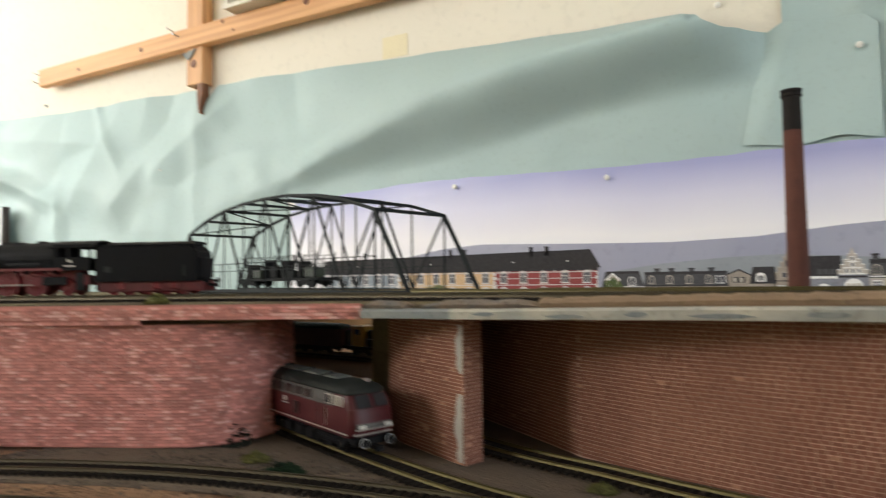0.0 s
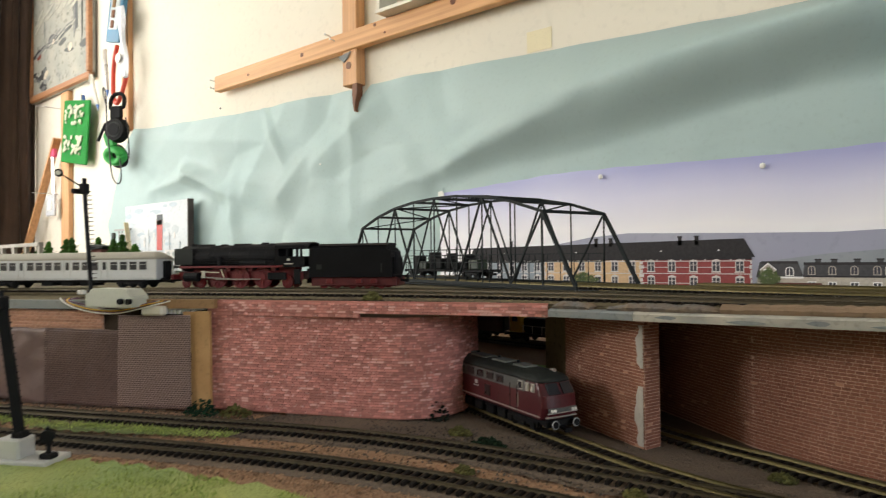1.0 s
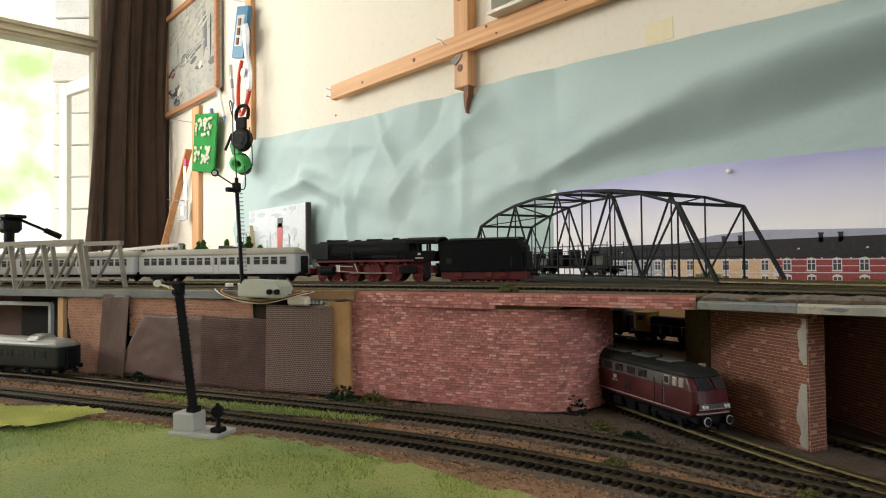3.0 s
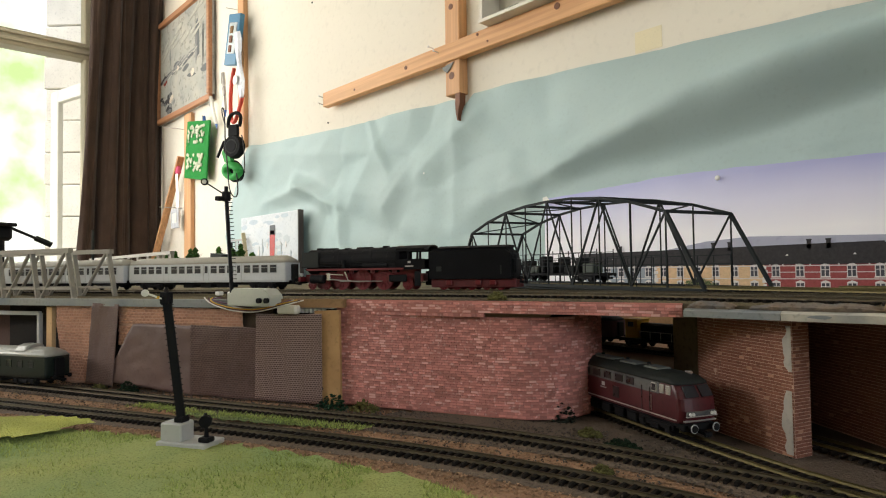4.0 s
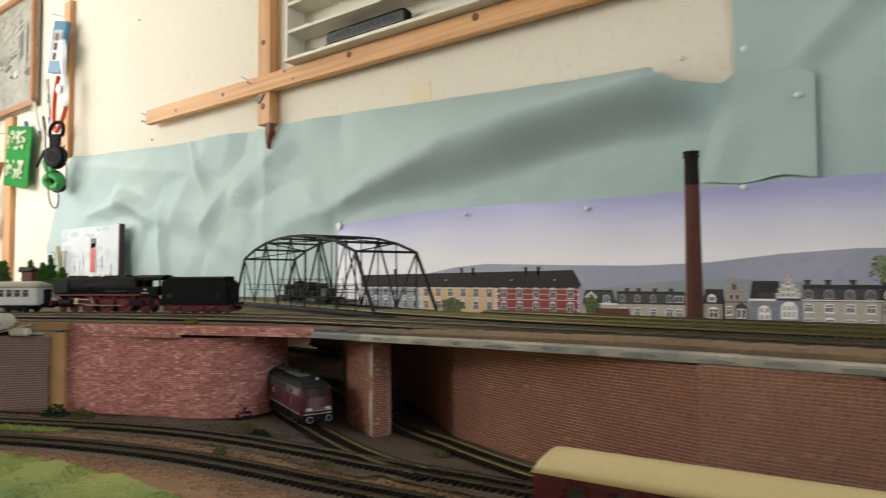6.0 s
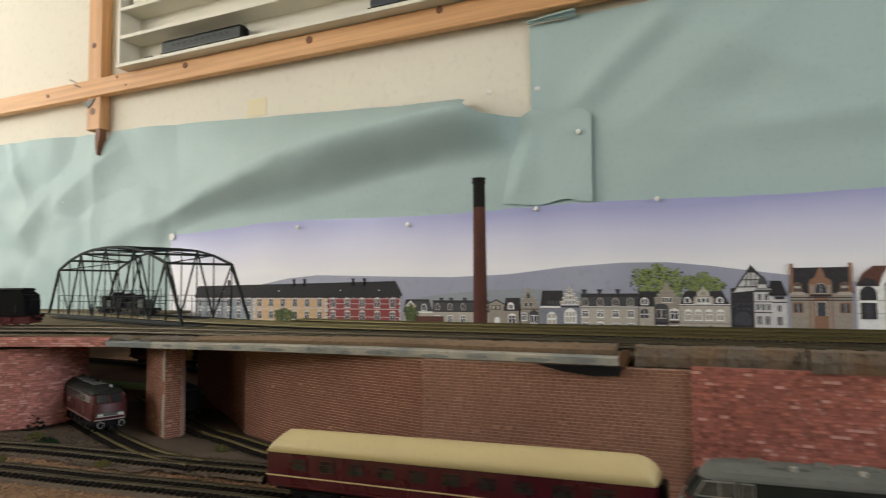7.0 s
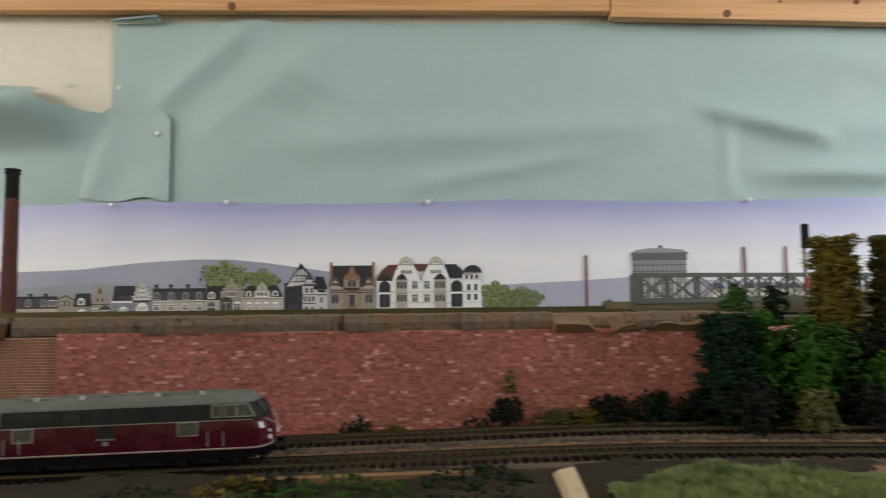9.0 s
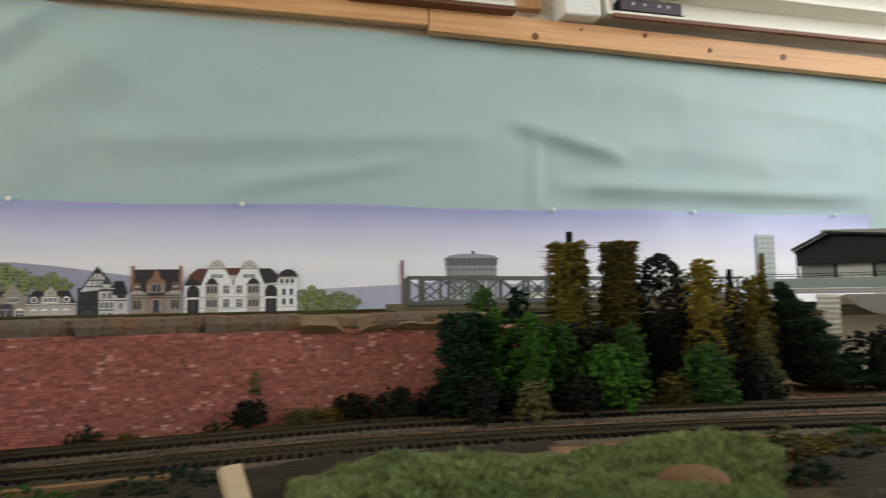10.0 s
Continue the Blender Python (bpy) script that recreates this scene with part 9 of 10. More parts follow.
part("finial", rod(bmesh.new(), (ST.x, ST.y, 0.231), (ST.x, ST.y, 0.237), 0.0022, 8), BLACK, s2)
tip = Vector((ST.x - 0.009, ST.y - 0.0205, 0.2415))
arm = part("signal_arm", bar(bmesh.new(), (ST.x, ST.y - 0.003, 0.2285), tip, 0.0026, 0.0014), LOCOGREY, s2)
part("arm_disc", rod(bmesh.new(), tip + Vector((0.0006, -0.0004, 0)), tip + Vector((-0.0006, 0.0004, 0)), 0.0040, 14), BLACK, arm)
part("arm_face", rod(bmesh.new(), tip + Vector((0.0012, -0.0012, 0)), tip + Vector((0.0, 0.0, 0)), 0.0024, 12), WHITE, arm)
db = thing("drive_box", "ivory signal drive box with black plugs on the deck edge", "box", at=pose(-0.632, 0.228, 0.1055, 0, 0, 25) @ Matrix.Diagonal((0.74, 0.8, 0.88, 1)))
bm = bmesh.new()
slab(bm, [(-0.034, 0), (0.040, 0), (0.040, 0.012), (0.030, 0.0205), (-0.026, 0.0215), (-0.034, 0.010)], -0.015, 0.015)
bmesh.ops.bevel(bm, geom=bm.edges[:], offset=0.0015, segments=2, affect="EDGES")
part("housing", bm, IVORYBOX, db)
for x in (0.024, 0.037):
    part("plug", rod(bmesh.new(), (x, -0.0150, 0.007), (x, -0.0205, 0.007), 0.0032, 12), BLACK, db)
part("side_lug", bx((-0.036, -0.006, 0.008), (0.006, 0.010, 0.016), 0, 0.001), IVORYBOX, db)
wires = thing("signal_wires", "loose bunch of brown, white and yellow wires", "wires")
for k, (m_, dz) in enumerate(((WHITE, 0.0), (mat("brown_wire", (0.10, 0.03, 0.04), 0.5), 0.003), (YELLOW, 0.006), (LIGHTGREY, 0.010), (mat("purple_wire", (0.12, 0.05, 0.10), 0.5), 0.013))):
    rnd = random.Random(k)
    pts = [face(-0.025 - 0.004 * k, 0.026, 0.112)]
    for i in range(1, 6):
        pts.append(face(-0.04 - 0.024 * i, 0.014 + 0.006 * rnd.random(), 0.1085 - 0.012 * math.sin(i * 0.6) + dz * 0.4 + 0.003 * rnd.random()))
    pts.append(face(-0.168 + 0.006 * k, 0.012, 0.1135))
    tube("wire", pts, 0.0007, m_, wires)
bm = bmesh.new()
box(bm, face(-0.052, 0.014, 0.1015), (0.026, 0.010, 0.0095), 22, 0.002)
thing("paper_scrap", "crumpled cream paper scrap under the drive box", "scrap", bm=bm, material=SHELFWHITE)
for k in range(5):
    x, y = -0.80 + 0.02 * k, 0.262 + 0.009 * k
    thing("spare_part", "small white plastic part lying beside the track", "model part", "loose parts", bm=bx((x, y, TOP + 0.004), (0.012, 0.007, 0.005), 25 * k, 0.001), material=WHITE)

# dark opening with a wooden frame left of the cards
fr = thing("opening_frame", "wooden frame of an opening below the truss", "frame", at=pose(*face(-0.43, 0.0), 0, 0, 25))
part("upright", bx((-0.006, 0.0, 0.05), (0.010, 0.006, 0.10)), RAWWOOD, fr)
part("upright", bx((-0.045, 0.012, 0.045), (0.005, 0.005, 0.09)), LIGHTGREY, fr)
part("lintel", bx((-0.20, 0.012, 0.090), (0.31, 0.005, 0.005)), LIGHTGREY, fr)
part("back_panel", bx((-0.22, 0.05, 0.05), (0.42, 0.004, 0.10)), PATCH, fr)

# trees and small things on the far deck
for i, (x, y, h, lf) in enumerate(((-2.46, 0.80, 0.085, "mid"), (-2.37, 0.80, 0.095, "mid"), (-2.27, 0.82, 0.10, "dark"), (-2.17, 0.80, 0.10, "mid"), (-2.06, 0.84, 0.10, "dark"), (-1.86, 0.80, 0.09, "mid"), (-1.80, 0.80, 0.10, "dark"), (-1.72, 0.80, 0.075, "mid"), (-2.52, 0.78, 0.08, "mid"))):
    tree("bushy green model fir on the far deck", x - 0.09, y, TOP, h * 1.2, 0.088, "bright" if i % 3 == 1 else "mid", 60 + i, "cone", 0.008, 150)
hut = thing("model_hut", "small brown model hut with a dark roof", "building", at=pose(-2.03, 0.80, TOP, 0, 0, 20))
part("wall", bx((0, 0, 0.040), (0.045, 0.04, 0.080), 0, 0.002), mat("hut_brown", (0.13, 0.05, 0.04), 0.7, var=0.2), hut)
bm = bmesh.new()
slab(bm, [(-0.028, 0.078), (0.028, 0.084), (0.030, 0.090), (-0.026, 0.096)], -0.026, 0.026)
part("roof", bm, LOCOGREY, hut)
bm = bmesh.new()
bar(bm, (-2.04, 0.90, TOP), (-2.085, 0.90, 0.28), 0.014, 0.003)
thing("pale_stick", "pale wooden stick leaning on the far deck", "stick", bm=bm, material=mat("pale_stick", (0.66, 0.56, 0.36), 0.7))

# ---- picture of a steamer leaning on the wall ----
ship = thing("canvas_picture", "small canvas picture of a red-funnelled steamer", "picture")
SY = 1.062
part("canvas", bx((-2.200, SY, 0.240), (0.455, 0.018, 0.244), 0, 0.002), mat("picture_sky", (0.62, 0.67, 0.71), 0.6, var=0.15, s1=14, s2=120, tint=(0.70, 0.73, 0.75)), ship)
part("dark_edge", bx((-1.9685, SY, 0.240), (0.006, 0.020, 0.246)), mat("dark_picture_edge", (0.05, 0.035, 0.03), 0.6), ship)
PICW, PICR, PICK, PICG = mat("picture_white", (0.72, 0.70, 0.68), 0.6, var=0.12, s1=60), mat("picture_red", (0.50, 0.07, 0.06), 0.6, var=0.2, s1=60), mat("picture_dark", (0.09, 0.10, 0.11), 0.6), mat("picture_grey", (0.40, 0.42, 0.42), 0.6, var=0.2, s1=60)
f0 = SY - 0.0094
rnd = random.Random(17)
PICC = [mat("picture_cloud_" + n_, c_, 0.6, var=0.12, s1=40) for n_, c_ in (("blue", (0.46, 0.54, 0.60)), ("white", (0.64, 0.67, 0.69)), ("grey", (0.52, 0.57, 0.60)))]


def dab(x, z, w, h, m_, lift=0.0, n_=9):
    """One flat painted dab with an uneven outline."""
    bm = bmesh.new()
    slab(bm, [(x + w / 2 * rnd.uniform(0.75, 1.1) * math.cos(6.283 * i / n_), z + h / 2 * rnd.uniform(0.75, 1.1) * math.sin(6.283 * i / n_)) for i in range(n_)], f0 - 0.0002 - lift, f0)
    return part("painted_dab", bm, m_, ship)


for k in range(26):
    dab(rnd.uniform(-2.40, -2.01), rnd.uniform(0.20, 0.36), rnd.uniform(0.04, 0.10), rnd.uniform(0.012, 0.035), PICC[k % 3], 0.00003 * k)
for x0, x1, z0, z1, m_ in ((-2.180, -2.140, 0.190, 0.298, PICR), (-2.179, -2.139, 0.296, 0.318, PICK), (-2.184, -2.136, 0.282, 0.296, PICW), (-2.34, -1.99, 0.150, 0.160, PICG), (-2.30, -1.985, 0.125, 0.168, PICW), (-2.285, -2.225, 0.166, 0.188, PICW), (-2.12, -2.03, 0.166, 0.190, PICW), (-2.36, -1.98, 0.118, 0.135, PICG)):
    part("painted_shape", bx(((x0 + x1) / 2, f0 - 0.0011, (z0 + z1) / 2), (x1 - x0, 0.0006, z1 - z0)), m_, ship)
for x, z0, z1 in ((-2.24, 0.16, 0.27), (-2.265, 0.16, 0.24), (-2.14, 0.16, 0.23), (-2.09, 0.19, 0.25), (-2.02, 0.17, 0.22)):
    part("painted_line", bx((x, f0 - 0.0014, (z0 + z1) / 2), (0.0035, 0.0006, z1 - z0)), PICG, ship)
for x in (-2.265, -2.245, -2.10, -2.06, -2.03):
    dab(x, 0.176, 0.030, 0.018, PICG, 0.0014)
for k in range(9):
    dab(-2.31 + 0.036 * k, 0.205 + 0.012 * ((k * 5) % 4), 0.012, 0.030, PICW if k % 2 else PICC[0], 0.0012)
for k in range(14):
    dab(-2.28 + 0.021 * k, 0.150 + 0.006 * (k % 2), 0.010, 0.008, PICG if k % 3 else PICK, 0.0016)
gantry = thing("lattice_gantry", "pale grey plastic lattice gantry before the picture", "model part")
for x in (-2.44, -2.415, -2.38, -2.355):
    part("upright", bx((x, 1.035, 0.19), (0.005, 0.004, 0.16)), HALLGREY, gantry)
for k in range(7):
    part("rail", bx((-2.3975, 1.035, 0.125 + 0.022 * k), (0.09, 0.004, 0.004)), LIGHTGREY, gantry)
part("rail", bx((-2.41, 1.035, 0.272), (0.13, 0.006, 0.008)), HALLGREY, gantry)
part("hook_block", bx((-2.475, 1.03, 0.248), (0.024, 0.008, 0.030), 0, 0.003), LOCOGREY, gantry)

# ---- framed harbour painting ----
FRAMEWOOD = wood("stained_frame", (0.46, 0.22, 0.10), (0.34, 0.15, 0.07))
pa = thing("framed_painting", "framed oil painting of a grey harbour with ships", "painting")
X0, X1, Z0, Z1, PYY = -3.50, -2.79, 0.938, 1.485, WALL_Y - 0.018
CANVAS = mat("harbour_canvas", (0.30, 0.315, 0.29), 0.8, var=0.4, s1=7, s2=40, tint=(0.47, 0.45, 0.38), bump=0.001, bscale=120)
part("canvas", bx(((X0 + X1) / 2, PYY + 0.004, (Z0 + Z1) / 2), (X1 - X0, 0.010, Z1 - Z0)), CANVAS, pa)
for c, s_ in ((((X0 + X1) / 2, Z0 + 0.015), (X1 - X0, 0.026)), (((X0 + X1) / 2, Z1 - 0.015), (X1 - X0, 0.026)), ((X0 + 0.015, (Z0 + Z1) / 2), (0.026, Z1 - Z0 - 0.06)), ((X1 - 0.015, (Z0 + Z1) / 2), (0.026, Z1 - Z0 - 0.06))):
    part("frame_bar", bx((c[0], PYY - 0.004, c[1]), (s_[0], 0.030, s_[1]), 0, 0.003), FRAMEWOOD, pa)
OIL = [mat("oil_" + n_, c_, 0.85, var=0.3, s1=40, s2=200) for n_, c_ in (("black", (0.045, 0.045, 0.048)), ("grey", (0.13, 0.135, 0.135)), ("red", (0.20, 0.05, 0.035)), ("cream", (0.56, 0.50, 0.40)), ("pale", (0.41, 0.405, 0.345)), ("mist", (0.22, 0.225, 0.215)))]
rnd = random.Random(11)


def stroke(u, v, w, h, tilt, c, depth):
    """One brush mark of uneven outline, (u, v) across and up the canvas, sizes in canvas parts."""
    W_, H_ = X1 - X0 - 0.06, Z1 - Z0 - 0.06
    x, z, a = X0 + 0.03 + u * W_, Z0 + 0.03 + v * H_, math.radians(tilt)
    ring = []
    for i in range(9):
        p, q = w * W_ / 2 * rnd.uniform(0.75, 1.15) * math.cos(6.283 * i / 9), h * H_ / 2 * rnd.uniform(0.75, 1.15) * math.sin(6.283 * i / 9)
        ring.append((x + p * math.cos(a) - q * math.sin(a), z + p * math.sin(a) + q * math.cos(a)))
    bm = bmesh.new()
    slab(bm, ring, PYY - 0.0016 - 0.00002 * depth, PYY - 0.0006)
    part("brush_stroke", bm, OIL[c], pa)


deep = 0
for u, v, w, h, tilt, c in (
    (0.77, 0.62, 0.09, 0.44, 1, 1), (0.75, 0.55, 0.035, 0.36, 0, 5), (0.88, 0.56, 0.022, 0.50, 0, 0), (0.91, 0.29, 0.15, 0.09, 4, 1),
    (0.09, 0.42, 0.20, 0.07, 14, 0), (0.11, 0.38, 0.10, 0.05, 10, 2), (0.22, 0.62, 0.035, 0.17, 0, 5), (0.36, 0.49, 0.13, 0.10, 8, 1),
    (0.38, 0.46, 0.06, 0.05, 0, 3), (0.55, 0.41, 0.14, 0.05, 12, 1), (0.66, 0.30, 0.17, 0.04, -8, 1), (0.68, 0.32, 0.08, 0.07, 20, 3),
):
    deep += 1
    stroke(u, v, w, h, tilt, c, deep)
for k in range(26):
    deep += 1
    f = k / 25
    stroke(0.12 + 0.62 * f + rnd.uniform(-0.03, 0.03), 0.40 + 0.12 * f + rnd.uniform(-0.03, 0.05), rnd.uniform(0.05, 0.14), rnd.uniform(0.012, 0.04), rnd.uniform(0, 18), (5, 4, 1, 5)[k % 4], deep)
for k in range(14):
    deep += 1
    stroke(rnd.uniform(0.02, 0.30), rnd.uniform(0.03, 0.22), rnd.uniform(0.04, 0.12), rnd.uniform(0.03, 0.07), rnd.uniform(-40, 40), (0, 1, 0, 5)[k % 4], deep)
deep += 1
stroke(0.25, 0.17, 0.10, 0.07, 30, 3, deep)
for k in range(16):
    deep += 1
    stroke(rnd.uniform(0.1, 0.9), rnd.uniform(0.68, 0.95), rnd.uniform(0.10, 0.26), rnd.uniform(0.02, 0.05), rnd.uniform(10, 30), 4, deep)

# ---- things hanging on the upright slat ----
HY = WALL_Y - 0.05
pk = thing("hanging_pack", "blue card pack with a clear window on a nail", "package", at=pose(-2.490, HY, 1.122, 0, 11, 10))
part("card", bx((0, 0, 0), (0.085, 0.022, 0.215), 0, 0.003), BLUEPACK, pk)
part("clear_window", bx((0, -0.012, 0.005), (0.055, 0.003, 0.13), 0, 0.002), mat("pack_window", (0.50, 0.55, 0.56), 0.15, var=0.25, s1=40), pk)
for k in range(3):
    part("content", bx((-0.005, -0.0145, 0.04 - 0.04 * k), (0.020, 0.004, 0.030), 0, 0.003), KNOT if k else OILWOOD, pk)
bag = thing("plastic_bag", "crinkled clear plastic bag hanging on the slat", "bag", at=pose(0.018, 0, -0.035))
CLEAR = mat("milky_plastic", (0.60, 0.62, 0.66), 0.18, var=0.2, s1=40, s2=150, bump=0.004, bscale=60)
rings = []
for i in range(9):
    z = 1.17 - 0.28 * i / 8
    w = 0.035 + 0.012 * math.sin(i * 1.3)
    rings.append([(-2.455 + 0.010 * i / 2 + 0.8 * w * c, HY - 0.012 + 0.014 * s_ + 0.004 * noise.noise((i, c, s_)), z) for c, s_ in ((-1, 0), (-0.3, -0.7), (0.5, -0.6), (1, 0), (0.4, 0.6), (-0.4, 0.6))])
part("film", loft(bmesh.new(), rings), CLEAR, bag)
part("disc", rod(bmesh.new(), (-2.44, HY - 0.026, 0.965), (-2.44, HY - 0.030, 0.965), 0.020, 16), WHITE, bag)
strap = thing("red_strap", "red rubber strap hanging in a loop on a nail", "strap", at=pose(0.018, 0, -0.028))
tube("loop", [(-2.510, HY, 1.03), (-2.540, HY, 0.98), (-2.550, HY, 0.90), (-2.525, HY - 0.01, 0.82), (-2.49, HY - 0.012, 0.78), (-2.455, HY - 0.01, 0.82), (-2.43, HY, 0.90)], 0.0085, REDSTRAP, strap)
hp = thing("headphones", "black headphones with a cable hanging on the slat", "headphones", at=pose(-2.420, HY - 0.035, 0.652, 0, 0, 25) @ Matrix.Scale(0.92, 4))
part("ear_cup", rod(bmesh.new(), (0, 0.012, 0), (0, -0.018, 0), 0.052, 28, 0.045), BLACK, hp)
part("cup_ring", rod(bmesh.new(), (0, -0.018, 0), (0, -0.0195, 0), 0.032, 24), LOCOGREY, hp)
part("cup_centre", rod(bmesh.new(), (0, -0.0195, 0), (0, -0.0215, 0), 0.026, 24), BLACK, hp)
part("yoke", bx((0, -0.002, 0.072), (0.055, 0.018, 0.055), 0, 0.005), BLACK, hp)
tube("headband", [(-0.03, 0.0, 0.09), (-0.045, 0.01, 0.14), (0.0, 0.012, 0.17), (0.04, 0.01, 0.14), (0.03, 0, 0.09)], 0.008, BLACK, hp)
part("microphone", rod(bmesh.new(), (-0.045, -0.01, 0.03), (-0.075, -0.02, -0.045), 0.006, 10), BLACK, hp)
tube("cable", [(-0.04, -0.01, 0.10), (-0.06, -0.015, 0.16), (-0.045, -0.02, 0.20), (-0.03, -0.02, 0.12), (-0.035, -0.02, 0.02), (-0.02, -0.015, -0.10), (-0.02, -0.012, -0.20), (0.02, -0.01, -0.24), (0.035, -0.01, -0.20), (0.02, -0.008, -0.12)], 0.0028, CABLE, hp)
tube("cable", [(0.045, -0.004, 0.05), (0.062, -0.004, -0.02), (0.060, -0.002, -0.12)], 0.0026, CABLE, hp)
gr = thing("ear_cushion", "bright green round ear cushion of a headset", "headphones", at=pose(-2.470, HY - 0.02, 0.562, 20, 0, 15))
bm = bmesh.new()
R_, r_ = 0.036, 0.020
loft(bm, [[((R_ + r_ * math.cos(b)) * math.cos(a), r_ * math.sin(b), 0.7 * (R_ + r_ * math.cos(b)) * math.sin(a)) for b in [k * math.pi / 6 for k in range(12)]] for a in [k * math.pi / 12 for k in range(25)]])
part("cushion", bm, NEONGREEN, gr, smooth=True)
part("cushion_band", bx((0, 0.0, 0.062), (0.055, 0.02, 0.055), 0, 0.008), NEONGREEN, gr)
part("cushion_base", rod(bmesh.new(), (0, 0.02, -0.004), (0, 0.002, -0.004), 0.046, 20), BLACK, gr)

fm = thing("flower_mat", "bright green grass mat card with white flowers", "scenery mat", at=pose(-2.930, WALL_Y - 0.035, 0.722, 0, 9, 0))
part("mat", bx((0, 0, 0), (0.27, 0.008, 0.275), 0, 0.003), MATGREEN, fm)
FLOWER = mat("white_flowers", (0.62, 0.64, 0.50), 0.8, var=0.2, s1=80)
rnd = random.Random(3)
for cz in (0.075, -0.055):
    pts = [(rnd.uniform(-0.10, 0.09), -0.010 + 0.003 * rnd.random(), cz + rnd.uniform(-0.04, 0.04)) for _ in range(46)]
    base_, tri_ = ico()
    verts, faces = [], []
    for p in pts:
        o = len(verts)
        k_ = rnd.uniform(0.006, 0.012)
        verts += [(p[0] + v.x * k_, p[1] + v.y * 0.004, p[2] + v.z * k_) for v in base_]
        faces += [tuple(o + i for i in f) for f in tri_]
    me = bpy.data.meshes.new("blossom")
    me.from_pydata(verts, [], faces)
    me.materials.append(FLOWER)
    ob = new("blossom", me)
    ob.parent = fm
PEN = mat("blue_pen", (0.06, 0.14, 0.40), 0.35)
for x, z, L_, m_, tl in ((-2.86, 0.80, 0.15, PEN, 0.03), (-2.77, 0.87, 0.16, WHITE, 0.05), (-2.655, 0.93, 0.20, SILVERLINE, 0.01)):
    pn = thing("pen", "slim pen hanging on the wall", "pen", "pens on the wall")
    part("barrel", rod(bmesh.new(), (x - tl / 2, WALL_Y - 0.025, z + L_ / 2), (x + tl / 2, WALL_Y - 0.02, z - L_ * 0.35), 0.0075, 10), m_, pn)
    part("tip", rod(bmesh.new(), (x + tl / 2, WALL_Y - 0.02, z - L_ * 0.35), (x + tl * 0.62, WALL_Y - 0.02, z - L_ / 2), 0.0065, 10, 0.001), PEN, pn)
    part("clip", bx((x - tl * 0.4, WALL_Y - 0.034, z + L_ * 0.36), (0.004, 0.003, 0.05)), SILVERLINE, pn)
bb = thing("pink_clip", "pink clip with a strip of foil on the slat", "clip", at=pose(-3.16, WALL_Y - 0.04, 0.655))
part("clip", bx((0, 0, 0), (0.035, 0.02, 0.04), 0, 0.005), PINK, bb)
part("foil", loft(bmesh.new(), [[(0.012 * c + 0.01 * i / 6, -0.006 + 0.006 * s_, -0.02 - 0.028 * i) for c, s_ in ((-1, 0), (0, -1), (1, 0), (0, 1))] for i in range(7)]), STEEL, bb)
b2 = thing("plastic_bag", "small clear plastic bag with white parts", "bag", at=pose(-3.18, WALL_Y - 0.045, 0.415))
part("film", bx((0, 0, 0), (0.10, 0.012, 0.10), 0, 0.004), CLEAR, b2)
part("content", bx((0.005, -0.008, 0.0), (0.05, 0.004, 0.05), 0, 0.002), WHITE, b2)
for x, z, d in ((-3.14, 0.86, 0.10), (-3.20, 0.47, 0.10), (-2.510, 1.035, 0.05), (-2.53, 1.275, 0.05)):
    bm = rod(bmesh.new(), (x, WALL_Y - 0.004, z), (x - 0.02, WALL_Y - 0.01 - d, z + 0.002), 0.0022, 6)
    thing("nail", "long thin nail in the wall slat", "nail", "nails", bm=bm, material=STEEL)
for x, z in ((-1.85, 0.66), (-1.95, 1.12), (-2.1, 1.30)):
    thing("wall_plug", "small grey plug hole in the plaster", "plug", bm=rod(bmesh.new(), (x, WALL_Y + 0.001, z), (x, WALL_Y - 0.002, z), 0.0035, 10), material=LOCOGREY)
thing("tape_mark", "yellowed tape mark on the plaster", "mark", bm=bx((-0.637, WALL_Y - 0.0006, 0.612), (0.06, 0.001, 0.045)), material=mat("old_tape", (0.76, 0.68, 0.46), 0.6, var=0.08))

# ---- wall shelves with models above the batten ----
def shelf_unit(x0, x1, z0, levels, depth=0.065):
    u = thing("wall_shelf", "ivory wall shelf with narrow boards for models", "shelf")
    h = levels * 0.0765 + 0.012
    part("back", bx(((x0 + x1) / 2, WALL_Y - 0.003, z0 + h / 2), (x1 - x0, 0.005, h)), SHELFWHITE, u)
    for k in range(levels + 1):
        part("shelf_board", bx(((x0 + x1) / 2, WALL_Y - depth / 2 - 0.006, z0 + 0.005 + 0.0765 * k), (x1 - x0 - 0.02, depth, 0.010), 0, 0.001), SHELFWHITE, u)
    for x in (x0 + 0.005, x1 - 0.005):
        part("side", bx((x, WALL_Y - depth / 2 - 0.006, z0 + h / 2), (0.010, depth, h), 0, 0.001), SHELFWHITE, u)
    part("glass_track", bx(((x0 + x1) / 2, WALL_Y - depth - 0.009, z0 + 0.003), (x1 - x0, 0.005, 0.009), 0, 0.0008), SHELFWHITE, u)
    return u


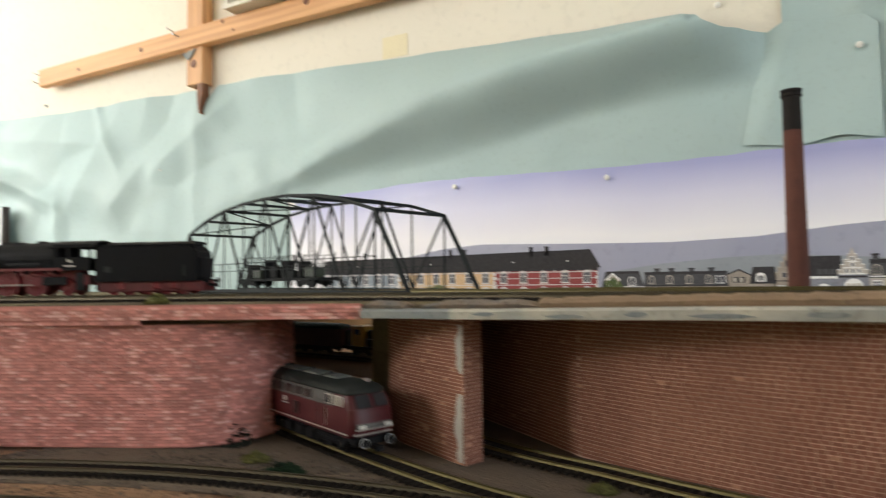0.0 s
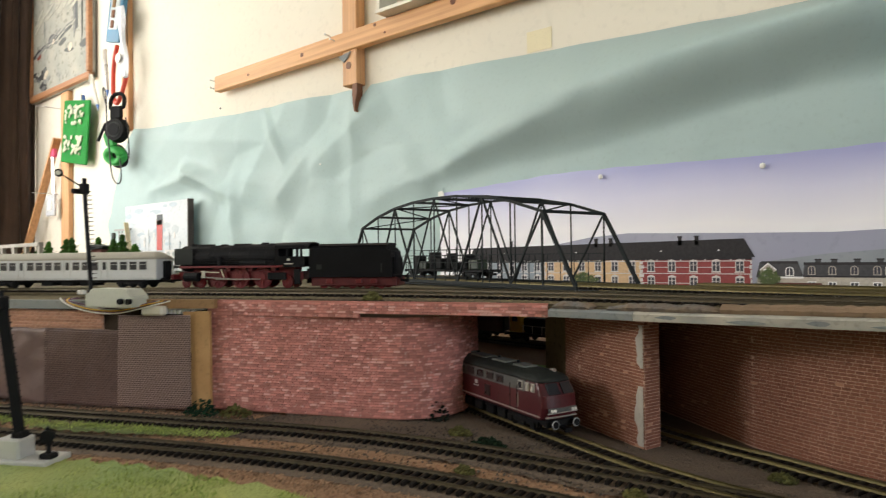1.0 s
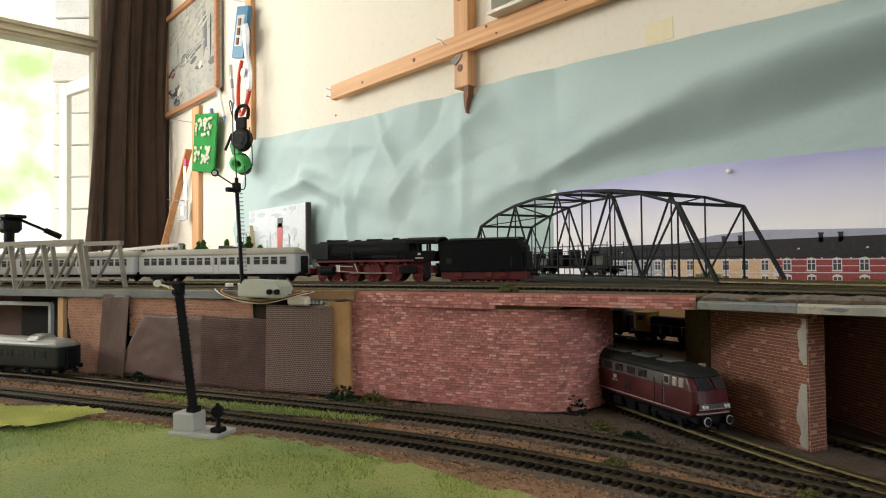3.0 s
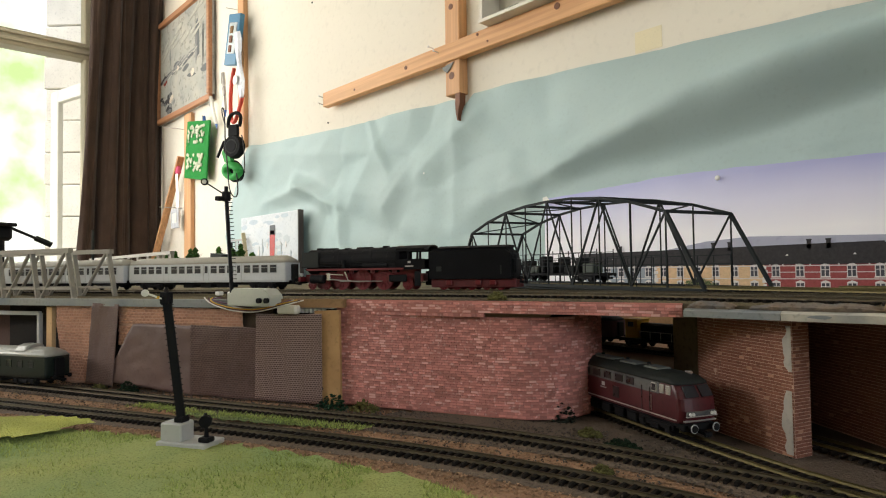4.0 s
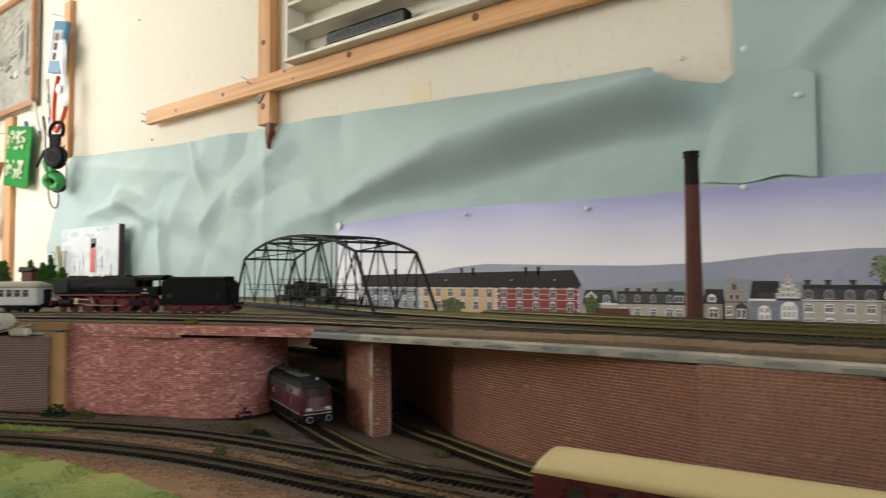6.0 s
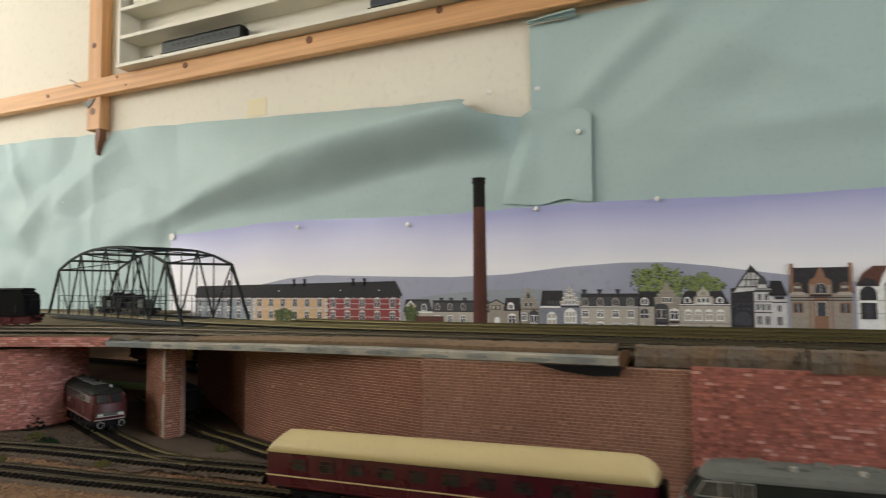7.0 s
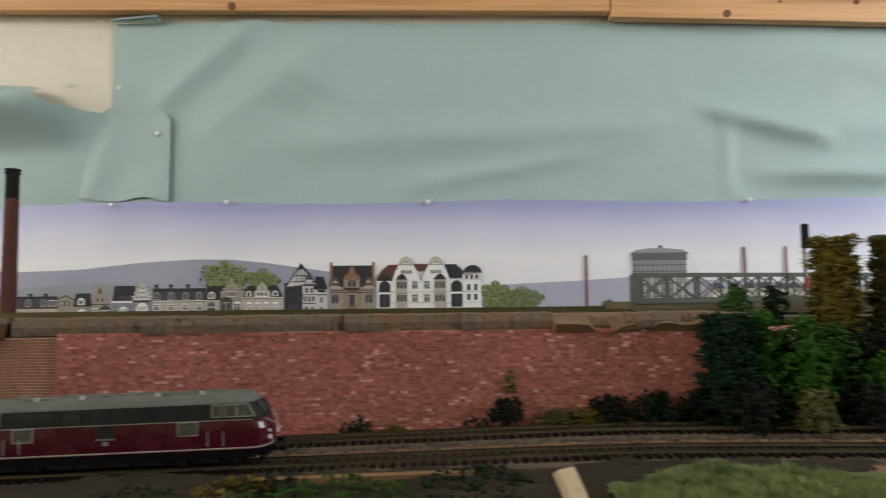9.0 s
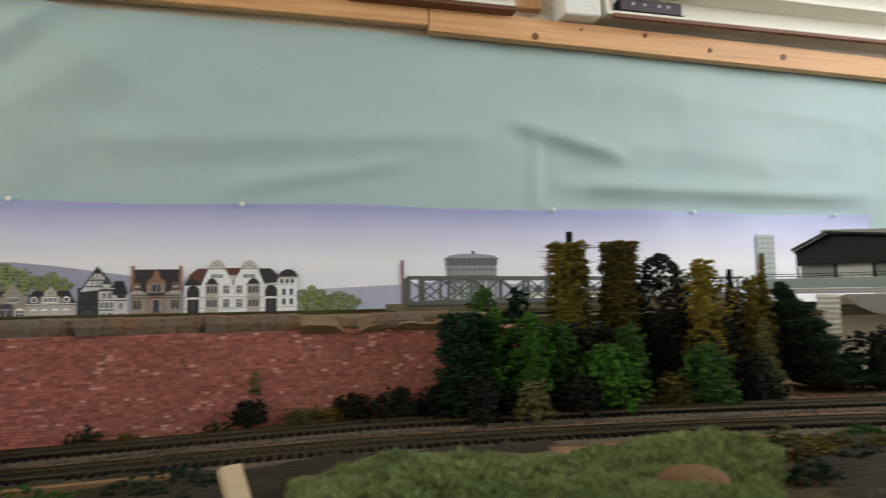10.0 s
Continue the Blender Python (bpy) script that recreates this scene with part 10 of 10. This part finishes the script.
shelf_unit(-1.050, 0.72, 0.752, 6)
shelf_unit(0.90, 1.252, 0.745, 5)
shelf_unit(1.468, 3.1, 0.750, 6)
part("shelf_lip", bx((2.29, WALL_Y - 0.078, 0.744), (1.62, 0.012, 0.008)), KNOT, rail2)
coach("model_coach", "dark green model coach on the wall shelf", pose(-0.775, WALL_Y - 0.038, 0.7635, 0, 0, 180), 0.265, GREENCOACH, BLACK, 0.0105, [-0.09 + 0.02 * i for i in range(10)], (0.011, 0.008), PANE, None, BLACK, 0.0165, 0.0265, "models on the shelf", glaze=GREENCOACH)
coach("model_wagon", "violet-brown model goods wagon on the wall shelf", pose(1.592, WALL_Y - 0.038, 0.762, 0, 0, 180), 0.16, mat("aubergine_wagon", (0.045, 0.024, 0.036), 0.5, var=0.1), BLACK, 0.006, [], (0.01, 0.008), PANE, None, BLACK, 0.0165, 0.0265, "models on the shelf")
for x in (1.545, 1.575, 1.612, 1.635):
    thing("wagon_mark", "small pale square plate on the shelf wagon", "plate", bm=bx((x, WALL_Y - 0.0555, 0.788), (0.007, 0.0006, 0.006)), material=LIGHTGREY)
coach("model_coach", "dark blue-black model coach on the wall shelf", pose(-0.150, WALL_Y - 0.038, 0.7635, 0, 0, 180), 0.265, mat("blueblack", (0.012, 0.016, 0.028), 0.4), BLACK, 0.0105, [-0.07 + 0.02 * i for i in range(8)], (0.011, 0.008), PANE, None, BLACK, 0.0165, 0.0265, "models on the shelf")
coach("model_wagon", "cream model van on the wall shelf", pose(-0.965, WALL_Y - 0.038, 0.916, 0, 0, 180), 0.10, SHELFWHITE, KNOT, 0.006, [-0.03, 0.0, 0.03], (0.008, 0.008), KNOT, None, BLACK, 0.0165, 0.0265, "models on the shelf")
thing("model_part", "small dark model part on the shelf", "model part", bm=bx((-0.955, WALL_Y - 0.045, 0.769), (0.035, 0.02, 0.010), 0, 0.003), material=BLACK)
thing("white_box", "white plastic box between the shelves", "box", bm=bx((1.408, WALL_Y - 0.045, 0.788), (0.085, 0.07, 0.10), 0, 0.003), material=WHITE)
thing("dark_wood_edge", "thin dark wood edge under the shelf", "edge", bm=bx((1.08, WALL_Y - 0.042, 0.741), (0.355, 0.06, 0.007)), material=KNOT)

# ---- camera tripod by the window ----
tp = thing("tripod", "black tripod head with a long pan handle", "tripod")
part("head", bx((-2.6, 0.262, 0.285), (0.06, 0.06, 0.05), 20, 0.012), BLACK, tp)
part("plate", bx((-2.6, 0.262, 0.316), (0.08, 0.07, 0.012), 20, 0.003), BLACK, tp)
part("neck", rod(bmesh.new(), (-2.6, 0.26, 0.05), (-2.6, 0.26, 0.262), 0.016, 12), BLACK, tp)
part("pan_handle", rod(bmesh.new(), (-2.6, 0.275, 0.315), (-2.6, 0.375, 0.268), 0.005, 8), BLACK, tp)
part("handle_grip", rod(bmesh.new(), (-2.6, 0.365, 0.273), (-2.6, 0.415, 0.249), 0.010, 10), BLACK, tp)
for a in (90, 210, 330):
    part("leg", rod(bmesh.new(), (-2.6, 0.26, 0.10), (-2.6 + 0.35 * math.cos(radians(a)), 0.26 + 0.35 * math.sin(radians(a)), FLOOR_Z), 0.012, 10), BLACK, tp)
thing("thin_rod", "thin grey upright rod near the curtain", "rod", bm=rod(bmesh.new(), (-2.2, 0.452, TOP), (-2.2, 0.452, 0.282), 0.004, 8), material=LOCOGREY)



# ---- loose cover: grass fibres, ballast grains, scattered crumbs ----
def blades(name, label, spots, material, size, parent=None):
    rnd = random.Random(len(spots))
    verts, faces = [], []
    for x, y, z in spots:
        a, h = rnd.uniform(0, 6.283), size * rnd.uniform(0.5, 1.3)
        w = size * 0.16
        dx, dy = math.cos(a) * w, math.sin(a) * w
        lx, ly = rnd.gauss(0, 0.45) * h, rnd.gauss(0, 0.45) * h
        o = len(verts)
        verts += [(x - dx, y - dy, z), (x + dx, y + dy, z), (x + lx, y + ly, z + h)]
        faces.append((o, o + 1, o + 2))
    me = bpy.data.meshes.new(name)
    me.from_pydata(verts, [], faces)
    me.materials.append(material)
    return tagged(new(name, me), label, "grass", kind="stuff")


def grains(name, label, spots, material, size):
    rnd = random.Random(len(spots) + 7)
    verts, faces = [], []
    for x, y, z in spots:
        s = size * rnd.uniform(0.5, 1.4)
        q = Euler((rnd.uniform(0, 6), rnd.uniform(0, 6), rnd.uniform(0, 6))).to_matrix()
        o = len(verts)
        for v in ((1, 1, 1), (-1, -1, 1), (-1, 1, -1), (1, -1, -1)):
            w = q @ Vector(v) * s * 0.5
            verts.append((x + w.x, y + w.y, z + w.z * 0.7))
        faces += [(o, o + 1, o + 2), (o, o + 3, o + 1), (o, o + 2, o + 3), (o + 1, o + 3, o + 2)]
    me = bpy.data.meshes.new(name)
    me.from_pydata(verts, [], faces)
    me.materials.append(material)
    return tagged(new(name, me), label, "gravel", kind="stuff")


rnd = random.Random(17)
edge_y = lambda x: float(np.interp(x, [p[0] for p in GRASSEDGE], [p[1] for p in GRASSEDGE]))
spots = []
while len(spots) < 42000:
    x, u = rnd.uniform(-1.25, 0.30), rnd.random() ** 1.5
    y = edge_y(x) - 0.002 - 0.34 * u
    if x > 0.0 and y < 0.02 + 0.3 * x:
        continue
    if noise.noise((x * 26, y * 26, 0.5)) + 0.35 * noise.noise((x * 90, y * 90, 2.5)) > -0.25:
        spots.append((x, y, rise(x) + 0.0032))
FIBRE = mat("grass_fibre", (0.28, 0.38, 0.10), 0.9, var=0.3, s1=14, s2=300, tint=(0.42, 0.47, 0.15), island=0.35)
blades("grass_fibres", "short green fibres of the grass matting", spots, FIBRE, 0.0030)
spots = []
while len(spots) < 26000:
    x = rnd.uniform(0.79, 1.07)
    y = rnd.uniform(0.05, float(np.interp(x, (0.70, 0.85, 1.0, 1.08), (0.18, 0.20, 0.193, 0.182))))
    if x > 1.0 and y < 0.06 + 1.1 * (x - 1.0):
        continue
    spots.append((x, y, rise(x) + 0.0097 + 0.005 * noise.noise((x * 60, y * 60, 2)) + 0.010 * noise.noise((x * 11, y * 11, 5))))
blades("grass_fibres", "short green fibres of the rumpled grass mat", spots, mat("old_grass_fibre", (0.18, 0.24, 0.09), 0.9, var=0.35, s1=22, s2=300, tint=(0.31, 0.37, 0.15), island=0.4), 0.0042)
spots = []
while len(spots) < 2500:
    x = rnd.uniform(-0.71, -0.45)
    y = float(np.interp(x, (-0.71, -0.62, -0.55, -0.45), (0.134, 0.165, 0.2, 0.243))) + rnd.gauss(0, 0.006)
    spots.append((x, y, rise(x) + 0.003))
blades("grass_fibres", "short green fibres between two tracks", spots, FIBRE, 0.0028)
PEBBLE = mat("brown_grain", (0.38, 0.24, 0.15), 0.95, var=0.3, s1=40, s2=500, tint=(0.28, 0.18, 0.115), island=0.35)
GRIT = mat("dark_grit", (0.13, 0.105, 0.085), 0.95, var=0.3, s1=40, s2=500, tint=(0.08, 0.066, 0.055), island=0.5)
spots = []
while len(spots) < 16000:
    x = rnd.uniform(-0.95, 1.35)
    c = float(np.interp(x, [p[0] for p in FRONT], [p[1] for p in FRONT]))
    y = c + rnd.choice((-1, 1)) * abs(rnd.gauss(0.028, 0.012))
    if 0.22 < x < 0.98 and y < c:
        continue
    spots.append((x, y, rise(x) + 0.0008))
grains("cork_grains", "brown cork crumbs along the track", spots, PEBBLE, 0.0016)
spots = []
while len(spots) < 14000:
    x = rnd.uniform(-0.95, 1.35)
    c = float(np.interp(x, [p[0] for p in REAR], [p[1] for p in REAR]))
    y = c + rnd.gauss(0.012, 0.028)
    if y < 0.372 or x < -0.16:
        spots.append((x, y, rise(x) + 0.0024))
grains("ballast_grains", "dark grit round the rear track", spots, GRIT, 0.0015)
spots = []
while len(spots) < 9000:
    x = rnd.uniform(-0.75, 0.95)
    c = float(np.interp(x, (-0.75, -0.5, -0.30, -0.1, 0.5, 0.84), (0.262, 0.362, 0.418, 0.433, 0.428, 0.415)))
    spots.append((x, c + rnd.gauss(0.0, 0.024) + 0.006, TOP + 0.0008))
spots = [p for p in spots if p[1] > float(np.interp(p[0], (-0.75, -0.556, -0.387, -0.23, 0.33, 0.93), (0.20, 0.289, 0.354, 0.409, 0.404, 0.372)))]
grains("ballast_grains", "brown grit on the upper deck", spots, GRIT, 0.0015)

# ---- single bricks and planks of the nearest wall ----
for b in A_BRICKS[:300]:
    c = Vector((sum(v[0] for v in b) / 8, sum(v[1] for v in b) / 8, sum(v[2] for v in b) / 8))
    me = bpy.data.meshes.new("brick")
    me.from_pydata([tuple(Vector(v) - c) for v in b], [], BRICK_FACES)
    me.materials.append(BRICK_PALE if random.random() < 0.08 else BRICK_ONE)
    ob = new("brick", me)
    ob.parent, ob.location = wall_a, c
